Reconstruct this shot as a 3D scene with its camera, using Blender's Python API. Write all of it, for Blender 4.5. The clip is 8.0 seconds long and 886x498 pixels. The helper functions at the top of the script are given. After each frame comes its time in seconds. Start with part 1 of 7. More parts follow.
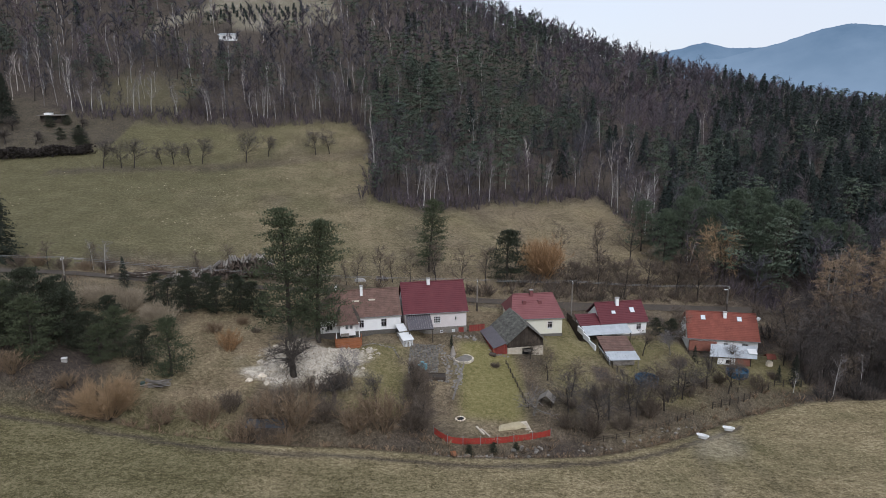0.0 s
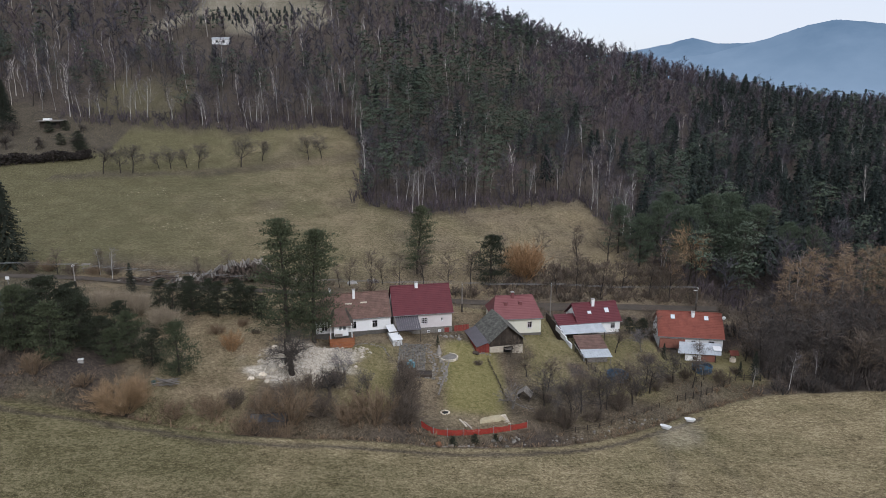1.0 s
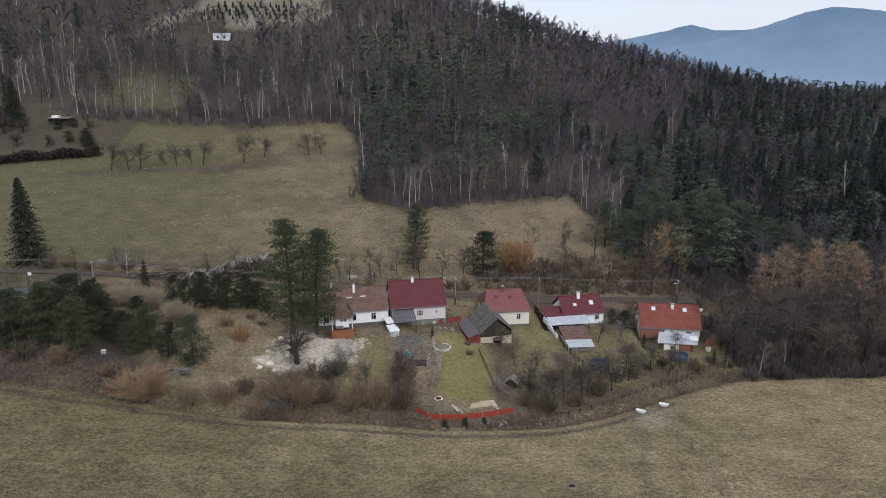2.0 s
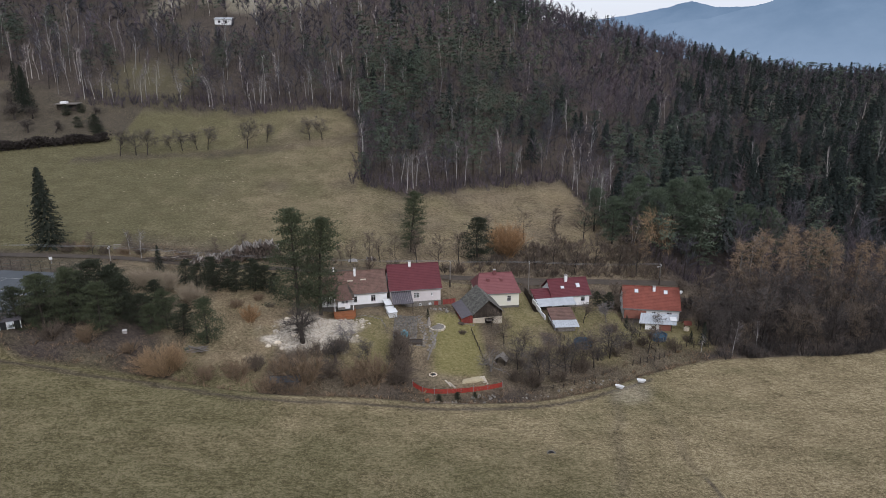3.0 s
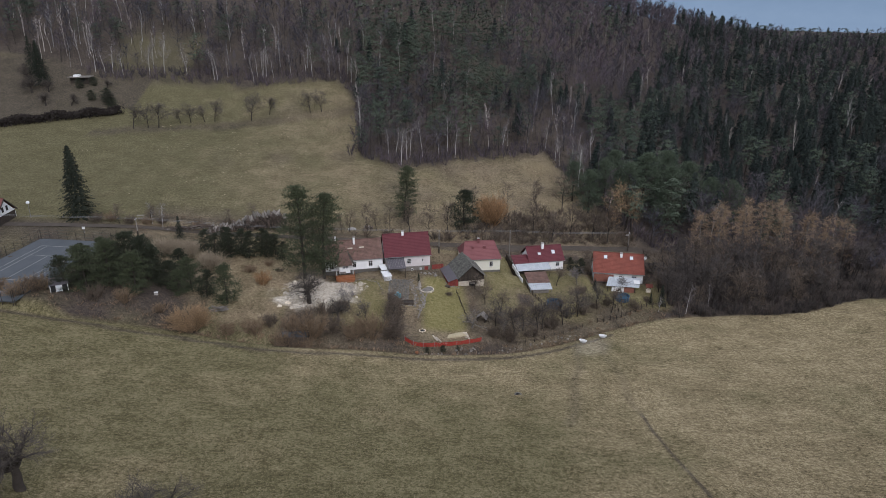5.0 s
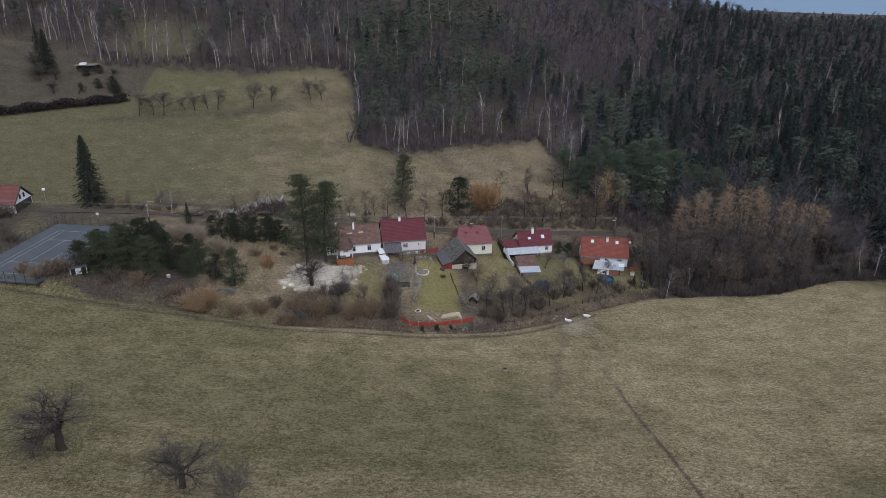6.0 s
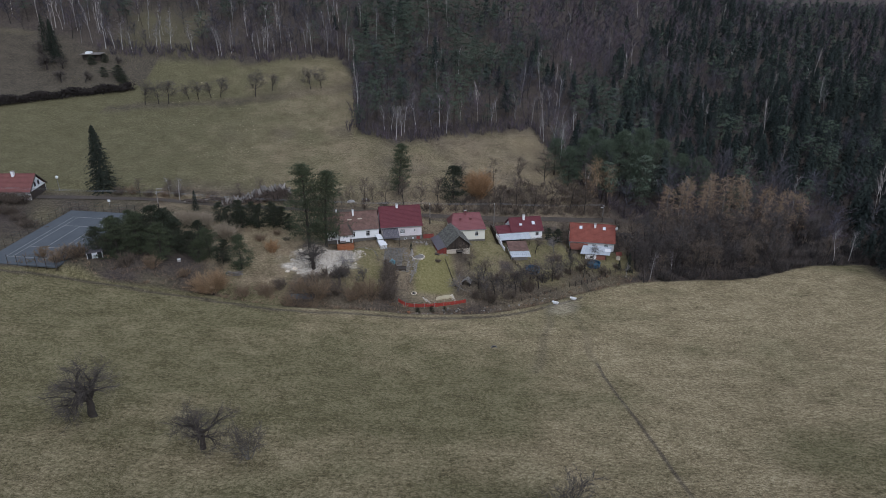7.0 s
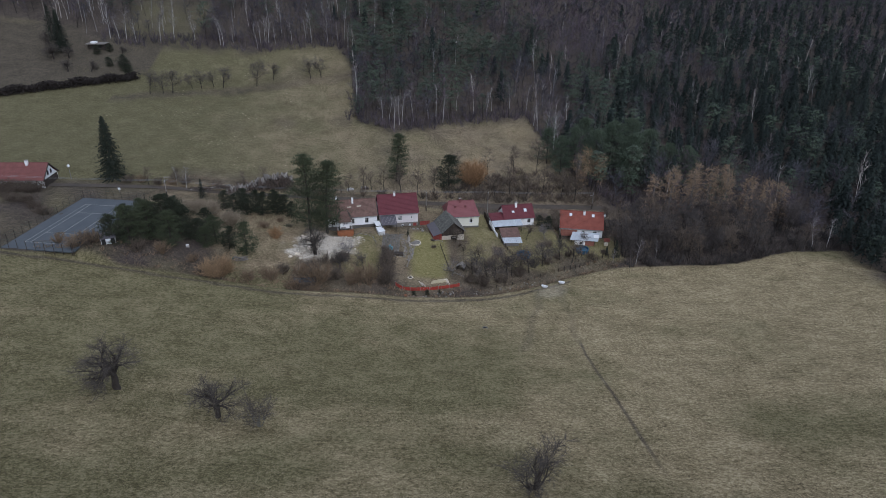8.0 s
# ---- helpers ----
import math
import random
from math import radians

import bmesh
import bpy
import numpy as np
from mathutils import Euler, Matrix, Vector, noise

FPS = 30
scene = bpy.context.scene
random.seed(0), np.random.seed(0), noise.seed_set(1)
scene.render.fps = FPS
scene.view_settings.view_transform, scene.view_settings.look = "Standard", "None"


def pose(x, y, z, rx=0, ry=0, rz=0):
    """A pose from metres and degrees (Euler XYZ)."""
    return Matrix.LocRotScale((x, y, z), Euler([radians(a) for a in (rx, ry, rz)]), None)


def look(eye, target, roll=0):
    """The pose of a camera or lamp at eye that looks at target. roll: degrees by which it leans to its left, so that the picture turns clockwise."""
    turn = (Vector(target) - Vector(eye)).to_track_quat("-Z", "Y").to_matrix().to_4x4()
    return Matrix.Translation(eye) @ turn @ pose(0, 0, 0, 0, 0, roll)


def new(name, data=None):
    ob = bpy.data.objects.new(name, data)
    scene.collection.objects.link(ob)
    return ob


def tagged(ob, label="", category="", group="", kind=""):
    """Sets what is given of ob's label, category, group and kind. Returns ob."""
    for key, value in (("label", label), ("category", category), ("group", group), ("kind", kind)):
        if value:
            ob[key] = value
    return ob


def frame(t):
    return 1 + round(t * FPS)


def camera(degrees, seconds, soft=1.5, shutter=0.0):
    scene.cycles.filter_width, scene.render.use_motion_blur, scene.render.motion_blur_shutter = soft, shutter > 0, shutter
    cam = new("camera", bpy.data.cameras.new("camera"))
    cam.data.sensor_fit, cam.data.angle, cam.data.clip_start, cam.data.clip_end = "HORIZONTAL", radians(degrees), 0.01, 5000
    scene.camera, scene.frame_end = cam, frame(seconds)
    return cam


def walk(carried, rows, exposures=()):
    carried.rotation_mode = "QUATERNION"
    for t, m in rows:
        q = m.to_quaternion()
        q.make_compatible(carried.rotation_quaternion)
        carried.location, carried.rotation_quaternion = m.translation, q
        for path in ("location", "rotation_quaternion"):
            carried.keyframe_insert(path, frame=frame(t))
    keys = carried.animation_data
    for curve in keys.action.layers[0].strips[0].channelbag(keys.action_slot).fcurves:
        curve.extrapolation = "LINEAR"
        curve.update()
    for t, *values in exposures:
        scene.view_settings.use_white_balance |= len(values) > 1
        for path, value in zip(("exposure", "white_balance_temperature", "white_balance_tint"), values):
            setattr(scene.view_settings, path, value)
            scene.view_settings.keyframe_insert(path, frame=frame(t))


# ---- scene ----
cam = camera(67.1, 8.0, soft=0.7)
PATH = [
    (0.0, 0.0, -0.0, 49.0, 76.0, 0.0, -0.0),
    (0.5, 0.373, -3.875, 51.097, 75.789, 0.017, -0.539),
    (1.0, 0.732, -7.751, 53.181, 75.492, -0.024, -0.823),
    (2.5, 1.823, -19.467, 59.432, 73.472, -0.021, -0.99),
    (3.0, 2.142, -23.454, 61.562, 72.406, -0.098, -1.026),
    (3.5, 2.493, -27.48, 63.706, 71.384, -0.165, -1.079),
    (4.0, 2.884, -31.506, 65.843, 70.462, -0.197, -1.12),
    (4.5, 3.295, -35.561, 67.964, 69.616, -0.238, -1.182),
    (6.0, 4.535, -47.9, 74.244, 67.192, -0.358, -1.307),
    (6.5, 4.916, -51.981, 76.297, 66.452, -0.424, -1.365),
    (7.0, 5.281, -55.906, 78.342, 65.752, -0.486, -1.381),
    (7.5, 5.664, -59.708, 80.385, 65.043, -0.519, -1.413),
    (8.0, 6.069, -63.47, 82.418, 64.386, -0.59, -1.422),
]
walk(cam, [(t, pose(x, y, z, rx, ry, rz)) for t, x, y, z, rx, ry, rz in PATH], exposures=[(0.0, 0.18, 5850, 14), (4.0, 0.15, 5950, 17), (8.0, -0.11, 5400, 15)])

# ---- world and light: an overcast late-winter day ----
world = bpy.data.worlds.new("overcast_sky")
scene.world = world
world.use_nodes = True
wn = world.node_tree.nodes
sky = wn.new("ShaderNodeTexSky")
sky.sky_type, sky.sun_disc = "NISHITA", False
sky.sun_elevation, sky.sun_rotation = radians(40), radians(160)
sky.air_density, sky.dust_density, sky.ozone_density = 1.0, 1.2, 1.0
wn["Background"].inputs[1].default_value = 0.15
# a high, even sheet of cloud, thin in places
cloud = wn.new("ShaderNodeTexNoise")
cloud.inputs["Scale"].default_value, cloud.inputs["Detail"].default_value = 2.5, 4.0
cover_of = wn.new("ShaderNodeMapRange")
for k, v in ((1, 0.3), (2, 0.7), (3, 0.78), (4, 0.94)):
    cover_of.inputs[k].default_value = v
veil = wn.new("ShaderNodeMix")
veil.data_type = "RGBA"
veil.inputs[7].default_value = (4.75, 4.85, 4.9, 1)
world.node_tree.links.new(cloud.outputs[0], cover_of.inputs[0])
world.node_tree.links.new(cover_of.outputs[0], veil.inputs[0])
world.node_tree.links.new(sky.outputs[0], veil.inputs[6])
world.node_tree.links.new(veil.outputs[2], wn["Background"].inputs[0])
sun_data = bpy.data.lights.new("sun", "SUN")
sun_data.energy, sun_data.angle, sun_data.color = 1.5, radians(25), (1.0, 0.97, 0.92)
sun = new("sun", sun_data)
sun.matrix_world = look((30, -85, 75), (0, 0, 0))


# ---- materials ----
def nodes_of(name):
    m = bpy.data.materials.new(name)
    m.use_nodes = True
    t = m.node_tree
    return m, t, t.nodes["Principled BSDF"]


def link(t, a, b):
    t.links.new(a, b)


def noise_node(t, scale, detail=4.0, rough=0.6, coords=None):
    n = t.nodes.new("ShaderNodeTexNoise")
    n.inputs["Scale"].default_value, n.inputs["Detail"].default_value, n.inputs["Roughness"].default_value = scale, detail, rough
    if coords is None:
        coords = t.nodes.new("ShaderNodeTexCoord").outputs["Object"]
    link(t, coords, n.inputs["Vector"])
    return n


def ramp_node(t, fac, stops):
    r = t.nodes.new("ShaderNodeValToRGB")
    e = r.color_ramp.elements
    while len(e) < len(stops):
        e.new(0.5)
    for k, (pos, col) in zip(e, stops):
        k.position, k.color = pos, (*col, 1)
    link(t, fac, r.inputs[0])
    return r


def mix_node(t, kind, fac, a, b):
    m = t.nodes.new("ShaderNodeMix")
    m.data_type, m.blend_type = "RGBA", kind
    for sock, v in ((m.inputs[0], fac), (m.inputs[6], a), (m.inputs[7], b)):
        if isinstance(v, (int, float)):
            sock.default_value = v
        elif isinstance(v, tuple):
            sock.default_value = (*v, 1)
        else:
            link(t, v, sock)
    return m.outputs[2]


def material(name, dark, light, scale=3.0, fine=25.0, rough=0.85, bump=0.3, metal=0.0, spread=0.0, island=0.0):
    """Two colours mixed at a coarse and a fine scale, with relief; spread and island vary whole objects and loose pieces."""
    m, t, p = nodes_of(name)
    coarse, grain = noise_node(t, scale), noise_node(t, fine, 6.0, 0.7)
    fac = t.nodes.new("ShaderNodeMath")
    fac.operation = "MULTIPLY_ADD"
    link(t, grain.outputs[0], fac.inputs[0])
    fac.inputs[1].default_value = 0.5
    half = t.nodes.new("ShaderNodeMath")
    half.operation = "MULTIPLY"
    link(t, coarse.outputs[0], half.inputs[0])
    half.inputs[1].default_value = 0.5
    link(t, half.outputs[0], fac.inputs[2])
    col = ramp_node(t, fac.outputs[0], [(0.3, dark), (0.7, light)]).outputs[0]
    for amount, node, socket in ((spread, "ShaderNodeObjectInfo", "Random"), (island, "ShaderNodeNewGeometry", "Random Per Island")):
        if amount:
            src = t.nodes.new(node).outputs[socket]
            v = ramp_node(t, src, [(0.0, (1 - amount,) * 3), (1.0, (1 + amount,) * 3)]).outputs[0]
            col = mix_node(t, "MULTIPLY", 1.0, col, v)
    link(t, col, p.inputs["Base Color"])
    p.inputs["Roughness"].default_value, p.inputs["Metallic"].default_value = rough, metal
    p.inputs["Specular IOR Level"].default_value = 0.3
    if bump:
        b = t.nodes.new("ShaderNodeBump")
        b.inputs["Strength"].default_value, b.inputs["Distance"].default_value = bump, 0.05
        link(t, grain.outputs[0], b.inputs["Height"])
        link(t, b.outputs[0], p.inputs["Normal"])
    return m


def ground_material():
    """Winter grass, leaf litter, lawn and bare soil; the cover attribute says which lies where."""
    m, t, p = nodes_of("winter_ground")
    cover = t.nodes.new("ShaderNodeAttribute")
    cover.attribute_name = "cover"
    rgb = t.nodes.new("ShaderNodeSeparateColor")
    link(t, cover.outputs["Color"], rgb.inputs[0])
    coords = t.nodes.new("ShaderNodeTexCoord").outputs["Object"]
    streaks = t.nodes.new("ShaderNodeMapping")
    streaks.inputs["Rotation"].default_value, streaks.inputs["Scale"].default_value = (0, 0, radians(-12)), (0.22, 1.0, 1.0)
    link(t, coords, streaks.inputs["Vector"])
    large, patch, tuft, blade = noise_node(t, 0.03, 4), noise_node(t, 0.2, 5, 0.65), noise_node(t, 1.7, 8, 0.85), noise_node(t, 5.0, 7, 0.9)
    swath = noise_node(t, 1.1, 5, 0.7, streaks.outputs[0])
    mix = mix_node(t, "MIX", 0.80, patch.outputs[0], tuft.outputs[0])
    mix = mix_node(t, "MIX", 0.10, mix, swath.outputs[0])
    mix = mix_node(t, "MIX", 0.45, mix, blade.outputs[0])
    dry = ramp_node(t, mix, [(0.425, (0.058, 0.045, 0.024)), (0.47, (0.170, 0.134, 0.072)), (0.515, (0.310, 0.249, 0.138)), (0.565, (0.547, 0.456, 0.286))]).outputs[0]
    olive = ramp_node(t, mix, [(0.425, (0.043, 0.039, 0.016)), (0.485, (0.121, 0.106, 0.049)), (0.56, (0.301, 0.260, 0.144))]).outputs[0]
    across = t.nodes.new("ShaderNodeSeparateXYZ")
    link(t, coords, across.inputs[0])
    slope = t.nodes.new("ShaderNodeMapRange")
    for k, v in ((1, -60.0), (2, 60.0), (3, 0.17), (4, -0.10)):
        slope.inputs[k].default_value = v
    link(t, across.outputs[0], slope.inputs[0])
    wet = t.nodes.new("ShaderNodeMath")
    link(t, large.outputs[0], wet.inputs[0])
    link(t, slope.outputs[0], wet.inputs[1])
    side = ramp_node(t, wet.outputs[0], [(0.40, (0, 0, 0)), (0.60, (1, 1, 1))]).outputs[0]
    grass = mix_node(t, "MIX", side, dry, olive)
    hill_grass = ramp_node(t, mix, [(0.41, (0.046, 0.041, 0.019)), (0.485, (0.105, 0.095, 0.048)), (0.58, (0.213, 0.189, 0.107))]).outputs[0]
    grass = mix_node(t, "MIX", cover.outputs["Alpha"], grass, hill_grass)
    litter = ramp_node(t, mix, [(0.40, (0.022, 0.018, 0.015)), (0.49, (0.062, 0.050, 0.042)), (0.59, (0.150, 0.122, 0.100))]).outputs[0]
    lawn = ramp_node(t, mix, [(0.40, (0.076, 0.067, 0.024)), (0.49, (0.198, 0.177, 0.068)), (0.60, (0.366, 0.309, 0.151))]).outputs[0]
    bare = ramp_node(t, mix, [(0.40, (0.17, 0.14, 0.10)), (0.47, (0.46, 0.40, 0.31)), (0.55, (0.82, 0.75, 0.63))]).outputs[0]
    dead = t.nodes.new("ShaderNodeAttribute")
    dead.attribute_name = "straw"
    straw = ramp_node(t, mix, [(0.40, (0.055, 0.042, 0.026)), (0.48, (0.185, 0.142, 0.086)), (0.58, (0.46, 0.37, 0.235))]).outputs[0]
    col = mix_node(t, "MIX", rgb.outputs[0], grass, litter)
    col = mix_node(t, "MIX", dead.outputs["Fac"], col, straw)
    col = mix_node(t, "MIX", rgb.outputs[1], col, lawn)
    col = mix_node(t, "MIX", rgb.outputs[2], col, bare)
    link(t, col, p.inputs["Base Color"])
    p.inputs["Roughness"].default_value = 0.95
    p.inputs["Specular IOR Level"].default_value = 0.1
    b = t.nodes.new("ShaderNodeBump")
    b.inputs["Strength"].default_value, b.inputs["Distance"].default_value = 0.9, 0.35
    link(t, mix, b.inputs["Height"])
    link(t, b.outputs[0], p.inputs["Normal"])
    return m


M = {
    "ground": ground_material(),
    "bark": material("dark_bark", (0.022, 0.018, 0.015), (0.075, 0.062, 0.05), 2, 18, 0.95),
    "birch": material("pale_birch_bark", (0.30, 0.28, 0.255), (0.66, 0.64, 0.60), 0.8, 5, 0.9),
    "grey_bark": material("grey_bark", (0.10, 0.09, 0.075), (0.24, 0.22, 0.19), 2, 15, 0.95),
    # wood_twig: distance haze and the crowns' self-shade are put into the colour
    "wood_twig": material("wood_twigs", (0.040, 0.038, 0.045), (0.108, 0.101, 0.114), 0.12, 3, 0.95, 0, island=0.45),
    "twig": material("bare_twigs", (0.070, 0.055, 0.042), (0.185, 0.146, 0.110), 0.12, 3, 0.95, 0, island=0.45),
    # twig_purple: bluish haze tint mixed into the reddish twig colour
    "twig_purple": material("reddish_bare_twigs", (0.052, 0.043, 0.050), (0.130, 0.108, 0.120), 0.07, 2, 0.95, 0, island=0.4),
    "dull_twig": material("dull_grey_brown_twigs", (0.048, 0.041, 0.037), (0.125, 0.108, 0.097), 0.12, 3, 0.95, 0, island=0.45),
    "twig_tan": material("tan_bare_twigs", (0.125, 0.088, 0.056), (0.285, 0.208, 0.134), 0.3, 3, 0.95, 0, island=0.4),
    "twig_straw": material("straw_coloured_twigs", (0.20, 0.16, 0.11), (0.39, 0.325, 0.235), 0.3, 3, 0.95, 0, island=0.4),
    "twig_orange": material("orange_willow_shoots", (0.20, 0.115, 0.052), (0.40, 0.25, 0.13), 0.4, 3, 0.9, 0, island=0.4),
    "larch": material("tan_larch_twigs", (0.16, 0.112, 0.072), (0.33, 0.24, 0.158), 0.3, 3, 0.95, 0, island=0.4),
    "twig_pale": material("pale_birch_twigs", (0.12, 0.107, 0.104), (0.26, 0.235, 0.228), 0.3, 3, 0.95, 0, island=0.4),
    # pine: needle colour of the hillside wood, with a bluish haze tint put in
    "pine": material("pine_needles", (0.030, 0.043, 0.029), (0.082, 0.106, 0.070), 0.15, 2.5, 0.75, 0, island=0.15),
    "front_pine": material("green_pine_needles", (0.042, 0.058, 0.036), (0.110, 0.140, 0.088), 0.15, 2.5, 0.75, 0, island=0.2),
    "near_pine": material("olive_pine_needles", (0.032, 0.040, 0.020), (0.090, 0.104, 0.054), 0.15, 2.5, 0.8, 0, island=0.15),
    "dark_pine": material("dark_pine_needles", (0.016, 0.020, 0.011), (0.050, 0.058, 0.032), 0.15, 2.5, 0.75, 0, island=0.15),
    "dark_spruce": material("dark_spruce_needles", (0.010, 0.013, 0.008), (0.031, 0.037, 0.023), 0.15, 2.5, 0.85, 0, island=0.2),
    "dark_twig": material("dark_fruit_twigs", (0.050, 0.042, 0.035), (0.125, 0.107, 0.090), 0.3, 3, 0.95, 0, island=0.4),
    "twig_gold": material("golden_brown_twigs", (0.19, 0.126, 0.068), (0.40, 0.278, 0.16), 0.3, 3, 0.95, 0, island=0.4),
    "spruce": material("spruce_needles", (0.011, 0.017, 0.014), (0.032, 0.043, 0.035), 0.15, 2.5, 0.8, 0, island=0.15),
}


# ---- the lie of the land ----
HILL_X = (-240.0, -130.0, -70.0, 0.0, 60.0, 120.0, 280.0)
HILL_Y = (122.0, 165.0, 215.0, 270.0, 360.0, 500.0, 800.0)
HILL_Z = (
    (26.0, 32.0, 44.0, 72.0, 112.0, 165.0, 120.0),
    (18.5, 23.5, 34.0, 55.0, 90.0, 150.0, 110.0),
    (15.0, 19.5, 27.0, 50.0, 84.0, 135.0, 100.0),
    (7.3, 14.0, 25.0, 43.0, 72.0, 103.0, 80.0),
    (1.0, 9.0, 20.0, 35.0, 57.0, 82.0, 60.0),
    (-3.0, 2.0, 10.0, 21.0, 40.0, 63.0, 35.0),
    (-8.0, -6.0, -3.0, 2.0, 11.0, 27.0, -5.0),
)
# levelled ground for the houses: from x, to x, from y, to y, height
PADS = ((-21.5, -8.0, 104.6, 114.0, 7.1), (-19.0, -13.5, 102.0, 108.0, 6.7), (-3.0, 5.5, 105.0, 114.0, 6.45), (13.0, 22.0, 111.5, 121.0, 4.4), (25.5, 39.0, 114.0, 124.0, 2.5), (46.0, 60.0, 110.5, 126.0, -0.7))
def smooth(a, b, v):
    u = min(1.0, max(0.0, (v - a) / (b - a)))
    return u * u * (3 - 2 * u)
def cubic(xs, vs, v):
    """Smooth curve through the stations, level with the ends beyond them."""
    if v <= xs[0]:
        return vs[0]
    if v >= xs[-1]:
        return vs[-1]
    i = max(k for k in range(len(xs) - 1) if xs[k] <= v)
    def slope(k):
        if k == 0 or k == len(xs) - 1:
            j = min(k, len(xs) - 2)
            return (vs[j + 1] - vs[j]) / (xs[j + 1] - xs[j])
        return (vs[k + 1] - vs[k - 1]) / (xs[k + 1] - xs[k - 1])
    h = xs[i + 1] - xs[i]
    u = (v - xs[i]) / h
    a, b, c, d = vs[i], vs[i + 1], slope(i) * h, slope(i + 1) * h
    return a + u * c + u * u * (3 * (b - a) - 2 * c - d) + u ** 3 * (2 * (a - b) + c + d)
def edge_y(x):
    """Where the meadow meets the stream bank."""
    return cubic((-200.0, -89.0, -76.0, -65.0, -46.0, -32.0, -22.0, -10.0, 3.0, 14.0, 22.0, 35.0, 46.0, 60.0, 74.0, 92.0, 111.0, 130.0, 220.0), (74.0, 74.0, 75.5, 75.3, 74.8, 72.7, 72.7, 74.0, 73.5, 75.0, 77.0, 84.5, 92.0, 98.8, 99.7, 99.9, 106.5, 110.0, 112.0), x)
def meadow(x, y):
    u, v = max(-110.0, min(110.0, x)), max(-110.0, y - 66.0)
    return 5.46 - 0.068 * x - 0.191 * (y - 66.0) + 0.00077 * u * u - 0.0004 * u * v + 0.00116 * v * v
def village(x, y):
    """The plots between the stream and the road, which fall away down the valley."""
    base = cubic((-200.0, -120.0, -70.0, -45.0, -25.0, 0.0, 30.0, 60.0, 100.0, 200.0), (20.0, 17.0, 15.4, 12.0, 9.3, 7.0, 3.2, -0.6, -2.0, -4.0), x)
    return base + (0.11 - 0.09 * smooth(30, 60, -x) if x < 0 else 0.11) * (y - 110)
def hill(x, y):
    return cubic(HILL_X, [cubic(HILL_Y, row, y) for row in HILL_Z], x)
def ground(x, y):
    e = edge_y(x)
    z = meadow(x, min(y, e + 6))
    z += (village(x, y) - z) * smooth(e, e + 7, y)
    z += (hill(x, y) - z) * smooth(112, 130, y)
    # the stream bed below the bank, and the level shelf of the sports court
    z -= 1.0 * smooth(-62, -45, x) * (1 - smooth(48, 62, x)) * smooth(1.2, 2.6, y - e) * (1 - smooth(3.2, 5.0, y - e))
    level = smooth(-98, -93, x - 0.15 * (y - 77)) * (1 - smooth(-71, -64, x - 0.15 * (y - 77))) * smooth(74.5, 77, y) * (1 - smooth(109, 113, y))
    z += (15.55 - z) * level
    for x0, x1, y0, y1, h in PADS:
        z += (h - z) * smooth(-2.2, 0.3, x - x0) * smooth(-2.2, 0.3, x1 - x) * smooth(-2.2, 0.3, y - y0) * smooth(-4.0, 0.3, y1 - y)
    return z


def spaced(stops):
    """Coordinates that run through (from, to, step) stretches."""
    out = []
    for lo, hi, step in stops:
        out += list(np.arange(lo, hi, step))
    return out + [stops[-1][1]]


FRONT = ((-150, 236), (-124, 229), (-70, 235), (-34, 242), (-25, 228), (-19, 180), (-5, 174), (20, 183), (45, 193), (56, 150), (64, 136), (70, 131), (330, 131))


def forest_front(x):
    """How far up the valley side the wood begins."""
    xs, ys = [p[0] for p in FRONT], [p[1] for p in FRONT]
    return float(np.interp(x, xs, ys))


def wobble(x, y, size):
    return noise.noise((x / size, y / size, 3.7))


def inside(x, y, x0, x1, y0, y1, soft=1.2):
    return smooth(-soft, soft, x - x0) * smooth(-soft, soft, x1 - x) * smooth(-soft, soft, y - y0) * smooth(-soft, soft, y1 - y)


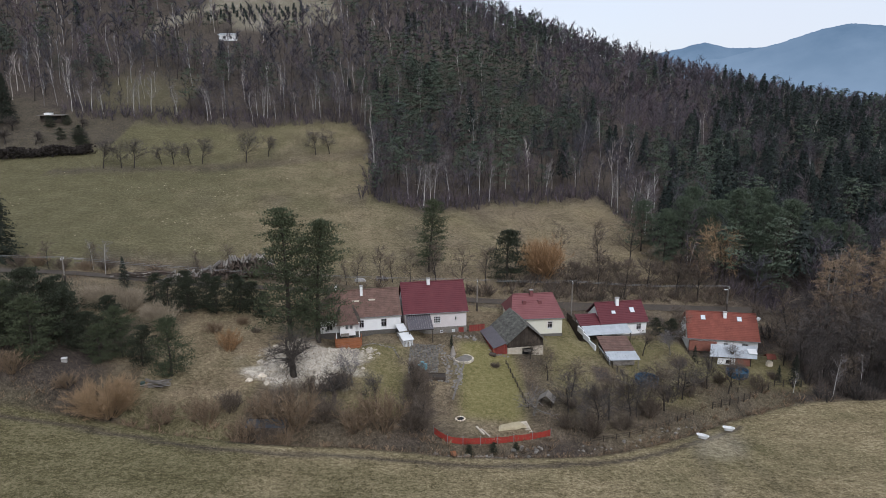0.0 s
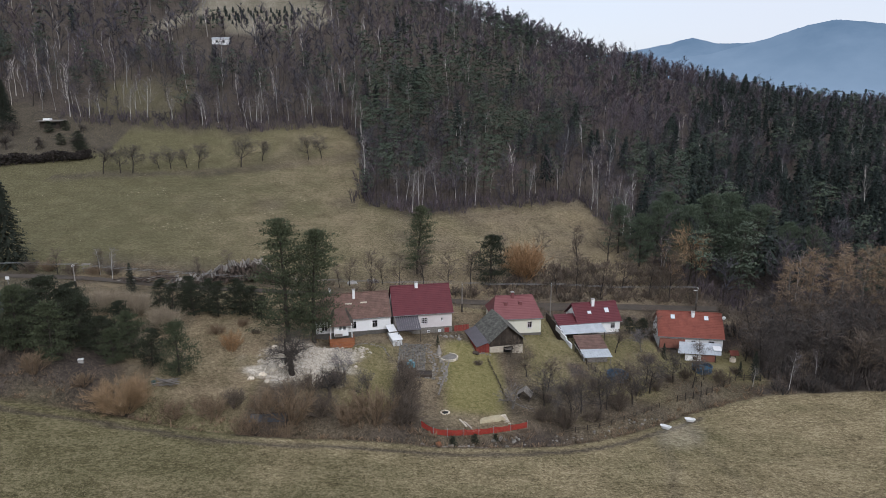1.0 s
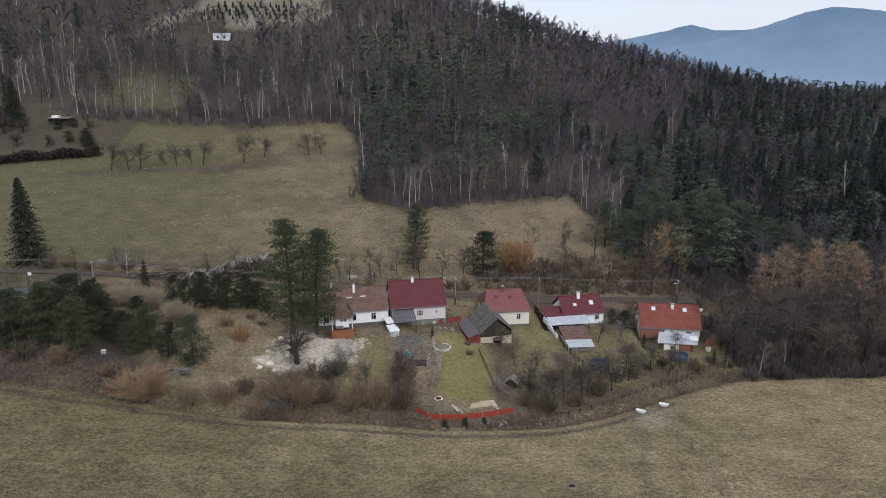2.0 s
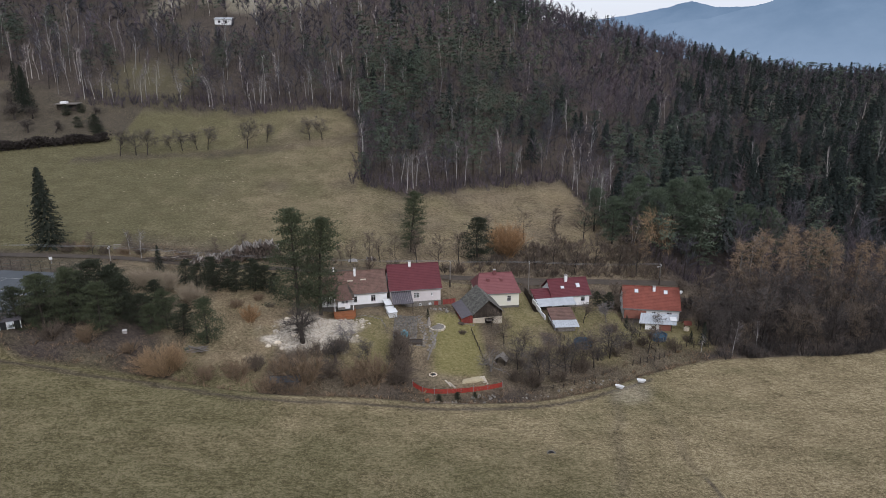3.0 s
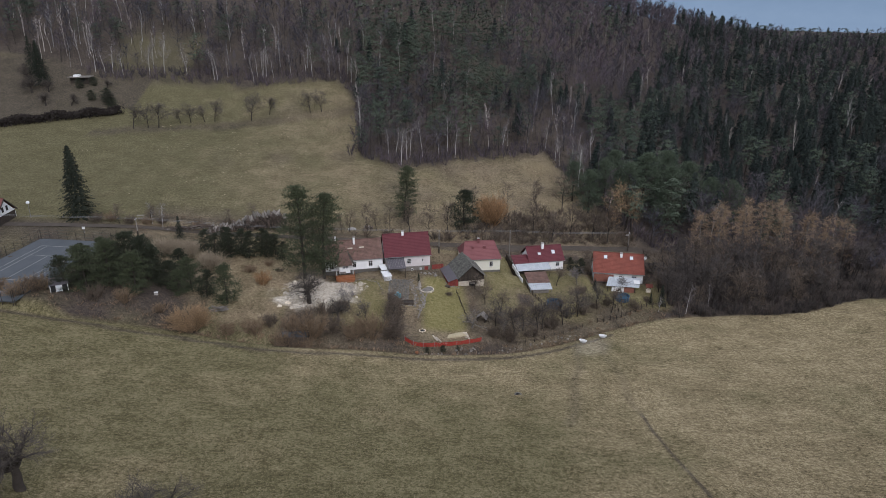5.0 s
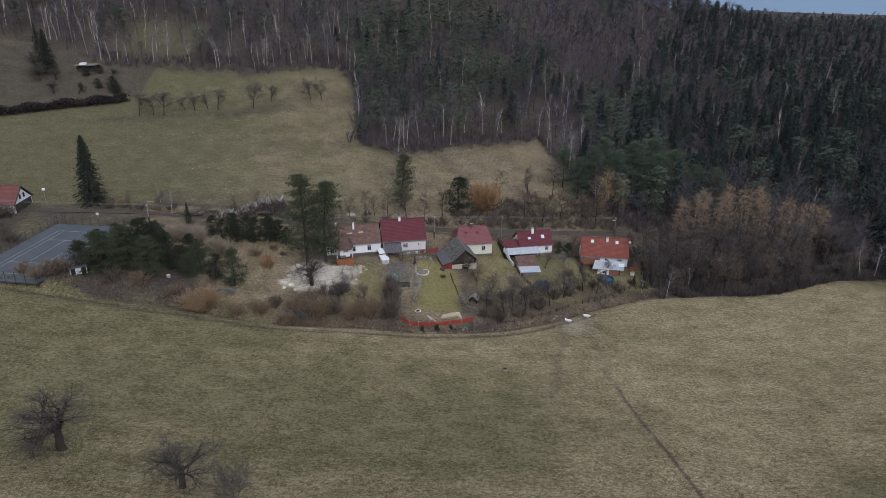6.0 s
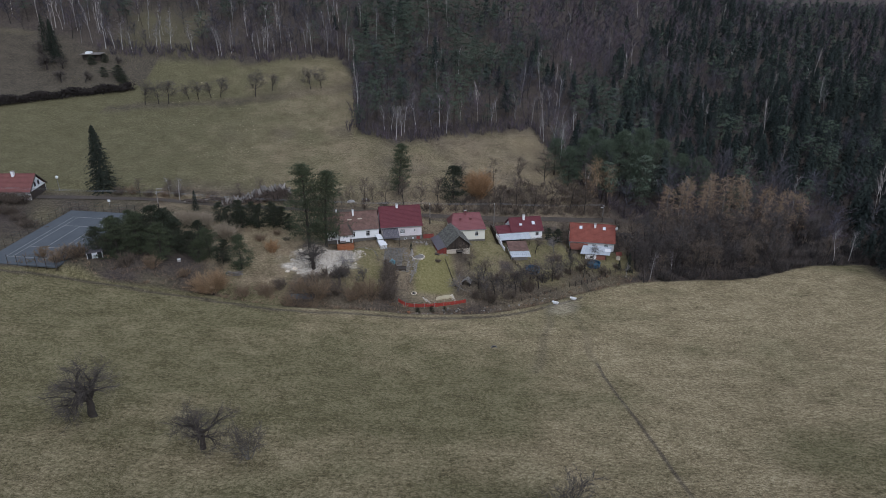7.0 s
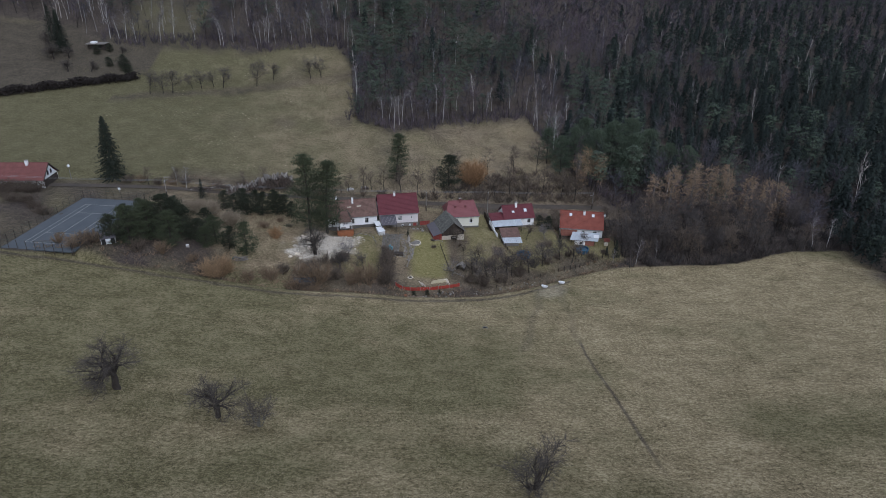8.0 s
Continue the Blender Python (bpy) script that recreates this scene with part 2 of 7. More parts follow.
def cover_at(x, y):
    """Shares of leaf litter, lawn and bare pale ground."""
    e, f = edge_y(x), forest_front(x)
    n = wobble(x, y, 9)
    litter = lawn = bare = 0.0
    if y > e - 8:
        litter = smooth(0.0, 1.5, y - e) * (1 - smooth(117, 123, y)) * (0.8 + 0.4 * n)
        if x > 58:
            litter = max(litter, smooth(0.0, 2.0, y - e))
        if -42 < x < -26:
            litter *= 0.2
        # dark litter share paints the shade below and between the young pines
        litter = max(litter, 0.95 * inside(x, y, -71, -45, 78, 97, 2))
        lawn = max(0.95 * inside(x, y, 2.5, 11.5 + n, 84.5, 106), 0.55 * inside(x, y, -16, -5.5, 83, 103) * (0.7 + n), 0.45 * inside(x, y, 17, 41, 94, 118, 3) * (0.8 + n), 0.55 * inside(x, y, 41, 62, 104, 116, 2), 0.5 * inside(x, y, 19, 25, 108, 122))
        litter *= 1 - 0.8 * lawn
        bare = max(0.9 * (1 - smooth(0.55, 1.05, math.hypot((x + 19.5) / 9.0, (y - 96.6) / 5.6) + 0.5 * n + 0.75 * wobble(x, y, 2.6))), (1 - smooth(0.75, 1.05, math.hypot((x + 24.8) / 4.4, (y - 92.3) / 4.8) + 0.3 * n + 0.5 * wobble(x, y, 2.2))))
        bed = inside(x, y, 24.5, 28, 98, 103.5, 0.6)
        litter, lawn = max(litter, bed), lawn * (1 - bed)
    litter = max(litter, 0.95 * smooth(-5, 3, y - f + 5 * n) if y > 125 else 0.0)
    if 122 < y < f and x > -70:
        litter = max(litter, 0.6 * smooth(-20, 0, x) * (0.85 + n), 0.8 * (1 - smooth(125, 136, y)), 0.95 * smooth(2, 14, x) * (1 - smooth(139, 150, y + 6 * n)))
    if clearing(x, y):
        litter, bare = 0.45, 0.12 + 0.3 * abs(n)
    if 150 < y < 235 and -110 < x < -20:
        row = 192 + (x + 98) * 0.4
        litter = max(litter, 0.6 * (1 - smooth(1.5, 4.5, abs(y - row + 2 + 3 * n))), 0.5 * smooth(0.1, 0.5, wobble(x, y, 14)) * smooth(-75, -35, x))
    if -126 < x < -92 and y > 225:
        litter = min(litter, 0.45 + 0.3 * n + 0.5 * smooth(255, 275, y))
    if x < -104 and 180 < y < 236:
        litter = max(litter, 0.75 * smooth(0, 6, y - 178 - (x + 150) * 0.62))
    litter = max(litter, 0.95 * smooth(-1.0, 3.0, x - 121 - 0.26 * (y - 80) - 2 * n) if y > 45 else 0.0)
    # trodden strip along the bank, the old ditch and the path down the meadow
    if x < 44 and y < e:
        litter = max(litter, 0.8 * (1 - smooth(0.3, 1.0, abs(y - (e - 1.7 + 0.5 * n)))))
    if y < 48:
        litter = max(litter, 0.75 * (1 - smooth(0.1, 0.42, abs(x - 37.0 + 0.032 * (47 - y) + 0.0011 * max(0, 20 - y) ** 2 - 0.25 * n))) * smooth(-8, 6, y))
    if 43 < y < e:
        litter = max(litter, 0.3 * (1 - smooth(0.2, 1.6, abs(x - 33.3 + (76 - y) * 0.25 - n))))
    if 48 < y < e:
        litter = max(litter, 0.22 * (1 - smooth(0.2, 1.2, abs(x - 37.0 - 0.08 * (y - 47) - n))))
    if y < e and 30 < x < 47:
        bare = max(bare, 0.18 * (1 - smooth(2, 6, math.hypot(x - 38, y - (e - 5)))))
    return [max(0.0, min(1.0, v)) for v in (litter, lawn, bare)]


def straw_at(x, y):
    """Bleached dead grass on the garden slopes and along the lane."""
    e = edge_y(x)
    zone = smooth(3.0, 9.0, y - e) * (1 - smooth(120, 128, y)) * (1 - 0.85 * smooth(8, 22, x)) * (1 - smooth(52, 62, x)) * smooth(-74, -66, x)
    # no pale straw over the shade painted below the young pines
    zone *= 1 - inside(x, y, -72, -47, 76, 97, 2)
    patch = 0.5 + 0.75 * wobble(x, y, 6) + 0.35 * wobble(x, y, 2.0)
    if y > 126:
        f = forest_front(x)
        return max(0.0, min(1.0, (1 - smooth(-6, 2, y - f)) * (0.5 * smooth(-75, -30, x) * (0.7 + 0.9 * wobble(x, y, 13)) + 0.5 * max(0, wobble(x, y, 5)) * smooth(-110, -60, x))))
    slope = inside(x, y, -43, -25, 84, 112, 3)
    return max(0.0, min(1.0, zone * max(patch, 0.95 * slope * (0.75 + 0.5 * wobble(x, y, 3)))))


def clearing(x, y):
    return ((x + 88) / 34) ** 2 + ((y - 360) / 34) ** 2 < 1 + 0.3 * wobble(x, y, 15) or abs(x + 125 - 0.12 * (y - 330)) < 4 and 300 < y < 350


SHEET = {}


def sheet_at(x, y):
    """Height and cover of the finished ground, read off its grid."""
    xs, ys, zs, cs = SHEET["x"], SHEET["y"], SHEET["z"], SHEET["cover"]
    i, j = int(np.searchsorted(xs, x)) - 1, int(np.searchsorted(ys, y)) - 1
    u, v = (x - xs[i]) / (xs[i + 1] - xs[i]), (y - ys[j]) / (ys[j + 1] - ys[j])
    z = (zs[j, i] * (1 - u) + zs[j, i + 1] * u) * (1 - v) + (zs[j + 1, i] * (1 - u) + zs[j + 1, i + 1] * u) * v
    return z, cs[j, i]


def ground_sheet():
    xs = spaced(((-3000, -600, 300), (-600, -200, 25), (-200, -110, 6), (-110, 33.8, 1.0), (33.8, 38.6, 0.3), (38.6, 120, 1.0), (120, 200, 5), (200, 600, 25), (600, 3000, 300)))
    ys = spaced(((-900, -120, 40), (-120, -20, 5), (-20, 60, 1.6), (60, 132, 1.0), (132, 260, 3), (260, 560, 10), (560, 3000, 120)))
    nx, ny = len(xs), len(ys)
    verts, cover, straw = [], [], []
    for y in ys:
        for x in xs:
            z = ground(x, y) + 0.12 * wobble(x, y, 4) + 0.05 * wobble(x, y, 1.5)
            verts.append((x, y, z))
            cover += cover_at(x, y) + [smooth(112, 128, y) * (1 - 0.85 * smooth(-16, 6, x))]
            straw.append(straw_at(x, y))
    faces = [(j * nx + i, j * nx + i + 1, (j + 1) * nx + i + 1, (j + 1) * nx + i) for j in range(ny - 1) for i in range(nx - 1)]
    me = bpy.data.meshes.new("ground")
    me.from_pydata(verts, [], faces)
    me.attributes.new("cover", "FLOAT_COLOR", "POINT").data.foreach_set("color", cover)
    me.attributes.new("straw", "FLOAT", "POINT").data.foreach_set("value", straw)
    me.materials.append(M["ground"])
    SHEET.update(x=np.array(xs), y=np.array(ys), z=np.array([v[2] for v in verts]).reshape(ny, nx), cover=np.array(cover).reshape(ny, nx, 4))
    me.shade_smooth()
    return tagged(new("ground", me), "dry winter meadow, gardens and leaf-covered valley sides", "ground", kind="structure")


ground_sheet()


# ---- building blocks ----
def tri_mesh(name, parts, mats):
    """One mesh out of (vertices, triangles, material number) arrays."""
    vs, fs, ms, off = [], [], [], 0
    for v, f, k in parts:
        vs.append(v), fs.append(f + off), ms.append(np.full(len(f), k, dtype=np.int32))
        off += len(v)
    v, f, k = np.concatenate(vs), np.concatenate(fs), np.concatenate(ms)
    me = bpy.data.meshes.new(name)
    me.vertices.add(len(v))
    me.vertices.foreach_set("co", v.astype(np.float32).ravel())
    me.loops.add(len(f) * 3)
    me.loops.foreach_set("vertex_index", f.astype(np.int32).ravel())
    me.polygons.add(len(f))
    me.polygons.foreach_set("loop_start", np.arange(0, len(f) * 3, 3, dtype=np.int32))
    me.polygons.foreach_set("material_index", k)
    for m in mats:
        me.materials.append(m)
    me.update(calc_edges=True)
    return me


def tube(path, radii, sides=4):
    path = np.array(path, float)
    n = len(path)
    a = np.arange(sides) * 2 * np.pi / sides
    vs = []
    for i in range(n):
        d = path[min(i + 1, n - 1)] - path[max(i - 1, 0)]
        d /= np.linalg.norm(d) + 1e-9
        u = np.cross(d, (0.31, 0.77, 0.05) if abs(d[2]) > 0.6 else (0, 0, 1))
        u /= np.linalg.norm(u)
        w = np.cross(d, u)
        vs.append(path[i] + radii[i] * (np.outer(np.cos(a), u) + np.outer(np.sin(a), w)))
    fs = []
    for i in range(n - 1):
        for k in range(sides):
            p, q, r, s = i * sides + k, i * sides + (k + 1) % sides, (i + 1) * sides + (k + 1) % sides, (i + 1) * sides + k
            fs += [(p, q, r), (p, r, s)]
    return np.concatenate(vs), np.array(fs)


def join(parts):
    vs, fs, off = [], [], 0
    for v, f in parts:
        vs.append(v), fs.append(f + off)
        off += len(v)
    return np.concatenate(vs), np.concatenate(fs)


def slivers(base, tip, width, rng):
    """Thin triangles from base to tip."""
    d = tip - base
    side = np.cross(d, rng.normal(size=d.shape))
    side /= np.linalg.norm(side, axis=1, keepdims=True) + 1e-9
    w = np.asarray(width).reshape(-1, 1) * 0.5
    v = np.stack([base - side * w, base + side * w, tip], 1).reshape(-1, 3)
    return v, np.arange(len(v)).reshape(-1, 3)


def sprays(centre, way, size, rng, loose=0.6):
    """Small tufts of needles that lie across the way they face, a little at random."""
    way = way / (np.linalg.norm(way, axis=1, keepdims=True) + 1e-9) + rng.normal(size=centre.shape) * loose
    way /= np.linalg.norm(way, axis=1, keepdims=True)
    a = np.cross(way, rng.normal(size=centre.shape))
    a /= np.linalg.norm(a, axis=1, keepdims=True)
    b = np.cross(way, a)
    s = np.asarray(size).reshape(-1, 1)
    v = np.stack([centre + a * s * 0.68, centre - a * s * 0.36 + b * s * 0.42, centre - a * s * 0.36 - b * s * 0.42], 1).reshape(-1, 3)
    return v, np.arange(len(v)).reshape(-1, 3)


def leaves(centre, size, rng, flat=0.5):
    """Free triangles of about that size, turned at random, flatter where flat is large."""
    n = len(centre)
    a = rng.normal(size=(n, 3)) * (1, 1, 1 - flat)
    b = rng.normal(size=(n, 3)) * (1, 1, 1 - flat)
    a /= np.linalg.norm(a, axis=1, keepdims=True)
    b /= np.linalg.norm(b, axis=1, keepdims=True)
    s = np.asarray(size).reshape(-1, 1)
    v = np.stack([centre + a * s * 0.6, centre - a * s * 0.3 + b * s * 0.45, centre - a * s * 0.3 - b * s * 0.45], 1).reshape(-1, 3)
    return v, np.arange(len(v)).reshape(-1, 3)


def unit(d):
    return d / (np.linalg.norm(d, axis=-1, keepdims=True) + 1e-9)


def curves(rng, start, way, length, k, wander, lift):
    """Many wandering lines at once, of k pieces each, that turn upwards by lift."""
    pts, d = [start], unit(way)
    for _ in range(k):
        d = unit(d + rng.normal(size=d.shape) * wander + np.array((0, 0, lift)))
        pts.append(pts[-1] + d * (length / k).reshape(-1, 1))
    return np.stack(pts, 1)


def tubes(pts, r0, r1, sides):
    """Tapering tubes along many lines of one length."""
    n, k, _ = pts.shape
    d = unit(np.gradient(pts, axis=1))
    ref = np.where(np.abs(d[..., 2:]) > 0.8, np.array((1.0, 0.2, 0.0)), np.array((0.0, 0.0, 1.0)))
    u = unit(np.cross(d, ref))
    w = np.cross(d, u)
    a = np.arange(sides) * 2 * np.pi / sides
    rad = r0[:, None] + (r1 - r0)[:, None] * np.linspace(0, 1, k)
    ring = pts[:, :, None] + rad[:, :, None, None] * (np.cos(a)[:, None] * u[:, :, None] + np.sin(a)[:, None] * w[:, :, None])
    i, j, q = np.meshgrid(np.arange(n), np.arange(k - 1), np.arange(sides), indexing="ij")
    at = lambda jj, qq: ((i * k + jj) * sides + qq % sides).ravel()
    p0, p1, p2, p3 = at(j, q), at(j, q + 1), at(j + 1, q + 1), at(j + 1, q)
    return ring.reshape(-1, 3), np.concatenate([np.stack([p0, p1, p2], 1), np.stack([p0, p2, p3], 1)])


def strips(pts, width, rng):
    """Flat tapering twigs of two pieces along lines of three points."""
    side = unit(np.cross(pts[:, 2] - pts[:, 0], rng.normal(size=(len(pts), 3)))) * width * 0.5
    v = np.stack([pts[:, 0] - side, pts[:, 0] + side, pts[:, 1] + side * 0.7, pts[:, 1] - side * 0.7, pts[:, 2]], 1).reshape(-1, 3)
    o = np.arange(len(pts))[:, None] * 5
    return v, np.concatenate([o + np.array(t) for t in ((0, 1, 2), (0, 2, 3), (3, 2, 4))])


def branching(seed, h, r, trunk, levels, stems=1, spread=0.0, foot=0.0, lean=0.06, height=1.0, cone=0.0, sides=6, bend=4):
    """A leafless plant of height h and crown radius r that branches level by level. A level: how many on each parent, from and to where along it,
    the angle, the length, wander, lift, what is built (tube and rod are bark; strip and twig are the crown) and its width."""
    rng = np.random.default_rng(seed)
    a, q = rng.random(stems) * 6.283, np.sqrt(rng.random(stems))
    out = np.stack([np.cos(a) * q, np.sin(a) * q, np.zeros(stems)], 1)
    pts = curves(rng, out * foot, out * spread + np.array((0, 0, 1.0)), height * (np.ones(1) if stems == 1 else 0.75 + 0.35 * rng.random(stems)), bend, lean, 0.06)
    rad = np.full(stems, trunk / h)
    wood, fine = [tubes(pts, rad * 1.2, rad * (0.15 if height > 0.7 else 0.7), sides) if sides > 2 else strips(pts, 2 * trunk / h, rng)], []
    for n, (per, u0, u1, ang, length, wander, lift, kind, width) in enumerate(levels):
        idx = np.repeat(np.arange(len(pts)), per)
        m = len(idx)
        u = u0 + (u1 - u0) * (np.tile(np.arange(per), len(pts)) + rng.random(m)) / per
        last = pts.shape[1] - 1
        i = np.clip((u * last).astype(int), 0, last - 1)
        g = (u * last - i)[:, None]
        p, d = pts[idx, i] * (1 - g) + pts[idx, i + 1] * g, unit(pts[idx, i + 1] - pts[idx, i])
        side = unit(np.cross(d, rng.normal(size=(m, 3))))
        t = (ang * (0.7 + 0.6 * rng.random(m)))[:, None]
        size = length * (0.6 + 0.6 * rng.random(m)) * (1 - cone * (u - u0) / (u1 - u0 + 1e-6) if n == 0 else 1)
        pts = curves(rng, p, d * np.cos(t) + side * np.sin(t), size, {"tube": 3, "rod": 2, "strip": 2, "twig": 1}[kind], wander, lift)
        rad = rad[idx] * (1.0 - 0.75 * u * (height > 0.7 or n > 0)) * 0.72
        if kind == "tube":
            wood.append(tubes(pts, rad, rad * 0.3, 3 if n else 4))
        elif kind == "twig":
            fine.append(slivers(pts[:, 0], pts[:, 1], width / h * (0.6 + 0.8 * rng.random(m)), rng))
        else:
            (wood if kind == "rod" else fine).append(strips(pts, width / h, rng))
    wood, fine = join(wood), join(fine)
    k = np.array((r / np.percentile(np.hypot(fine[0][:, 0], fine[0][:, 1]), 96),) * 2 + (h / fine[0][:, 2].max(),))
    return (wood[0] * k, wood[1]), (fine[0] * k, fine[1])


def pine_tree(seed, h, r, low=0.35, tiers=12, arms=6, plates=4, per=12, size=0.3, trunk=0.2, sides=5, belly=0.3, needle=0.0):
    """Pine: a bare lower trunk and curved arms that carry flat, uneven plates of needle tufts, widest at the belly of the crown."""
    rng = np.random.default_rng(seed)
    spine = curves(rng, np.zeros((1, 3)), np.array(((0.0, 0.0, 1.0),)), np.array((h * 0.97,)), 5, 0.03, 0.02)
    one = np.ones(1)
    wood = [tubes(spine, one * trunk * 1.2, one * trunk * 0.15, sides)]
    n = tiers * arms
    rel = np.clip((np.repeat(np.arange(tiers), arms) + rng.normal(size=n) * 0.35) / (tiers - 0.5), 0, 1)
    k = np.clip(low + (0.99 - low) * rel, 0, 0.985) * 5
    i = np.clip(k.astype(int), 0, 4)
    p = spine[0, i] + (spine[0, i + 1] - spine[0, i]) * (k - i)[:, None]
    full = np.where(rel < belly, 0.72 + 0.28 * rel / belly, np.clip(1 - (np.maximum(rel - belly, 0) / (1 - belly)) ** 1.7, 0, 1) ** 0.8)
    reach = r * full * (0.5 + 0.6 * rng.random(n)) + 0.12 * r * (1 - rel) + 0.03 * h
    a = np.tile(np.arange(arms), tiers) * 6.283 / arms + np.repeat(rng.random(tiers) * 6.283, arms) + rng.normal(size=n) * 0.3
    way = np.stack([np.cos(a), np.sin(a), 0.9 * rel ** 1.4 - 0.08 + 0.12 * rng.normal(size=n)], 1)
    arm = curves(rng, p, way, reach, 2, 0.10, 0.10)
    wood.append(tubes(arm, np.full(n, trunk * 0.22), np.full(n, trunk * 0.05), 3) if sides > 3 else strips(arm, trunk * 0.4, rng))
    idx = np.repeat(np.arange(n), plates)
    u = 0.35 + 0.65 * ((np.tile(np.arange(plates), n) + rng.random(n * plates)) / plates)
    g = np.clip(u * 2 - 1, -1, 1)[:, None]
    mid = np.where(g < 0, arm[idx, 1] + (arm[idx, 1] - arm[idx, 0]) * g, arm[idx, 1] + (arm[idx, 2] - arm[idx, 1]) * g)
    wide = (0.17 * reach[idx] * (0.6 + 0.8 * rng.random(len(idx))) + 0.02 * h)[:, None]
    mid = mid + rng.normal(size=mid.shape) * wide * (0.8, 0.8, 0.15)
    idx2 = np.repeat(np.arange(len(mid)), per)
    off = rng.normal(size=(len(idx2), 3)) * (0.62, 0.62, 0.15)
    c = mid[idx2] + off * wide[idx2]
    out = unit((c - spine[0, 3]) * (1, 1, 0.2))
    face = out * 0.45 + off * 0.35 + np.array((0, 0, 0.75))
    if needle:
        tip = c + unit(face * 0.8 + rng.normal(size=c.shape) * 0.6) * (size * (0.6 + 0.8 * rng.random((len(c), 1))))
        return join(wood), slivers(c, tip, np.full(len(c), needle), rng)
    return join(wood), sprays(c, face, size * (0.6 + 0.7 * rng.random(len(c))), rng, 0.3)


def spruce_tree(seed, h, r, low=0.06, whorls=20, arms=7, per=4, size=0.6, trunk=0.2, sides=5):
    """Spruce: a ragged cone of drooping arms in whorls, with hanging needles."""
    rng = np.random.default_rng(seed)
    wood = [tube([(0, 0, 0), (0, 0, h * 0.5), (0, 0, h)], [trunk, trunk * 0.6, 0.02], sides)]
    n = whorls * arms
    w = np.repeat(np.arange(whorls), arms)
    k = low + (0.99 - low) * (w + 0.35 * rng.random(n)) / whorls
    out = (r * (1 - k) ** 0.85 * np.repeat(0.8 + 0.3 * rng.random(whorls), arms) + 0.1) * (0.6 + 0.5 * rng.random(n))
    a = w * 1.1 + np.tile(np.arange(arms), whorls) * 6.283 / arms + rng.normal(size=n) * 0.2
    u = np.linspace(0.3, 1.0, per)[None, :]
    rad = out[:, None] * u
    z = h * k[:, None] + out[:, None] * (0.12 - 0.42 * u ** 1.3 + 0.10 * u ** 4)
    c = np.stack([np.cos(a)[:, None] * rad, np.sin(a)[:, None] * rad, z], 2).reshape(-1, 3) + rng.normal(size=(n * per, 3)) * 0.16 * size
    side = c * (1, 1, 0) / (np.hypot(c[:, 0], c[:, 1]).reshape(-1, 1) + 0.1)
    return join(wood), sprays(c, side * 0.8 + np.array((0, 0, 0.6)), size * (0.7 + 0.6 * rng.random(len(c))), rng, 0.35)


def shrub(seed, r, h, stems=24, shoots=5, twigs=8, width=0.016, sides=3):
    """A thicket of bare stems from the ground that break into finer and finer twigs."""
    return branching(seed, h, r, width * 1.3, [(shoots, 0.25, 1, 0.5, 0.42, 0.12, 0.08, "strip", width * 1.4), (twigs, 0.15, 1, 0.6, 0.2, 0, 0.04, "twig", width)], stems, 0.95, 0.22, 0.10, 0.8, 0, sides, 3 if sides > 2 else 2)


def place(variants, spots, rng, lo=0.8, hi=1.2, tints=3):
    """Copies of the variants at the spots, as arrays for tri_mesh: spots of (x, y) on the ground; each copy takes one of the tints."""
    out = {}
    for x, y in spots:
        kinds = variants[rng.integers(len(variants))]
        s, a, shade = lo + (hi - lo) * rng.random(), rng.random() * 6.283, rng.integers(tints)
        rot = np.array(((math.cos(a), -math.sin(a), 0), (math.sin(a), math.cos(a), 0), (0, 0, 1))).T
        at = np.array((x, y, ground(x, y) - 0.15))
        for k, (v, f) in kinds:
            out.setdefault(k * tints + shade, []).append(((v * s) @ rot + at, f))
    return [(*join(ps), k) for k, ps in sorted(out.items())]


TINTED = {}


def tint(mat, k):
    """Three hues of one plant material, for neighbours that differ."""
    if (mat.name, k) not in TINTED:
        m = mat.copy() if k else mat
        if k:
            m.name = mat.name + ("_pale" if k == 1 else "_dark")
            ramp = [n for n in m.node_tree.nodes if n.bl_idname == "ShaderNodeValToRGB"][0].color_ramp
            for e in ramp.elements:
                r, g, bl, al = e.color
                e.color = (r * 1.22, g * 1.18, bl * 1.14, al) if k == 1 else (r * 0.74, g * 0.77, bl * 0.8, al)
        TINTED[mat.name, k] = m
    return TINTED[mat.name, k]


def wood_stuff(name, label, variants, spots, mats, lo=0.8, hi=1.2, seed=5):
    rng = np.random.default_rng(seed)
    ob = new(name, tri_mesh(name, place(variants, spots, rng, lo, hi), [tint(m, k) for m in mats for k in range(3)]))
    return tagged(ob, label, "woodland", kind="stuff")


# ---- woods ----
def wood_spots(x0, x1, y0, y1, step, seed, test):
    rng = np.random.default_rng(seed)
    out = []
    for y in np.arange(y0, y1, step):
        for x in np.arange(x0, x1, step):
            px, py = x + (rng.random() - 0.5) * step * 0.95, y + (rng.random() - 0.5) * step * 0.95
            if abs(px) < 0.74 * (py + 75) + 12 and test(px, py, rng):
                out.append((px, py))
    return out


def east_wood(x, y):
    """The dark spruces that close the meadow off down the valley."""
    return x > 121 + 0.26 * (y - 80) + 2 * wobble(x, y, 9) and y > 52


def in_wood(x, y):
    return y > forest_front(x) + 3 * wobble(x, y, 12) or (x > 121 and y > edge_y(x) + 5) or east_wood(x, y)


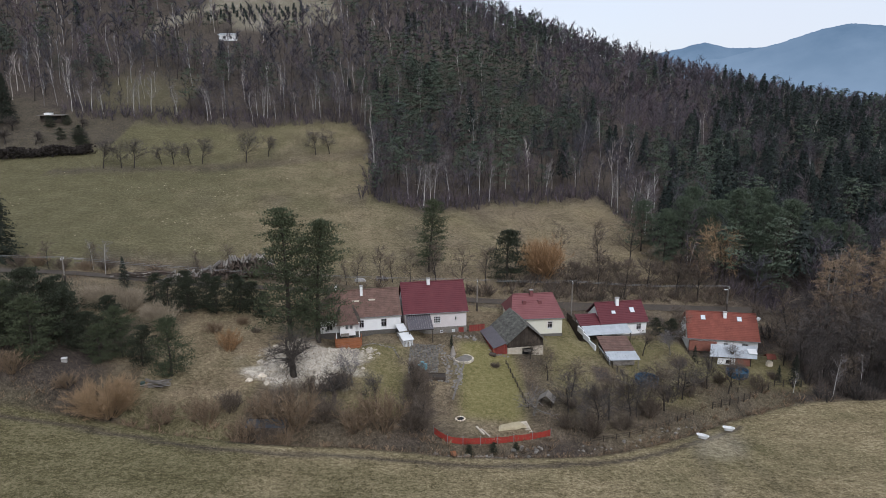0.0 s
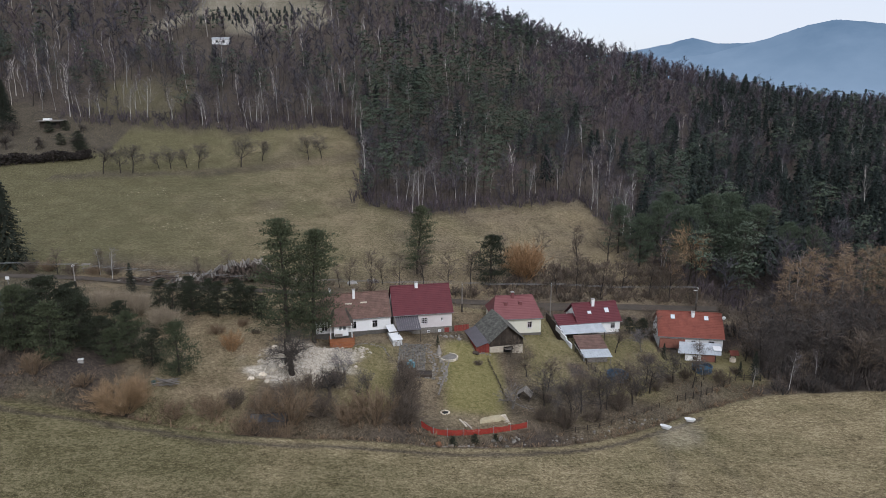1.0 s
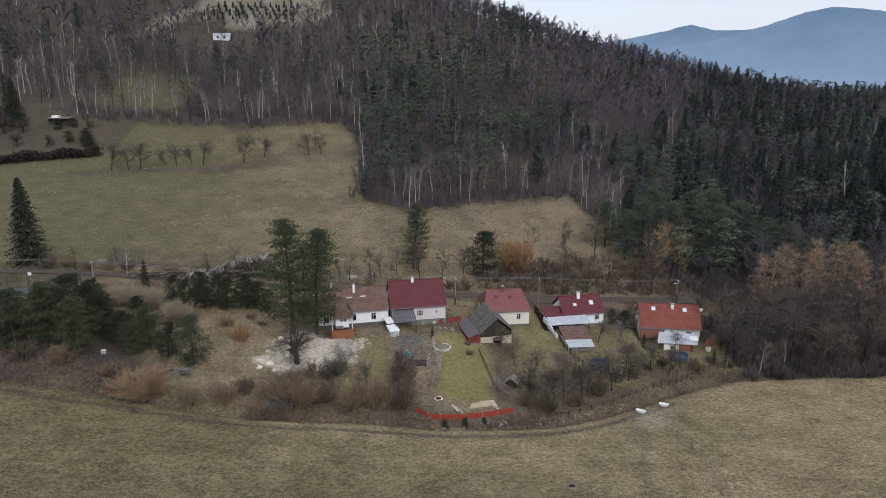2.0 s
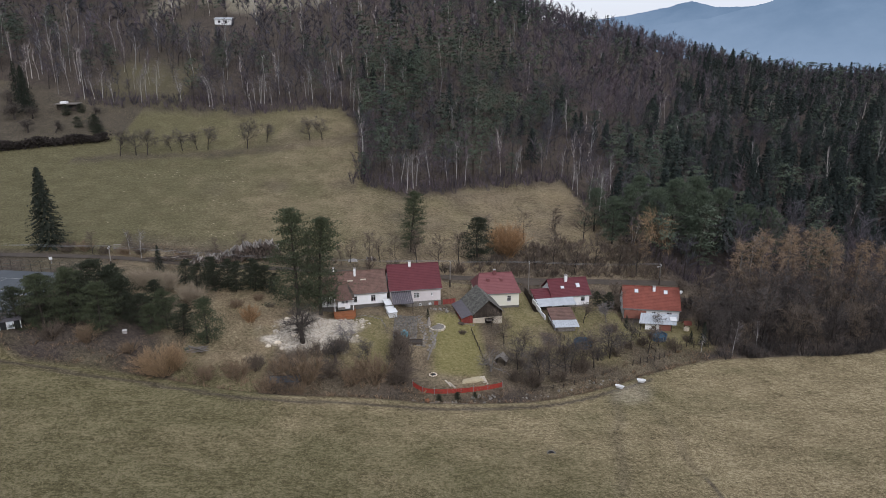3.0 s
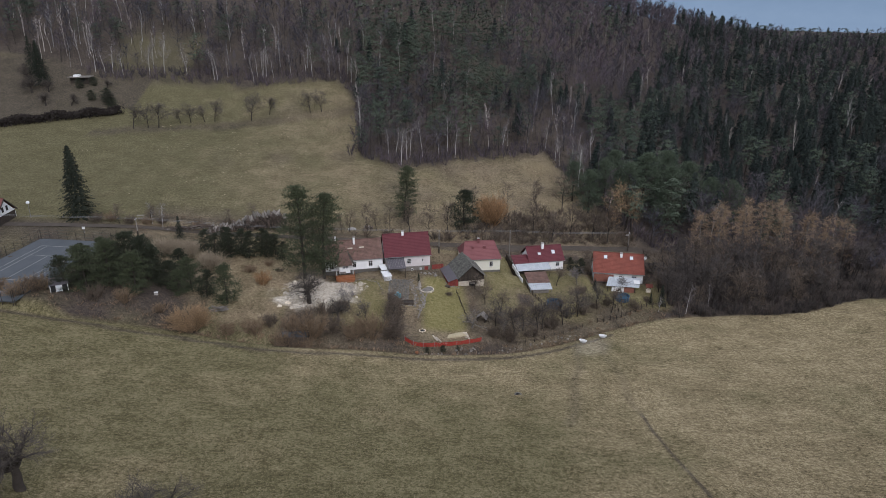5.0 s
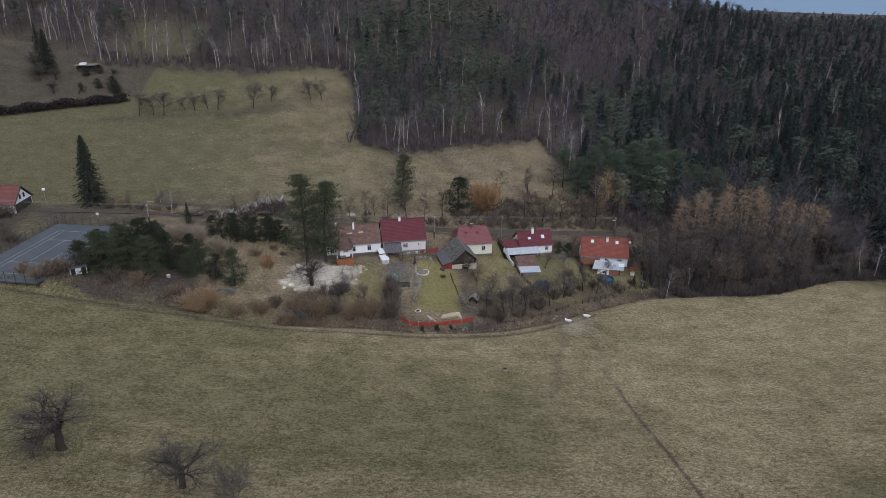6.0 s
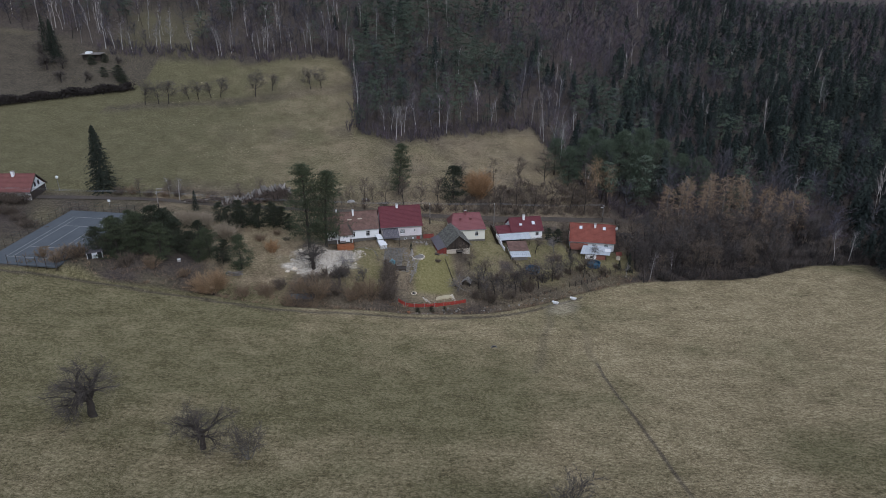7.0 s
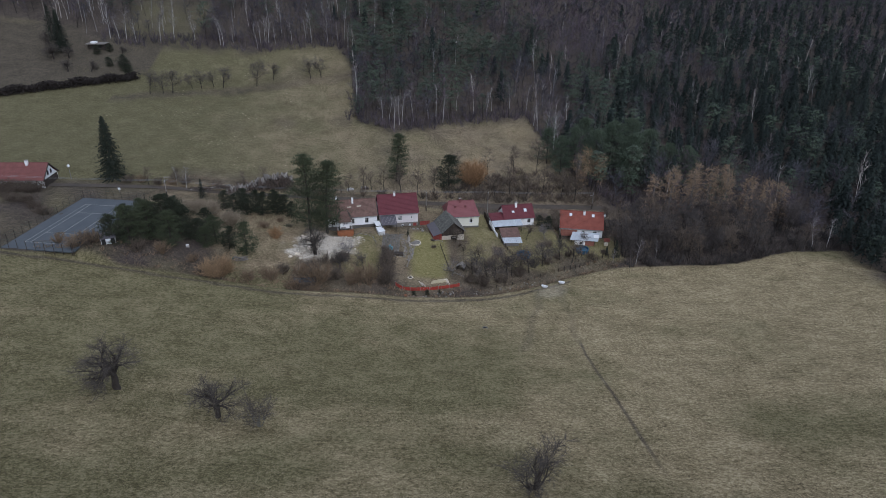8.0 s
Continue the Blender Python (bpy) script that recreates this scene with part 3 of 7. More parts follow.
def share_of(x, y):
    """Shares of pine, spruce, birch, brown and reddish bare trees at a spot."""
    n, m = wobble(x, y, 28), wobble(x + 90, y, 16)
    if clearing(x, y) or (-112 < x < -80 and 288 < y < 312):
        return (0.01, 0.02, 0.02, 0.03, 0.0)
    if x < -24:
        if -126 + 6 * m < x < -90 + 8 * n and y < 262 + 10 * m:
            return (0.03, 0.0, 0.12, 0.10, 0.05)
        if y < forest_front(x) + 16:
            return (0.05, 0.0, 0.36, 0.28, 0.28)
        gap = 1.0
        return (0.08 * gap + 0.3 * max(0, n), 0.01, 0.13 * gap, 0.42 * gap, 0.36 * gap)
    if east_wood(x, y) and y < 190:
        return (0.12, 0.66, 0.06, 0.1, 0.06)
    if x > 50 and y < 157 + 8 * n:
        return (0.05, 0.03, 0.02, 0.4, 0.22)
    # the birch thicket above the corner of the hill meadow
    if 40 < x < 62 and 178 < y < 226 + 8 * n:
        return (0.05, 0.0, 0.3, 0.3, 0.3)
    # bare beech high on the slope, and a bare strip across the conifers
    right = 112 + (y - 280) * 0.45 + 22 * n
    if y > 238 + 14 * n and 50 + (y - 300) * 0.15 + 16 * m < x < right:
        return (0.05 + 0.2 * max(0, m), 0.02, 0.04, 0.1, 0.8)
    if ((x - 118) / 30) ** 2 + ((y - 264) / 13) ** 2 < 1 + n:
        return (0.08, 0.06, 0.03, 0.3, 0.45)
    if x > 56 + 10 * n and y < 420:
        bare = 0.1 + 0.5 * max(0, m) + (0.2 if y > 330 else 0)
        pines = 0.5 - 0.35 * smooth(70, 100, x)
        return (0.8 * pines * (1 - bare), 0.72 * (1 - pines) * (1 - bare), 0.03, bare * 0.4, bare * 0.6)
    if x > 56:
        return (0.18, 0.25, 0.02, 0.15, 0.4)
    if y < 296 + 20 * m:
        if y < forest_front(x) + 11:
            return (0.14, 0.02, 0.16, 0.3, 0.28)
        k = 0.66 + 0.9 * n + 0.4 * m
        return (max(0.1, min(0.92, k)), 0.03, 0.07, 0.12, 0.2)
    return (0.16 + 0.7 * max(0, n), 0.03, 0.08, 0.15, 0.6)


KINDS = ("pine", "spruce", "birch", "brown", "red")


def sort_spots(spots, seed):
    rng = np.random.default_rng(seed)
    out = {k: [] for k in KINDS}
    for x, y in spots:
        u = rng.random()
        for k, w in zip(KINDS, share_of(x, y)):
            u -= w
            if u < 0:
                out[k].append((x, y))
                break
    return out


def variants_of(kind, far):
    out = []
    for s in range(4 if far else 6):
        h = 10.5 + (s * 7 % 5)
        if kind == "pine":
            w, c = pine_tree(s, h + 0.5, 3.3 + 0.15 * s, 0.38 + 0.05 * (s % 3), 5 if far else 7, 5, 1 if far else 2, 10 if far else 9, 0.62 if far else 0.42, 0.12, 3)
        elif kind == "spruce":
            w, c = spruce_tree(s, h + 1, 3.7 + 0.1 * s, 0.25, 10 if far else 14, 8 if far else 9, 4 if far else 5, 0.8 if far else 0.6, 0.12, 3)
        elif kind == "birch":
            w, c = branching(s, h + 2, 2.1, 0.085, [(6 if far else 8, 0.4, 1, 0.4, 0.3, 0.08, 0.12, "rod", 0.14), (5 if far else 12, 0.2, 1, 0.5, 0.13, 0, 0.02, "twig", 0.12 if far else 0.08)], lean=0.07, cone=0.55, sides=3, bend=3)
        elif far:
            w, c = branching(s + 20, h + 1, 3.7, 0.10, [(7, 0.25, 1, 0.6, 0.36, 0.1, 0.12, "strip", 0.2), (13, 0.2, 1, 0.6, 0.17, 0, 0.06, "twig", 0.21)], lean=0.05, cone=0.5, sides=3, bend=2)
        else:
            w, c = branching(s + 20, h + 1, 3.6, 0.10, [(9, 0.22, 1, 0.6, 0.36, 0.1, 0.12, "strip", 0.13), (5, 0.2, 1, 0.6, 0.19, 0, 0.06, "twig", 0.13), (5, 0.1, 1, 0.55, 0.1, 0, 0.04, "twig", 0.10)], lean=0.05, cone=0.5, sides=3, bend=3)
        out.append(((0, w), (1, c)))
    return out


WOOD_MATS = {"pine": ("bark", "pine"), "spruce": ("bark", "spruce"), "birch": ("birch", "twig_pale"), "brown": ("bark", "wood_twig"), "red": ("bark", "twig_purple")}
WOOD_LABELS = {
    "pine": ("pine_wood", "green Scots pines crowded on the valley side"),
    "spruce": ("spruce_wood", "dark green spruces standing densely on the slope"),
    "birch": ("birch_wood", "leafless white-stemmed birches in the hillside wood"),
    "brown": ("bare_wood", "leafless grey-brown broadleaf trees on the hillside"),
    "red": ("bare_wood", "leafless reddish-brown beech wood below the ridge"),
}
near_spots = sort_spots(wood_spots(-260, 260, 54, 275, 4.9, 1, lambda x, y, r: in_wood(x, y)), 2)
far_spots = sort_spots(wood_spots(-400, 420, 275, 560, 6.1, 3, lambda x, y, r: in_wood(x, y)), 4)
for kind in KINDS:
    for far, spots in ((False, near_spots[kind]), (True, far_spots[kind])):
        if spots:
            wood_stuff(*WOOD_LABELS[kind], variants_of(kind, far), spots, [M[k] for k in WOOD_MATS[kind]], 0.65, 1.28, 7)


# ---- far mountains, a plain backdrop with haze painted into its glow ----
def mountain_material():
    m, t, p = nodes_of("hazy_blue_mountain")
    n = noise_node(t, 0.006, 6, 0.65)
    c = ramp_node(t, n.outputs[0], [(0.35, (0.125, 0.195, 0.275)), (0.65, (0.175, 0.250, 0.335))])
    # painted haze, mixed in more towards the valley floor
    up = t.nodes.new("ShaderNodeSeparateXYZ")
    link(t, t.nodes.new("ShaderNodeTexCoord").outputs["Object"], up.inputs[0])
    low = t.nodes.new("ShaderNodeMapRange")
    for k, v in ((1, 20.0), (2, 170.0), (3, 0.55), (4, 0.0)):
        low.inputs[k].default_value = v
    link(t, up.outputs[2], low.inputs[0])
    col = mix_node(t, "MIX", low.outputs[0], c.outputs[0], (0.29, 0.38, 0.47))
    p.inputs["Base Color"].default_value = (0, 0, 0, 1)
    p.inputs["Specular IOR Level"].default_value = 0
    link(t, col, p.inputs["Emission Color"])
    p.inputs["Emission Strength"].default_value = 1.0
    return m


def mountains():
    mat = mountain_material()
    ranges = (
        (2300.0, ((-40, 1.0), (10, 1.2), (16, 2.0), (19, 2.6), (20.5, 3.0), (22.5, 2.5), (26, 2.6), (34, 2.0), (60, 2.5))),
        (1900.0, ((-40, 0.5), (12, 0.5), (18, 1.3), (22, 1.8), (26, 2.9), (28.3, 3.7), (30.2, 4.05), (33, 3.7), (37, 2.4), (60, 2.0))),
    )
    for dist, crest in ranges:
        az = np.arange(-40, 60.1, 0.06)
        el = np.interp(az, [c[0] for c in crest], [c[1] for c in crest])
        verts, faces = [], []
        for a, e in zip(az, el):
            e += 0.06 * noise.noise((a * 1.3, dist, 0)) + 0.035 * noise.noise((a * 6, dist, 0)) + 0.03 * noise.noise((a * 19, dist, 0))
            s, c = math.sin(radians(a)), math.cos(radians(a))
            verts.append((dist * s, dist * c, 49 + dist * math.tan(radians(e))))
            verts.append((0.72 * dist * s, 0.72 * dist * c, -120))
        for i in range(len(az) - 1):
            faces.append((2 * i, 2 * i + 2, 2 * i + 3, 2 * i + 1))
        me = bpy.data.meshes.new("mountain")
        me.from_pydata(verts, [], faces)
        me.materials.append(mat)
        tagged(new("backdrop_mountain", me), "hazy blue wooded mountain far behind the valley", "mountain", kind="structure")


mountains()


# ---- mesh helpers for built things ----
def part(name, bm, mat, parent, label=""):
    """Link a bmesh as one mesh object under a thing."""
    me = bpy.data.meshes.new(name)
    bm.normal_update()
    bm.to_mesh(me)
    bm.free()
    me.materials.append(M[mat] if isinstance(mat, str) else mat)
    ob = new(name, me)
    if parent is not None:
        ob.parent = parent
    return tagged(ob, label)


def box(bm, x0, y0, z0, x1, y1, z1, m=None):
    vs = [bm.verts.new((x, y, z)) for z in (z0, z1) for y in (y0, y1) for x in (x0, x1)]
    if m is not None:
        for v in vs:
            v.co = m @ v.co
    for f in ((0, 2, 3, 1), (4, 5, 7, 6), (0, 1, 5, 4), (2, 6, 7, 3), (0, 4, 6, 2), (1, 3, 7, 5)):
        bm.faces.new([vs[i] for i in f])
    return vs


def boxes(*dims, m=None):
    bm = bmesh.new()
    for d in dims:
        box(bm, *d, m=m)
    return bm


def prism(bm, outline, y0, y1):
    """An x-z outline pushed from y0 to y1."""
    a = [bm.verts.new((x, y0, z)) for x, z in outline]
    b = [bm.verts.new((x, y1, z)) for x, z in outline]
    n = len(outline)
    bm.faces.new(a)
    bm.faces.new(b[::-1])
    for i in range(n):
        bm.faces.new((a[i], b[i], b[(i + 1) % n], a[(i + 1) % n]))


def slab(bm, corners, thick):
    """A plate under four corners, thick downwards."""
    a = [bm.verts.new(c) for c in corners]
    b = [bm.verts.new((c[0], c[1], c[2] - thick)) for c in corners]
    bm.faces.new(a)
    bm.faces.new(b[::-1])
    n = len(corners)
    for i in range(n):
        bm.faces.new((a[i], b[i], b[(i + 1) % n], a[(i + 1) % n]))


def post(bm, x, y, z0, z1, r, sides=8, r2=None):
    r2 = r if r2 is None else r2
    a = [bm.verts.new((x + r * math.cos(k * 2 * math.pi / sides), y + r * math.sin(k * 2 * math.pi / sides), z0)) for k in range(sides)]
    b = [bm.verts.new((x + r2 * math.cos(k * 2 * math.pi / sides), y + r2 * math.sin(k * 2 * math.pi / sides), z1)) for k in range(sides)]
    for k in range(sides):
        bm.faces.new((a[k], a[(k + 1) % sides], b[(k + 1) % sides], b[k]))
    bm.faces.new(a[::-1])
    bm.faces.new(b)


def thing(name, m, label, category, group="", kind=""):
    ob = new(name)
    ob.matrix_world = m
    return tagged(ob, label, category, group, kind)


def wall_face(bm, x0, x1, z0, z1, y, thick, holes):
    """A wall along x, one closed shell, with rectangular holes (x0, x1, z0, z1) right through it."""
    xs = sorted({x0, x1, *[v for h in holes for v in h[:2]]})
    zs = sorted({z0, z1, *[v for h in holes for v in h[2:]]})
    nx, nz = len(xs) - 1, len(zs) - 1
    full = {(i, j): not any(h[0] < (xs[i] + xs[i + 1]) / 2 < h[1] and h[2] < (zs[j] + zs[j + 1]) / 2 < h[3] for h in holes) for i in range(nx) for j in range(nz)}
    made = {}

    def at(i, j, k):
        if (i, j, k) not in made:
            made[i, j, k] = bm.verts.new((xs[i], y + thick * k, zs[j]))
        return made[i, j, k]

    for (i, j), solid in full.items():
        if not solid:
            continue
        bm.faces.new((at(i, j, 0), at(i + 1, j, 0), at(i + 1, j + 1, 0), at(i, j + 1, 0)))
        bm.faces.new((at(i, j + 1, 1), at(i + 1, j + 1, 1), at(i + 1, j, 1), at(i, j, 1)))
        for di, dj, p, q in ((-1, 0, (i, j), (i, j + 1)), (1, 0, (i + 1, j + 1), (i + 1, j)), (0, -1, (i + 1, j), (i, j)), (0, 1, (i, j + 1), (i + 1, j + 1))):
            if not full.get((i + di, j + dj), False):
                bm.faces.new((at(*p, 0), at(*q, 0), at(*q, 1), at(*p, 1)))


def window(parent, hole, y, bars=(1, 1), frame="white_paint", sill=True):
    """A framed window in a hole of the front wall."""
    x0, x1, z0, z1 = hole
    f = 0.07
    bm = boxes((x0, y + 0.06, z0, x0 + f, y + 0.14, z1), (x1 - f, y + 0.06, z0, x1, y + 0.14, z1), (x0 + f, y + 0.06, z0, x1 - f, y + 0.14, z0 + f), (x0 + f, y + 0.06, z1 - f, x1 - f, y + 0.14, z1))
    for k in range(bars[0]):
        cx = x0 + (x1 - x0) * (k + 1) / (bars[0] + 1)
        box(bm, cx - 0.03, y + 0.07, z0 + f, cx + 0.03, y + 0.13, z1 - f)
    for k in range(bars[1]):
        cz = z0 + (z1 - z0) * (0.68 if bars[1] == 1 else (k + 1) / (bars[1] + 1))
        box(bm, x0 + f, y + 0.075, cz - 0.025, x1 - f, y + 0.125, cz + 0.025)
    w = part("window", bm, frame, parent)
    part("pane", boxes((x0 + f, y + 0.095, z0 + f, x1 - f, y + 0.105, z1 - f)), "glass", w)
    if sill:
        part("sill", boxes((x0 - 0.06, y - 0.08, z0 - 0.05, x1 + 0.06, y + 0.06, z0)), frame, w)
    return w


def tiled_slope(bm, x0, x1, ya, za, yb, zb, courses, trim0=0.0, trim1=0.0, step=0.045, thick=0.12):
    """A roof slope from the eave line (ya, za) to the ridge (yb, zb), one stepped shell of tile courses; trims draw in the ridge's ends."""
    line = []
    for i in range(courses):
        line += [(i / courses, step), ((i + 1) / courses, 0.0)]
    rows = []
    for u, lift in [(0.0, -thick)] + line + [(1.0, -thick)]:
        y, z = ya + (yb - ya) * u, za + (zb - za) * u + lift
        rows.append((bm.verts.new((x0 + trim0 * u, y, z)), bm.verts.new((x1 - trim1 * u, y, z))))
    for r, s in zip(rows, rows[1:] + rows[:1]):
        bm.faces.new((r[0], r[1], s[1], s[0]) if yb > ya else (s[0], s[1], r[1], r[0]))
    bm.faces.new([r[0] for r in rows])
    bm.faces.new([r[1] for r in rows][::-1])


def chimney(parent, x, y, z0, z1, w=0.5, mat="white_plaster", cap="concrete"):
    c = part("chimney", boxes((x - w / 2, y - w / 2, z0, x + w / 2, y + w / 2, z1)), mat, parent)
    part("chimney_cap", boxes((x - w / 2 - 0.07, y - w / 2 - 0.07, z1 + 0.004, x + w / 2 + 0.07, y + w / 2 + 0.07, z1 + 0.1)), cap, c)
    return c


def glass_material():
    m, t, p = nodes_of("window_glass")
    p.inputs["Base Color"].default_value = (0.75, 0.8, 0.82, 1)
    p.inputs["Roughness"].default_value = 0.04
    p.inputs["Transmission Weight"].default_value = 1.0
    p.inputs["IOR"].default_value = 1.1
    return m


M.update({
    "white_plaster": material("white_lime_plaster", (0.76, 0.76, 0.74), (0.90, 0.90, 0.88), 0.8, 12, 0.9, 0.15),
    "pink_plaster": material("pale_pinkish_plaster", (0.58, 0.53, 0.51), (0.72, 0.67, 0.65), 0.8, 12, 0.9, 0.15),
    "cream_plaster": material("cream_plaster", (0.66, 0.64, 0.52), (0.78, 0.76, 0.64), 0.8, 12, 0.9, 0.15),
    "white_paint": material("white_paint", (0.66, 0.66, 0.64), (0.82, 0.82, 0.80), 2, 20, 0.6, 0.05),
    "concrete": material("weathered_concrete", (0.24, 0.23, 0.21), (0.42, 0.40, 0.37), 1.5, 14, 0.92, 0.3),
    "stone": material("rubble_stone", (0.10, 0.092, 0.078), (0.25, 0.23, 0.20), 2.5, 10, 0.95, 0.6, spread=0.3, island=0.3),
    "pale_stone": material("pale_limestone", (0.40, 0.345, 0.26), (0.76, 0.68, 0.55), 2.0, 10, 0.95, 0.6, spread=0.25, island=0.25),
    "old_tiles": material("weathered_brown_tiles", (0.070, 0.043, 0.034), (0.205, 0.125, 0.098), 0.9, 5, 0.9, 0.5, island=0.15),
    "red_tiles": material("dark_red_metal_tiles", (0.085, 0.019, 0.024), (0.135, 0.034, 0.038), 0.7, 8, 0.5, 0.3, island=0.08),
    "rose_tiles": material("faded_red_tiles", (0.150, 0.052, 0.054), (0.215, 0.086, 0.084), 0.7, 8, 0.6, 0.3, island=0.08),
    "faded_tiles": material("faded_brown_red_tiles", (0.105, 0.040, 0.036), (0.19, 0.078, 0.066), 0.7, 8, 0.85, 0.4, island=0.15),
    "orange_tiles": material("orange_clay_tiles", (0.120, 0.036, 0.026), (0.235, 0.076, 0.052), 0.8, 4, 0.85, 0.5, island=0.22),
    "grey_shingle": material("mossy_grey_shingles", (0.062, 0.060, 0.052), (0.17, 0.165, 0.14), 0.8, 5, 0.95, 0.6, island=0.3),
    "dark_metal": material("dark_grey_sheet_roof", (0.085, 0.078, 0.085), (0.135, 0.122, 0.13), 0.8, 8, 0.5, 0.15, island=0.08),
    "pale_metal": material("pale_galvanised_sheet", (0.34, 0.37, 0.385), (0.60, 0.625, 0.64), 0.7, 6, 0.5, 0.15, metal=0.1, island=0.1),
    "dark_wood": material("dark_weathered_boards", (0.030, 0.024, 0.019), (0.095, 0.076, 0.060), 1.2, 12, 0.95, 0.4, spread=0.3, island=0.3),
    "grey_wood": material("grey_weathered_wood", (0.14, 0.125, 0.105), (0.30, 0.27, 0.235), 1.2, 14, 0.95, 0.4, spread=0.25, island=0.25),
    "red_wood": material("red_painted_boards", (0.17, 0.035, 0.028), (0.27, 0.062, 0.048), 1.2, 12, 0.8, 0.2, spread=0.2),
    "pale_log": material("peeled_pale_log", (0.12, 0.106, 0.09), (0.33, 0.30, 0.26), 2, 9, 0.95, 0.3, spread=0.4),
    "orange_wood": material("orange_stained_decking", (0.21, 0.078, 0.03), (0.36, 0.145, 0.065), 1.2, 12, 0.7, 0.2, spread=0.15),
    "brick": material("red_brick", (0.17, 0.065, 0.045), (0.32, 0.14, 0.10), 2, 14, 0.9, 0.4),
    "blue": material("blue_pool_liner", (0.012, 0.055, 0.11), (0.03, 0.105, 0.18), 1, 10, 0.5, 0.1),
    "steel": material("dull_grey_metal", (0.22, 0.22, 0.22), (0.36, 0.36, 0.36), 2, 20, 0.5, 0.1, metal=0.5),
    "asphalt": material("dusty_old_asphalt", (0.048, 0.039, 0.031), (0.108, 0.089, 0.070), 0.4, 9, 0.92, 0.2),
    "court": material("blue_grey_court_asphalt", (0.062, 0.070, 0.077), (0.102, 0.112, 0.12), 0.25, 6, 0.85, 0.15),
    "water": material("dark_pool_water", (0.03, 0.09, 0.14), (0.06, 0.14, 0.20), 0.8, 4, 0.08, 0.02),
    "wire": material("grey_cable", (0.16, 0.16, 0.16), (0.28, 0.28, 0.28), 2, 20, 0.6, 0),
    "black": material("dark_void", (0.012, 0.012, 0.012), (0.03, 0.03, 0.03), 2, 20, 0.9, 0),
    "glass": glass_material(),
    "dry_blades": material("bleached_grass_blades", (0.17, 0.14, 0.08), (0.38, 0.32, 0.21), 0.1, 2, 0.9, 0, island=0.3),
    "lawn_blades": material("winter_lawn_blades", (0.12, 0.115, 0.045), (0.27, 0.24, 0.12), 0.3, 3, 0.9, 0, island=0.3),
    "hill_blades": material("olive_grass_blades", (0.10, 0.092, 0.04), (0.22, 0.195, 0.10), 0.06, 1, 0.9, 0, island=0.3),
    "light_blue": material("light_blue_plastic", (0.08, 0.19, 0.22), (0.16, 0.30, 0.33), 1, 10, 0.5, 0.05),
    "net_red": material("orange_red_plastic_net", (0.27, 0.030, 0.022), (0.42, 0.060, 0.042), 1, 10, 0.6, 0),
    "straw": material("pale_straw", (0.30, 0.25, 0.15), (0.52, 0.45, 0.30), 2, 14, 0.95, 0.7),
    "log_bark": material("cut_log_bark", (0.035, 0.026, 0.02), (0.16, 0.125, 0.10), 2, 9, 0.95, 0.3, spread=0.45),
    "green_paint": material("dark_green_paint", (0.035, 0.06, 0.05), (0.07, 0.10, 0.085), 2, 14, 0.6, 0.05),
    "dark_water": material("blue_grey_wet_sheet", (0.030, 0.038, 0.048), (0.065, 0.082, 0.10), 1, 8, 0.3, 0.1),
    "hedge": material("dark_hedge", (0.018, 0.015, 0.013), (0.05, 0.04, 0.033), 0.4, 4, 0.95, 0, island=0.4),
    "roof_light": material("pale_roof_light_glass", (0.55, 0.58, 0.60), (0.75, 0.78, 0.80), 1, 10, 0.15, 0),
})


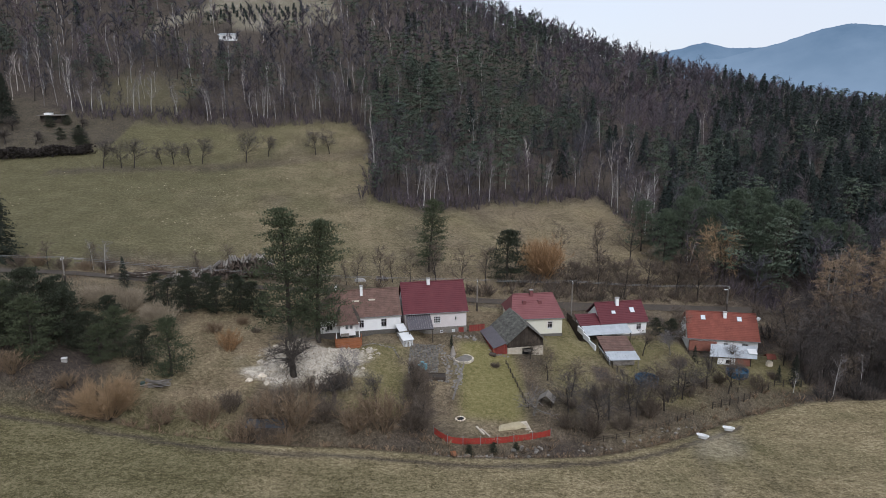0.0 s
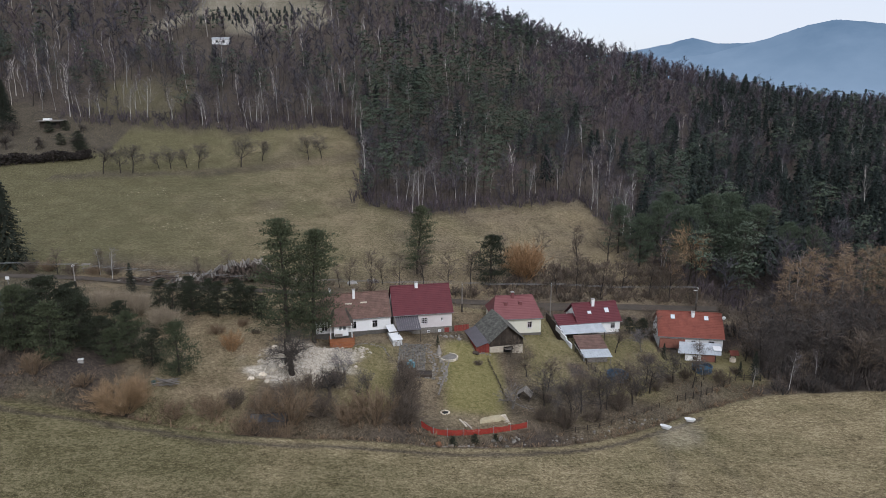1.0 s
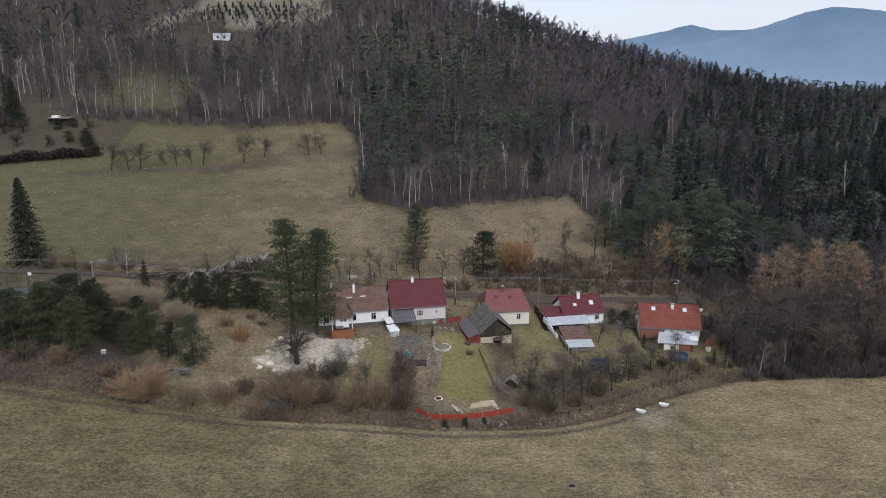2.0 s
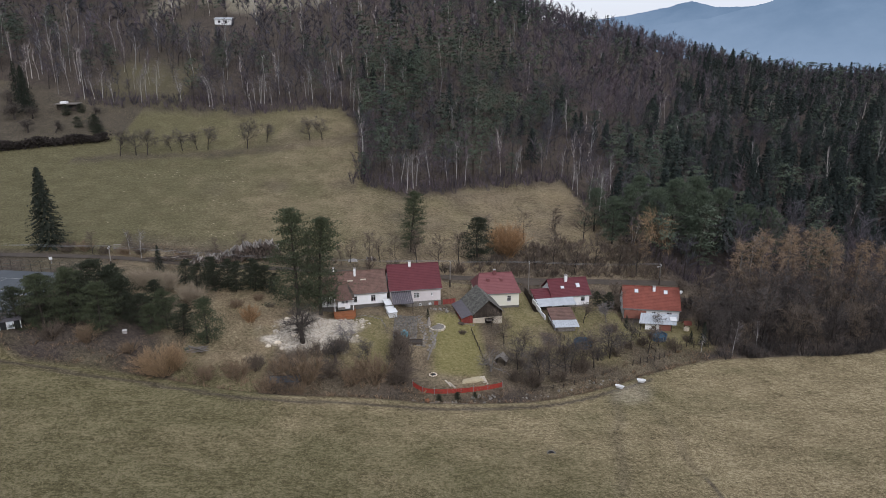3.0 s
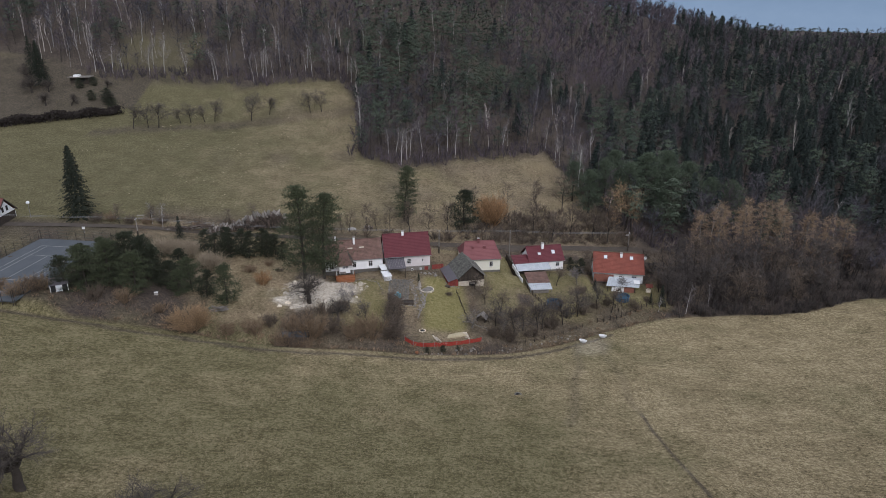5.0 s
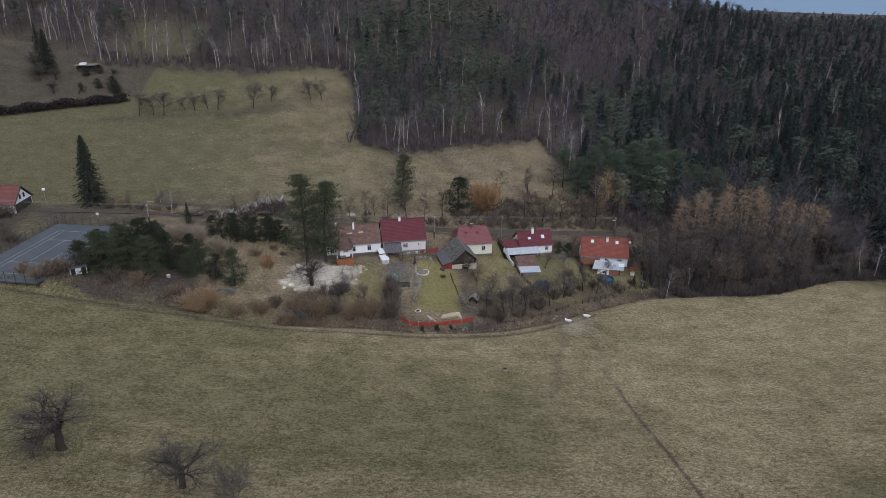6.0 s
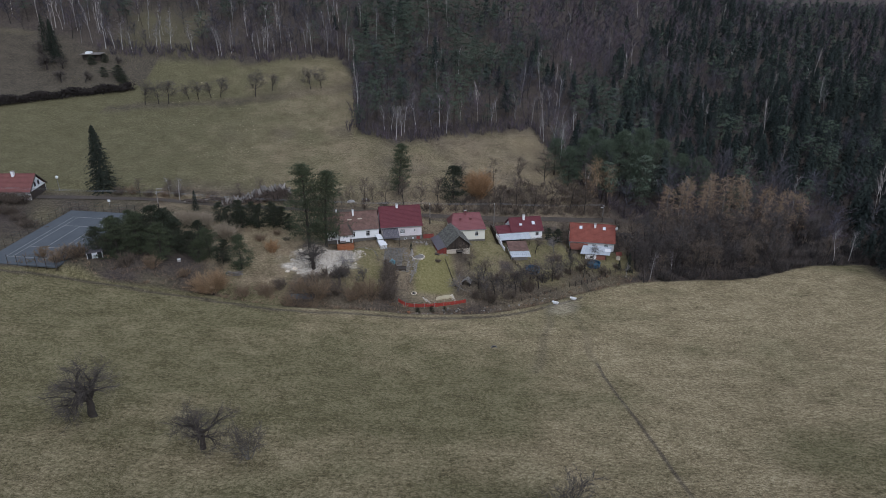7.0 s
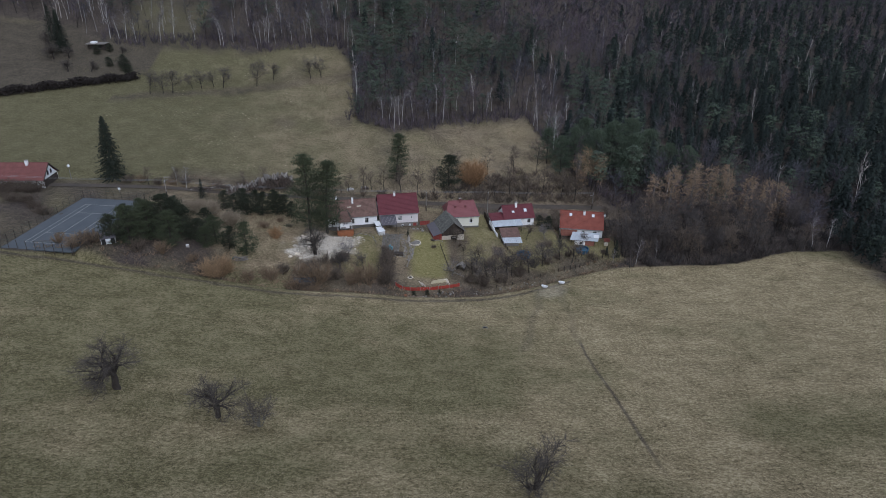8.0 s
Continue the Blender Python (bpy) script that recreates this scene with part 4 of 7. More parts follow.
# ---- houses ----
def house(label, x, y, z, yaw, length, depth, eave, rise, walls, roof, windows=(), plinth=None, drop=1.2, hip=(0.0, 0.0), over=0.35, courses=14, roof_lights=(), chimneys=(), doors=(), plinth_mat="stone", ends=0.3):
    """A gabled or hipped house. Local x runs along the front, y to the back, z from the floor; eave and rise are heights."""
    h = thing("house", pose(x, y, z, 0, 0, yaw), label, "house")
    th = 0.35
    holes = list(windows) + list(doors)
    bm = bmesh.new()
    wall_face(bm, 0, length, 0, eave, 0, th, [w[:4] for w in holes])
    part("front_wall", bm, walls, h)
    part("back_wall", boxes((0, depth - th, 0, length, depth, eave)), walls, h)
    for xa, xb, cut in ((0, th, hip[0]), (length - th, length, hip[1])):
        bm = bmesh.new()
        top = eave + rise * (1 - 2 * over / depth) * (1.0 if not cut else 0.0)
        outline = [(th, 0), (depth - th, 0), (depth - th, eave)] + ([(depth / 2, top - 0.12)] if not cut else []) + [(th, eave)]
        prism(bm, outline, -xb, -xa)
        bmesh.ops.transform(bm, matrix=pose(0, 0, 0, 0, 0, 90), verts=bm.verts)
        part("gable_wall", bm, walls, h)
    if plinth is not None:
        part("plinth", boxes((-0.05, -0.05, -drop, length + 0.05, depth + 0.05, -0.004)), plinth_mat, h)
    slope = rise / (depth / 2 + over)
    for ya, yb, name in ((-over, depth / 2, "front_roof"), (depth + over, depth / 2, "back_roof")):
        bm = bmesh.new()
        tiled_slope(bm, -ends, length + ends, ya, eave - 0.02, yb, eave + rise, courses, hip[0], hip[1])
        part(name, bm, roof, h)
    for k, (cut, sx) in enumerate(zip(hip, (-1, 1))):
        if cut:
            ex = -ends if sx < 0 else length + ends
            rx = ex - sx * cut
            bm = bmesh.new()
            rows = []
            for i in range(courses):
                for u, lift in ((i / courses, 0.045), ((i + 1) / courses, 0.0)):
                    half = max(0.02, (depth / 2 + over) * (1 - u))
                    zz = eave - 0.02 + (rise + 0.02) * u + lift
                    rows.append((bm.verts.new((ex + (rx - ex) * u, depth / 2 - half, zz)), bm.verts.new((ex + (rx - ex) * u, depth / 2 + half, zz))))
            for r, s in zip(rows, rows[1:]):
                bm.faces.new((r[0], r[1], s[1], s[0]) if sx > 0 else (s[0], s[1], r[1], r[0]))
            part("hip_roof", bm, roof, h)
    bm = bmesh.new()
    bmesh.ops.create_cone(bm, cap_ends=True, segments=8, radius1=0.12, radius2=0.12, depth=length + 2 * ends - hip[0] - hip[1])
    bmesh.ops.transform(bm, matrix=pose((length + hip[0] - hip[1]) / 2, depth / 2, eave + rise + 0.03, 0, 90, 0), verts=bm.verts)
    part("ridge", bm, roof, h)
    bm = boxes((-ends, -over - 0.11, eave - 0.12, length + ends, -over - 0.01, eave - 0.02))
    part("gutter", bm, "steel", h)
    for w in windows:
        window(h, w[:4], 0, w[4] if len(w) > 4 else (1, 1))
    for d in doors:
        dr = part("door", boxes((d[0] + 0.02, 0.1, d[2], d[1] - 0.02, 0.16, d[3] - 0.02)), d[4], h)
        part("door_handle", boxes((d[1] - 0.18, 0.06, d[2] + 0.95, d[1] - 0.1, 0.1, d[2] + 1.05)), "steel", dr)
    ang = math.atan2(rise, depth / 2 + over)
    for u, v, w2, l2 in roof_lights:
        m = pose(u, -over + v * math.cos(ang), eave + v * math.sin(ang) + 0.06, math.degrees(ang), 0, 0)
        fr = part("roof_light", boxes((-w2 / 2 - 0.07, -0.07, 0, w2 / 2 + 0.07, l2 + 0.07, 0.06), m=m), "steel", h)
        part("pane", boxes((-w2 / 2, 0, 0.064, w2 / 2, l2, 0.075), m=m), "roof_light", fr)
    for c in chimneys:
        chimney(h, *c)
    return h


# the pale house with the dark red roof
red_house = house("pale pinkish house with a dark red tiled roof", -6.55, 108.65, 7.65, 9.7, 10.8, 9.2, 2.8, 4.15, "pink_plaster", "red_tiles",
    windows=((5.0, 6.25, 0.75, 1.95, (3, 2)), (8.75, 9.1, 1.1, 1.8, (0, 0))), plinth=True, drop=2.6, over=0.4, chimneys=((4.7, 4.3, 6.2, 7.6, 0.55),), courses=16)
# the long white house with the weathered roof
white_house = house("long white cottage with a weathered brown tiled roof", -21.0, 105.95, 7.8, 11.5, 14.0, 8.0, 2.55, 3.55, "white_plaster", "old_tiles",
    windows=((1.4, 2.4, 0.45, 1.75, (1, 1)), (6.75, 7.7, 0.5, 1.9, (1, 1)), (10.6, 11.6, 0.5, 1.9, (1, 1))), plinth=True, drop=1.6, hip=(3.0, 0.0), over=0.4,
    chimneys=((3.3, 4.4, 5.4, 7.0, 0.4), (7.6, 3.2, 4.8, 7.0, 0.45)), courses=15, ends=0.15)
# the cream house behind the barn
cream_house = house("cream house with a faded red half-hipped roof", 12.3, 112.9, 4.9, 6.3, 9.3, 7.8, 3.1, 3.3, "cream_plaster", "rose_tiles",
    windows=((6.6, 7.5, 1.0, 2.3, (1, 1)),), plinth=True, drop=1.4, hip=(1.2, 1.2), over=0.45, chimneys=((4.3, 3.6, 5.8, 7.2, 0.55, "rose_tiles"),), courses=14,
    )
for u in (2.7, 5.6):
    part("roof_hatch", boxes((u - 0.3, 2.0, 4.9, u + 0.3, 2.6, 5.65)), "rose_tiles", cream_house)
# the small red-roofed cottage with the sheet-roofed veranda
small_house = house("small white cottage with a red tiled roof and two roof windows", 29.6, 117.6, 2.9, 9.8, 9.0, 6.8, 2.4, 3.0, "white_plaster", "red_tiles",
    windows=((7.0, 8.0, 0.8, 1.9, (1, 1)),), plinth=True, drop=1.2, over=0.35, chimneys=((4.1, 2.9, 4.6, 6.3, 0.6),), courses=13, roof_lights=((2.9, 2.1, 0.7, 0.6), (6.7, 2.2, 0.8, 1.0)))
# the cottage with the orange roof
orange_house = house("white cottage with an orange clay tiled roof", 46.63, 118.87, -0.5, -9.5, 12.4, 8.4, 2.6, 3.9, "white_plaster", "orange_tiles",
    windows=((6.3, 7.2, 1.0, 1.9, (1, 0)), (9.6, 10.8, 1.0, 1.9, (1, 0))), plinth=True, drop=1.2, over=0.4, chimneys=((6.9, 3.5, 5.2, 6.8, 0.6),), courses=16,
    roof_lights=((2.9, 4.2, 0.75, 0.9), (9.5, 4.2, 0.75, 0.9)))
# the house by the lane up the valley
lane_house = house("white house with a long red tiled roof beside the lane", -114.0, 112.9, 16.4, 1.0, 15.0, 8.0, 2.5, 3.7, "white_plaster", "faded_tiles",
    windows=((4.0, 5.0, 0.8, 1.9), (9.0, 10.0, 0.8, 1.9)), plinth=True, drop=1.0, over=0.4, chimneys=((9.7, 3.6, 5.2, 7.0, 0.7),), courses=15)
for sy in (-1, 1):
    bm = bmesh.new()
    slab(bm, [(15.22, 4.0 + sy * 4.5, 2.42), (15.42, 4.0 + sy * 4.5, 2.42), (15.42, 4.0, 6.22), (15.22, 4.0, 6.22)] if sy < 0 else [(15.22, 4.0, 6.22), (15.42, 4.0, 6.22), (15.42, 8.5, 2.42), (15.22, 8.5, 2.42)], 0.3)
    part("barge_board", bm, "dark_wood", lane_house)
for yy in (2.7, 4.5):
    w = part("gable_window", boxes((15.0, yy, 3.0, 15.05, yy + 0.8, 4.2)), "dark_wood", lane_house)
    part("pane", boxes((15.054, yy + 0.1, 3.1, 15.07, yy + 0.7, 4.1)), "black", w)
part("lower_boarding", boxes((15.004, 0.3, -0.2, 15.08, 7.7, 2.3)), "dark_wood", lane_house)


# ---- trees that stand by themselves ----
PROTOS = {}


def proto(key, make, mats):
    """The two meshes of a kind of tree, made once."""
    if key not in PROTOS:
        wood, crown = make()
        PROTOS[key] = (tri_mesh("trunk", [(*wood, 0)], [M[mats[0]]]), tri_mesh("crown", [(*crown, 0)], [M[mats[1]]]))
    return PROTOS[key]


def plant(name, label, category, meshes, x, y, size=1.0, turn=0.0, group="", parts=("trunk", "crown"), z=None, tall=1.0):
    t = thing(name, pose(x, y, (ground(x, y) if z is None else z) - 0.1, 0, 0, turn) @ Matrix.Diagonal((size, size, size * tall, 1)), label, category, group)
    for n, me in zip(parts, meshes):
        new(n, me).parent = t
    return t


APPLE = [(7, 0.62, 1, 0.75, 0.46, 0.34, 0.12, "tube", 0), (6, 0.3, 1, 0.8, 0.3, 0.36, 0.08, "tube", 0), (7, 0.2, 1, 0.8, 0.18, 0.3, 0.0, "strip", 0.05), (8, 0.15, 1, 0.8, 0.12, 0, -0.03, "twig", 0.026)]
TALL = [(16, 0.2, 1, 0.75, 0.36, 0.14, 0.14, "tube", 0), (6, 0.2, 1, 0.7, 0.16, 0.15, 0.08, "strip", 0.07), (8, 0.15, 1, 0.65, 0.10, 0, 0.03, "twig", 0.055)]
GARDEN = [(12, 0.25, 1, 0.8, 0.42, 0.2, 0.12, "tube", 0), (6, 0.25, 1, 0.75, 0.22, 0.2, 0.08, "tube", 0), (5, 0.2, 1, 0.7, 0.13, 0.2, 0.06, "strip", 0.05), (5, 0.15, 1, 0.6, 0.09, 0, 0.04, "twig", 0.035)]
BIRCH = [(14, 0.3, 1, 0.5, 0.32, 0.1, 0.1, "rod", 0.06), (6, 0.2, 1, 0.6, 0.14, 0.15, -0.02, "strip", 0.05), (5, 0.1, 1, 0.6, 0.09, 0, -0.25, "twig", 0.04)]
LARCH = [(44, 0.1, 1, 1.3, 0.24, 0.08, 0.03, "rod", 0.05), (7, 0.15, 1, 0.9, 0.08, 0.2, -0.03, "strip", 0.08), (6, 0.1, 1, 0.8, 0.05, 0, -0.1, "twig", 0.075)]


def pine(k=0):
    return proto(("pine", k), lambda: pine_tree(40 + k, 16, 3.1, 0.14, 14, 6, 4, 32, 0.28, 0.26, 7, needle=0.14), ("bark", "near_pine"))


def front_pine(k=0):
    return proto(("front_pine", k), lambda: pine_tree(50 + k, 15, 4.6, 0.16, 12, 6, 4, 20, 0.5, 0.26, 6, needle=0.15), ("bark", "front_pine"))


def young_pine(k=0):
    return proto(("young_pine", k), lambda: pine_tree(60 + k, 7, 2.5, 0.1, 10, 6, 4, 26, 0.24, 0.14, 6, 0.3, 0.10), ("bark", "dark_pine" if k < 4 else "near_pine"))


def spruce(k=0):
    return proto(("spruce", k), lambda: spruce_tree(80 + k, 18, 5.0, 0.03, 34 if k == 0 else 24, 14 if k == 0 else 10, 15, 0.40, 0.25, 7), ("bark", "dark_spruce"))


def bare(k=0, look_of="twig"):
    return proto(("bare", k, look_of), lambda: branching(100 + k, 9, 3.8, 0.15, GARDEN, lean=0.08, cone=0.55, height=0.9), ("grey_bark" if look_of == "twig_pale" else "bark", look_of))


def alder(k=0, look_of="twig"):
    return proto(("alder", k, look_of), lambda: branching(145 + k, 11, 3.4, 0.12, TALL, lean=0.05, cone=0.5, sides=5), ("bark", look_of))


def fruit(k=0):
    return proto(("fruit", k), lambda: branching(130 + k, 6, 3.1, 0.27, APPLE, lean=0.14, height=0.46, sides=7), ("bark", "dark_twig"))


def birch(k=0):
    return proto(("birch", k), lambda: branching(160 + k, 14, 3.0, 0.12, BIRCH, lean=0.05, cone=0.5, sides=6), ("birch", "twig_pale"))


def larch(k=0):
    return proto(("larch", k), lambda: branching(190 + k, 15, 3.3, 0.17, LARCH, lean=0.015, cone=0.72, sides=6), ("grey_bark", "larch"))


def bush(k=0, look_of="twig"):
    return proto(("bush", k, look_of), lambda: shrub(220 + k, 1.6, 2.1, 30, 5, 14, 0.027), (look_of, look_of))


def full_bush(k=0, look_of="twig_straw"):
    return proto(("full_bush", k, look_of), lambda: shrub(250 + k, 1.5, 2.1, 84, 6, 16, 0.015), (look_of, look_of))


rnd = random.Random(12)
# beside the white cottage
plant("pine_tree", "tall dark green Scots pine beside the white cottage", "tree", pine(0), -24.6, 101.6, 1.4, 20)
plant("pine_tree", "tall Scots pine with a second crown beside the cottage", "tree", pine(1), -20.4, 102.6, 1.32, 130)
plant("fruit_tree", "bare dark fruit tree over the pale rubble", "tree", fruit(0), -22.0, 91.2, 1.45, 40)
plant("fruit_tree", "small bare fruit tree on the garden slope", "tree", fruit(1), -15.2, 85.5, 0.95, 200)
# behind the lane
plant("pine_tree", "green pine at the foot of the hill meadow", "tree", pine(2), -3.0, 137.5, 1.0, 70)
plant("pine_tree", "round green pine beside the orange willow", "tree", young_pine(1), 13.6, 136.0, 1.65, 10)
plant("willow_shrub", "large orange-stemmed leafless willow behind the lane", "shrub", full_bush(3, "twig_orange"), 21.5, 139.0, 3.5, 0, parts=("shrub_base", "shrub_crown"), tall=1.55)
plant("willow_tree", "golden-twigged bare willow in front of the pines", "tree", bare(3, "twig_gold"), 60.5, 141.5, 2.0, 30)
plant("spruce_tree", "tall dark spruce beside the lane", "tree", spruce(0), -84.0, 122.2, 1.04, 0)
plant("spruce_tree", "small dark spruce near the lane", "tree", spruce(1), -56.2, 113.0, 0.33, 50)
for k, (x, y, s) in enumerate(((-19, 126.5, .55), (-17.2, 128, .6), (-12.6, 129, .75), (-10.2, 130, .6), (-6.6, 130.5, .7), (-1.4, 131, 0.9), (3.8, 130, 0.8), (9, 134, .8), (-27, 125, .6), (28, 133, .75), (33, 136, .9), (38, 134, .8), (44, 138, 1.0), (50, 137, .9), (54, 135, 1.1), (-42, 127, .55), (-47, 124, .5), (-66, 121, .5), (-73, 119, .5), (17, 145, .8), (27, 148, .9), (36, 150, 1.0), (44, 152, 1.1))):
    plant("bare_tree", "leafless grey-brown tree behind the lane", "tree", alder(k % 4), x, y, s * 1.05, k * 67, "bare trees behind the lane")
# the row of old fruit trees across the hill meadow
for k, (x, y, s) in enumerate(((-97.6, 192, .9), (-93.4, 194, .85), (-90.2, 195, .9), (-84.6, 201, .6), (-81.3, 202, .8), (-77.2, 204.5, .65), (-73.7, 205, .85), (-61.3, 208.5, 1.1), (-55.8, 214, .7), (-40.9, 216, .85), (-36.7, 217, .9))):
    plant("fruit_tree", "leafless fruit tree in the meadow row", "tree", bare(k % 3, "dull_twig"), x, y, s * 1.2, k * 50, "fruit trees across the meadow")
# on the near meadow
for k, (x, y, s, d) in enumerate(((-39.6, 18.1, 1.62, "broad leafless fruit tree on the near meadow"), (-22.6, 10.7, 1.32, "crooked leafless fruit tree on the near meadow"))):
    plant("fruit_tree", d, "tree", fruit(k), x, y, s, k * 80 + 15)
THICKET = [(5, 0.25, 1, 0.6, 0.4, 0.2, 0.1, "tube", 0), (6, 0.25, 1, 0.7, 0.24, 0.2, 0.08, "strip", 0.05), (8, 0.15, 1, 0.6, 0.13, 0, 0.03, "twig", 0.035)]
plant("fruit_tree", "small leafless tree of many thin stems on the near meadow", "tree", proto("thin_stems", lambda: branching(310, 6, 2.7, 0.07, THICKET, 7, 0.45, 0.04, 0.1, 0.75, 0, 5), ("grey_bark", "dark_twig")), -16.3, 8.5, 1.0, 40)
plant("fruit_tree", "rounded leafless tree branching low on the near meadow", "tree", proto("low_stems", lambda: branching(311, 6, 3.7, 0.11, THICKET, 9, 0.8, 0.05, 0.12, 0.75, 0, 5), ("bark", "dark_twig")), 18.4, -7.0, 1.1, 0)
# dark pines and pale shrubs between the court and the white cottage
for k, (x, y, s) in enumerate(((-67.2, 81.0, 1.05), (-63.9, 82.5, 1.2), (-58.5, 87.5, 1.15), (-55.0, 83.6, 1.1), (-53.6, 89.5, 1.1), (-46.0, 89.4, 0.85), (-42.6, 88.0, 0.8), (-38.2, 87.0, 0.95), (-57.5, 94, .95), (-64.5, 92, .95), (-49.5, 94, .8), (-60.2, 85.0, 1.0), (-50.2, 88.6, .9), (-61.5, 89.5, .95), (-55.8, 91.5, .9), (-47.6, 86.4, .7), (-66, 86.5, 1.0))):
    plant("pine_tree", "bushy dark green young pine below the court", "tree", young_pine(k % 4 + (4 if k % 2 else 0)), x, y, s * (1.08 + 0.12 * (k % 3)), k * 75, "young pines below the court", tall=0.9 + 0.2 * (k % 4) / 3)
for k, (x, y, s) in enumerate(((-42.5, 106.5, .8), (-46, 106, .75), (-38.5, 107.5, .85), (-35, 109, .8), (-33, 110.5, .7), (-49, 108, .7), (-40.5, 109, .8), (-36.5, 111, .8), (-44, 109.5, .8), (-31, 108.5, .6))):
    plant("pine_tree", "low dark green conifer in front of the log pile", "tree", young_pine(k % 4), x, y, s * 1.1, k * 95, "low conifers before the log pile")
for k, (x, y, s) in enumerate(((-56.9, 102.6, 1.8), (-54.2, 103.4, 1.75), (-51.4, 103.6, 1.85), (-44.8, 99.4, 1.95))):
    plant("shrub", "pale tan leafless upright shrub among the pines", "shrub", full_bush(k % 2), x, y, s, k * 33, "pale shrubs", ("shrub_base", "shrub_crown"), tall=1.35)
plant("shrub", "broad tan leafless bush on the stream bank", "shrub", full_bush(2, "twig_gold"), -42.8, 77.8, 3.0, 0, parts=("shrub_base", "shrub_crown"), tall=0.95)
BANK = ((-35.7, 77.5, 1.5, "twig_tan"), (-30.5, 78, 1.7, "twig_tan"), (-19.5, 78.5, 2.4, "twig_tan"), (-15.9, 81, 2.0, "twig"), (-11.5, 79.5, 1.9, "twig_tan"), (-7.9, 80, 2.2, "twig_tan"), (-4.2, 80.5, 2.0, "twig"),
    (-3.4, 87.5, 1.6, "twig"), (-28.3, 81, 1.2, "twig"), (-14.7, 89, 1.6, "twig"), (-18.3, 87, 1.5, "twig"), (17.4, 84.5, 1.4, "twig"), (-20.9, 75.6, 1.6, "twig_tan"), (-25.2, 75.8, 1.5, "twig_tan"), (20.4, 83.5, 2.2, "twig"), (25.7, 86, 2.1, "twig"), (30.5, 90, 2.2, "twig"), (35.1, 95, 1.8, "dull_twig"), (39.1, 97.5, 1.9, "twig"), (-56, 80.5, 1.5, "twig_tan"), (-61.6, 80, 1.4, "twig"), (-49, 80, 1.2, "twig_tan"), (-24, 80.5, 1.6, "twig_tan"), (-33, 96.5, 1.3, "twig_orange"), (-37, 101, 1.2, "twig_tan"),
    (-3.8, 84, 1.8, "twig"), (-3.2, 91, 1.3, "twig"), (19, 90, 1.5, "twig"), (23, 93, 1.6, "twig"), (28, 95, 1.6, "twig"), (42.5, 101, 1.5, "twig"), (46, 103, 1.4, "twig"), (52.5, 102.5, 1.6, "twig"), (57, 106.5, 1.3, "twig"), (41, 107, 1.4, "twig"), (43.8, 117.8, 1.9, "twig"), (8.5, 99, .6, "twig"), (-71, 80, 1.5, "twig_tan"), (-79, 79.5, 1.0, "twig_tan"), (-74.2, 77.8, 2.0, "twig_tan"), (-72.0, 79.0, 1.7, "twig"))
for k, (x, y, s, c) in enumerate(BANK):
    lab = {"twig": "leafless brown thicket in the gardens by the stream", "twig_tan": "tan leafless thicket by the stream", "dull_twig": "dull grey-brown leafless thicket by the garden", "twig_orange": "rust-coloured leafless shrub on the slope"}[c]
    if x > 14:
        s *= 0.68
    plant("shrub", lab, "shrub", bush(k % 5, c), x, y, s, k * 41, "bare shrubs along the stream", ("shrub_base", "shrub_crown"), tall=0.9 + 0.25 * (k % 3))
for k, (x, y, s, c) in enumerate(((19.5, 93, .55, "twig"), (16.5, 97, .5, "twig"), (24, 88, .62, "twig"), (28.5, 89.5, .6, "twig"), (31, 92.5, .65, "dull_twig"), (35.1, 109.4, .5, "twig"), (38.2, 100, .6, "twig"), (46.5, 100, .55, "twig"), (14.5, 103.2, .42, "twig"), (52.4, 113, .4, "twig"), (44, 119.8, .6, "twig"), (-4.2, 85.5, .6, "twig"), (-5, 89, .55, "twig"), (-2.8, 80.5, .6, "twig"), (-20.5, 80.5, .6, "twig"), (61.5, 112, .6, "twig"), (63.5, 118, .7, "twig"), (60.5, 124, .8, "twig"), (21.5, 84.6, .78, "dull_twig"), (27.2, 88.2, .8, "dull_twig"), (33.5, 92.2, .75, "twig"), (37.6, 96.2, .7, "dull_twig"), (43.2, 100.6, .62, "dull_twig"), (49.8, 103.4, .5, "twig"), (18.2, 88.4, .6, "dull_twig"), (-9.2, 84.6, .5, "dull_twig"), (-13.4, 90.8, .55, "twig_pale"), (40.6, 111.2, .45, "twig_pale"))):
    plant("bare_tree", "small leafless tree in the gardens", "tree", bare(k % 5, c), x, y, s * 1.3, k * 61, "bare garden trees")
plant("fruit_tree", "old pruned pale-branched fruit tree beside the compost hut", "tree", proto("old_fruit", lambda: branching(300, 5.2, 3.0, 0.13, [(6, 0.5, 1, 1.0, 0.55, 0.25, 0.08, "tube", 0), (5, 0.3, 1, 0.8, 0.3, 0.25, 0.1, "tube", 0), (5, 0.2, 1, 0.7, 0.14, 0.2, 0.1, "strip", 0.06)], lean=0.2, height=0.4), ("grey_bark", "twig_pale")), 13.0, 86.9, 1.05, 60)
for k, (x, y, s, c) in enumerate(((-70.5, 119.5, 1.3, "twig"), (-66.4, 119.8, 1.1, "twig_tan"), (-75.5, 120.5, 1.4, "twig_tan"), (-78.6, 119.6, 1.3, "twig"), (-63.4, 121.4, 1.2, "twig"), (-54.8, 121.6, 1.0, "twig_tan"), (-33.6, 105.2, 0.8, "twig_tan"), (-30.6, 102.8, 0.6, "twig"))):
    plant("shrub", "leafless brown bush on the verge of the lane", "shrub", bush(k % 5, c), x, y, s, k * 41, "bare shrubs along the lane", ("shrub_base", "shrub_crown"))
plant("birch_tree", "forked leaning birch beside the brushwood pile", "tree", birch(1), -62.2, 118.4, 0.5, 20)
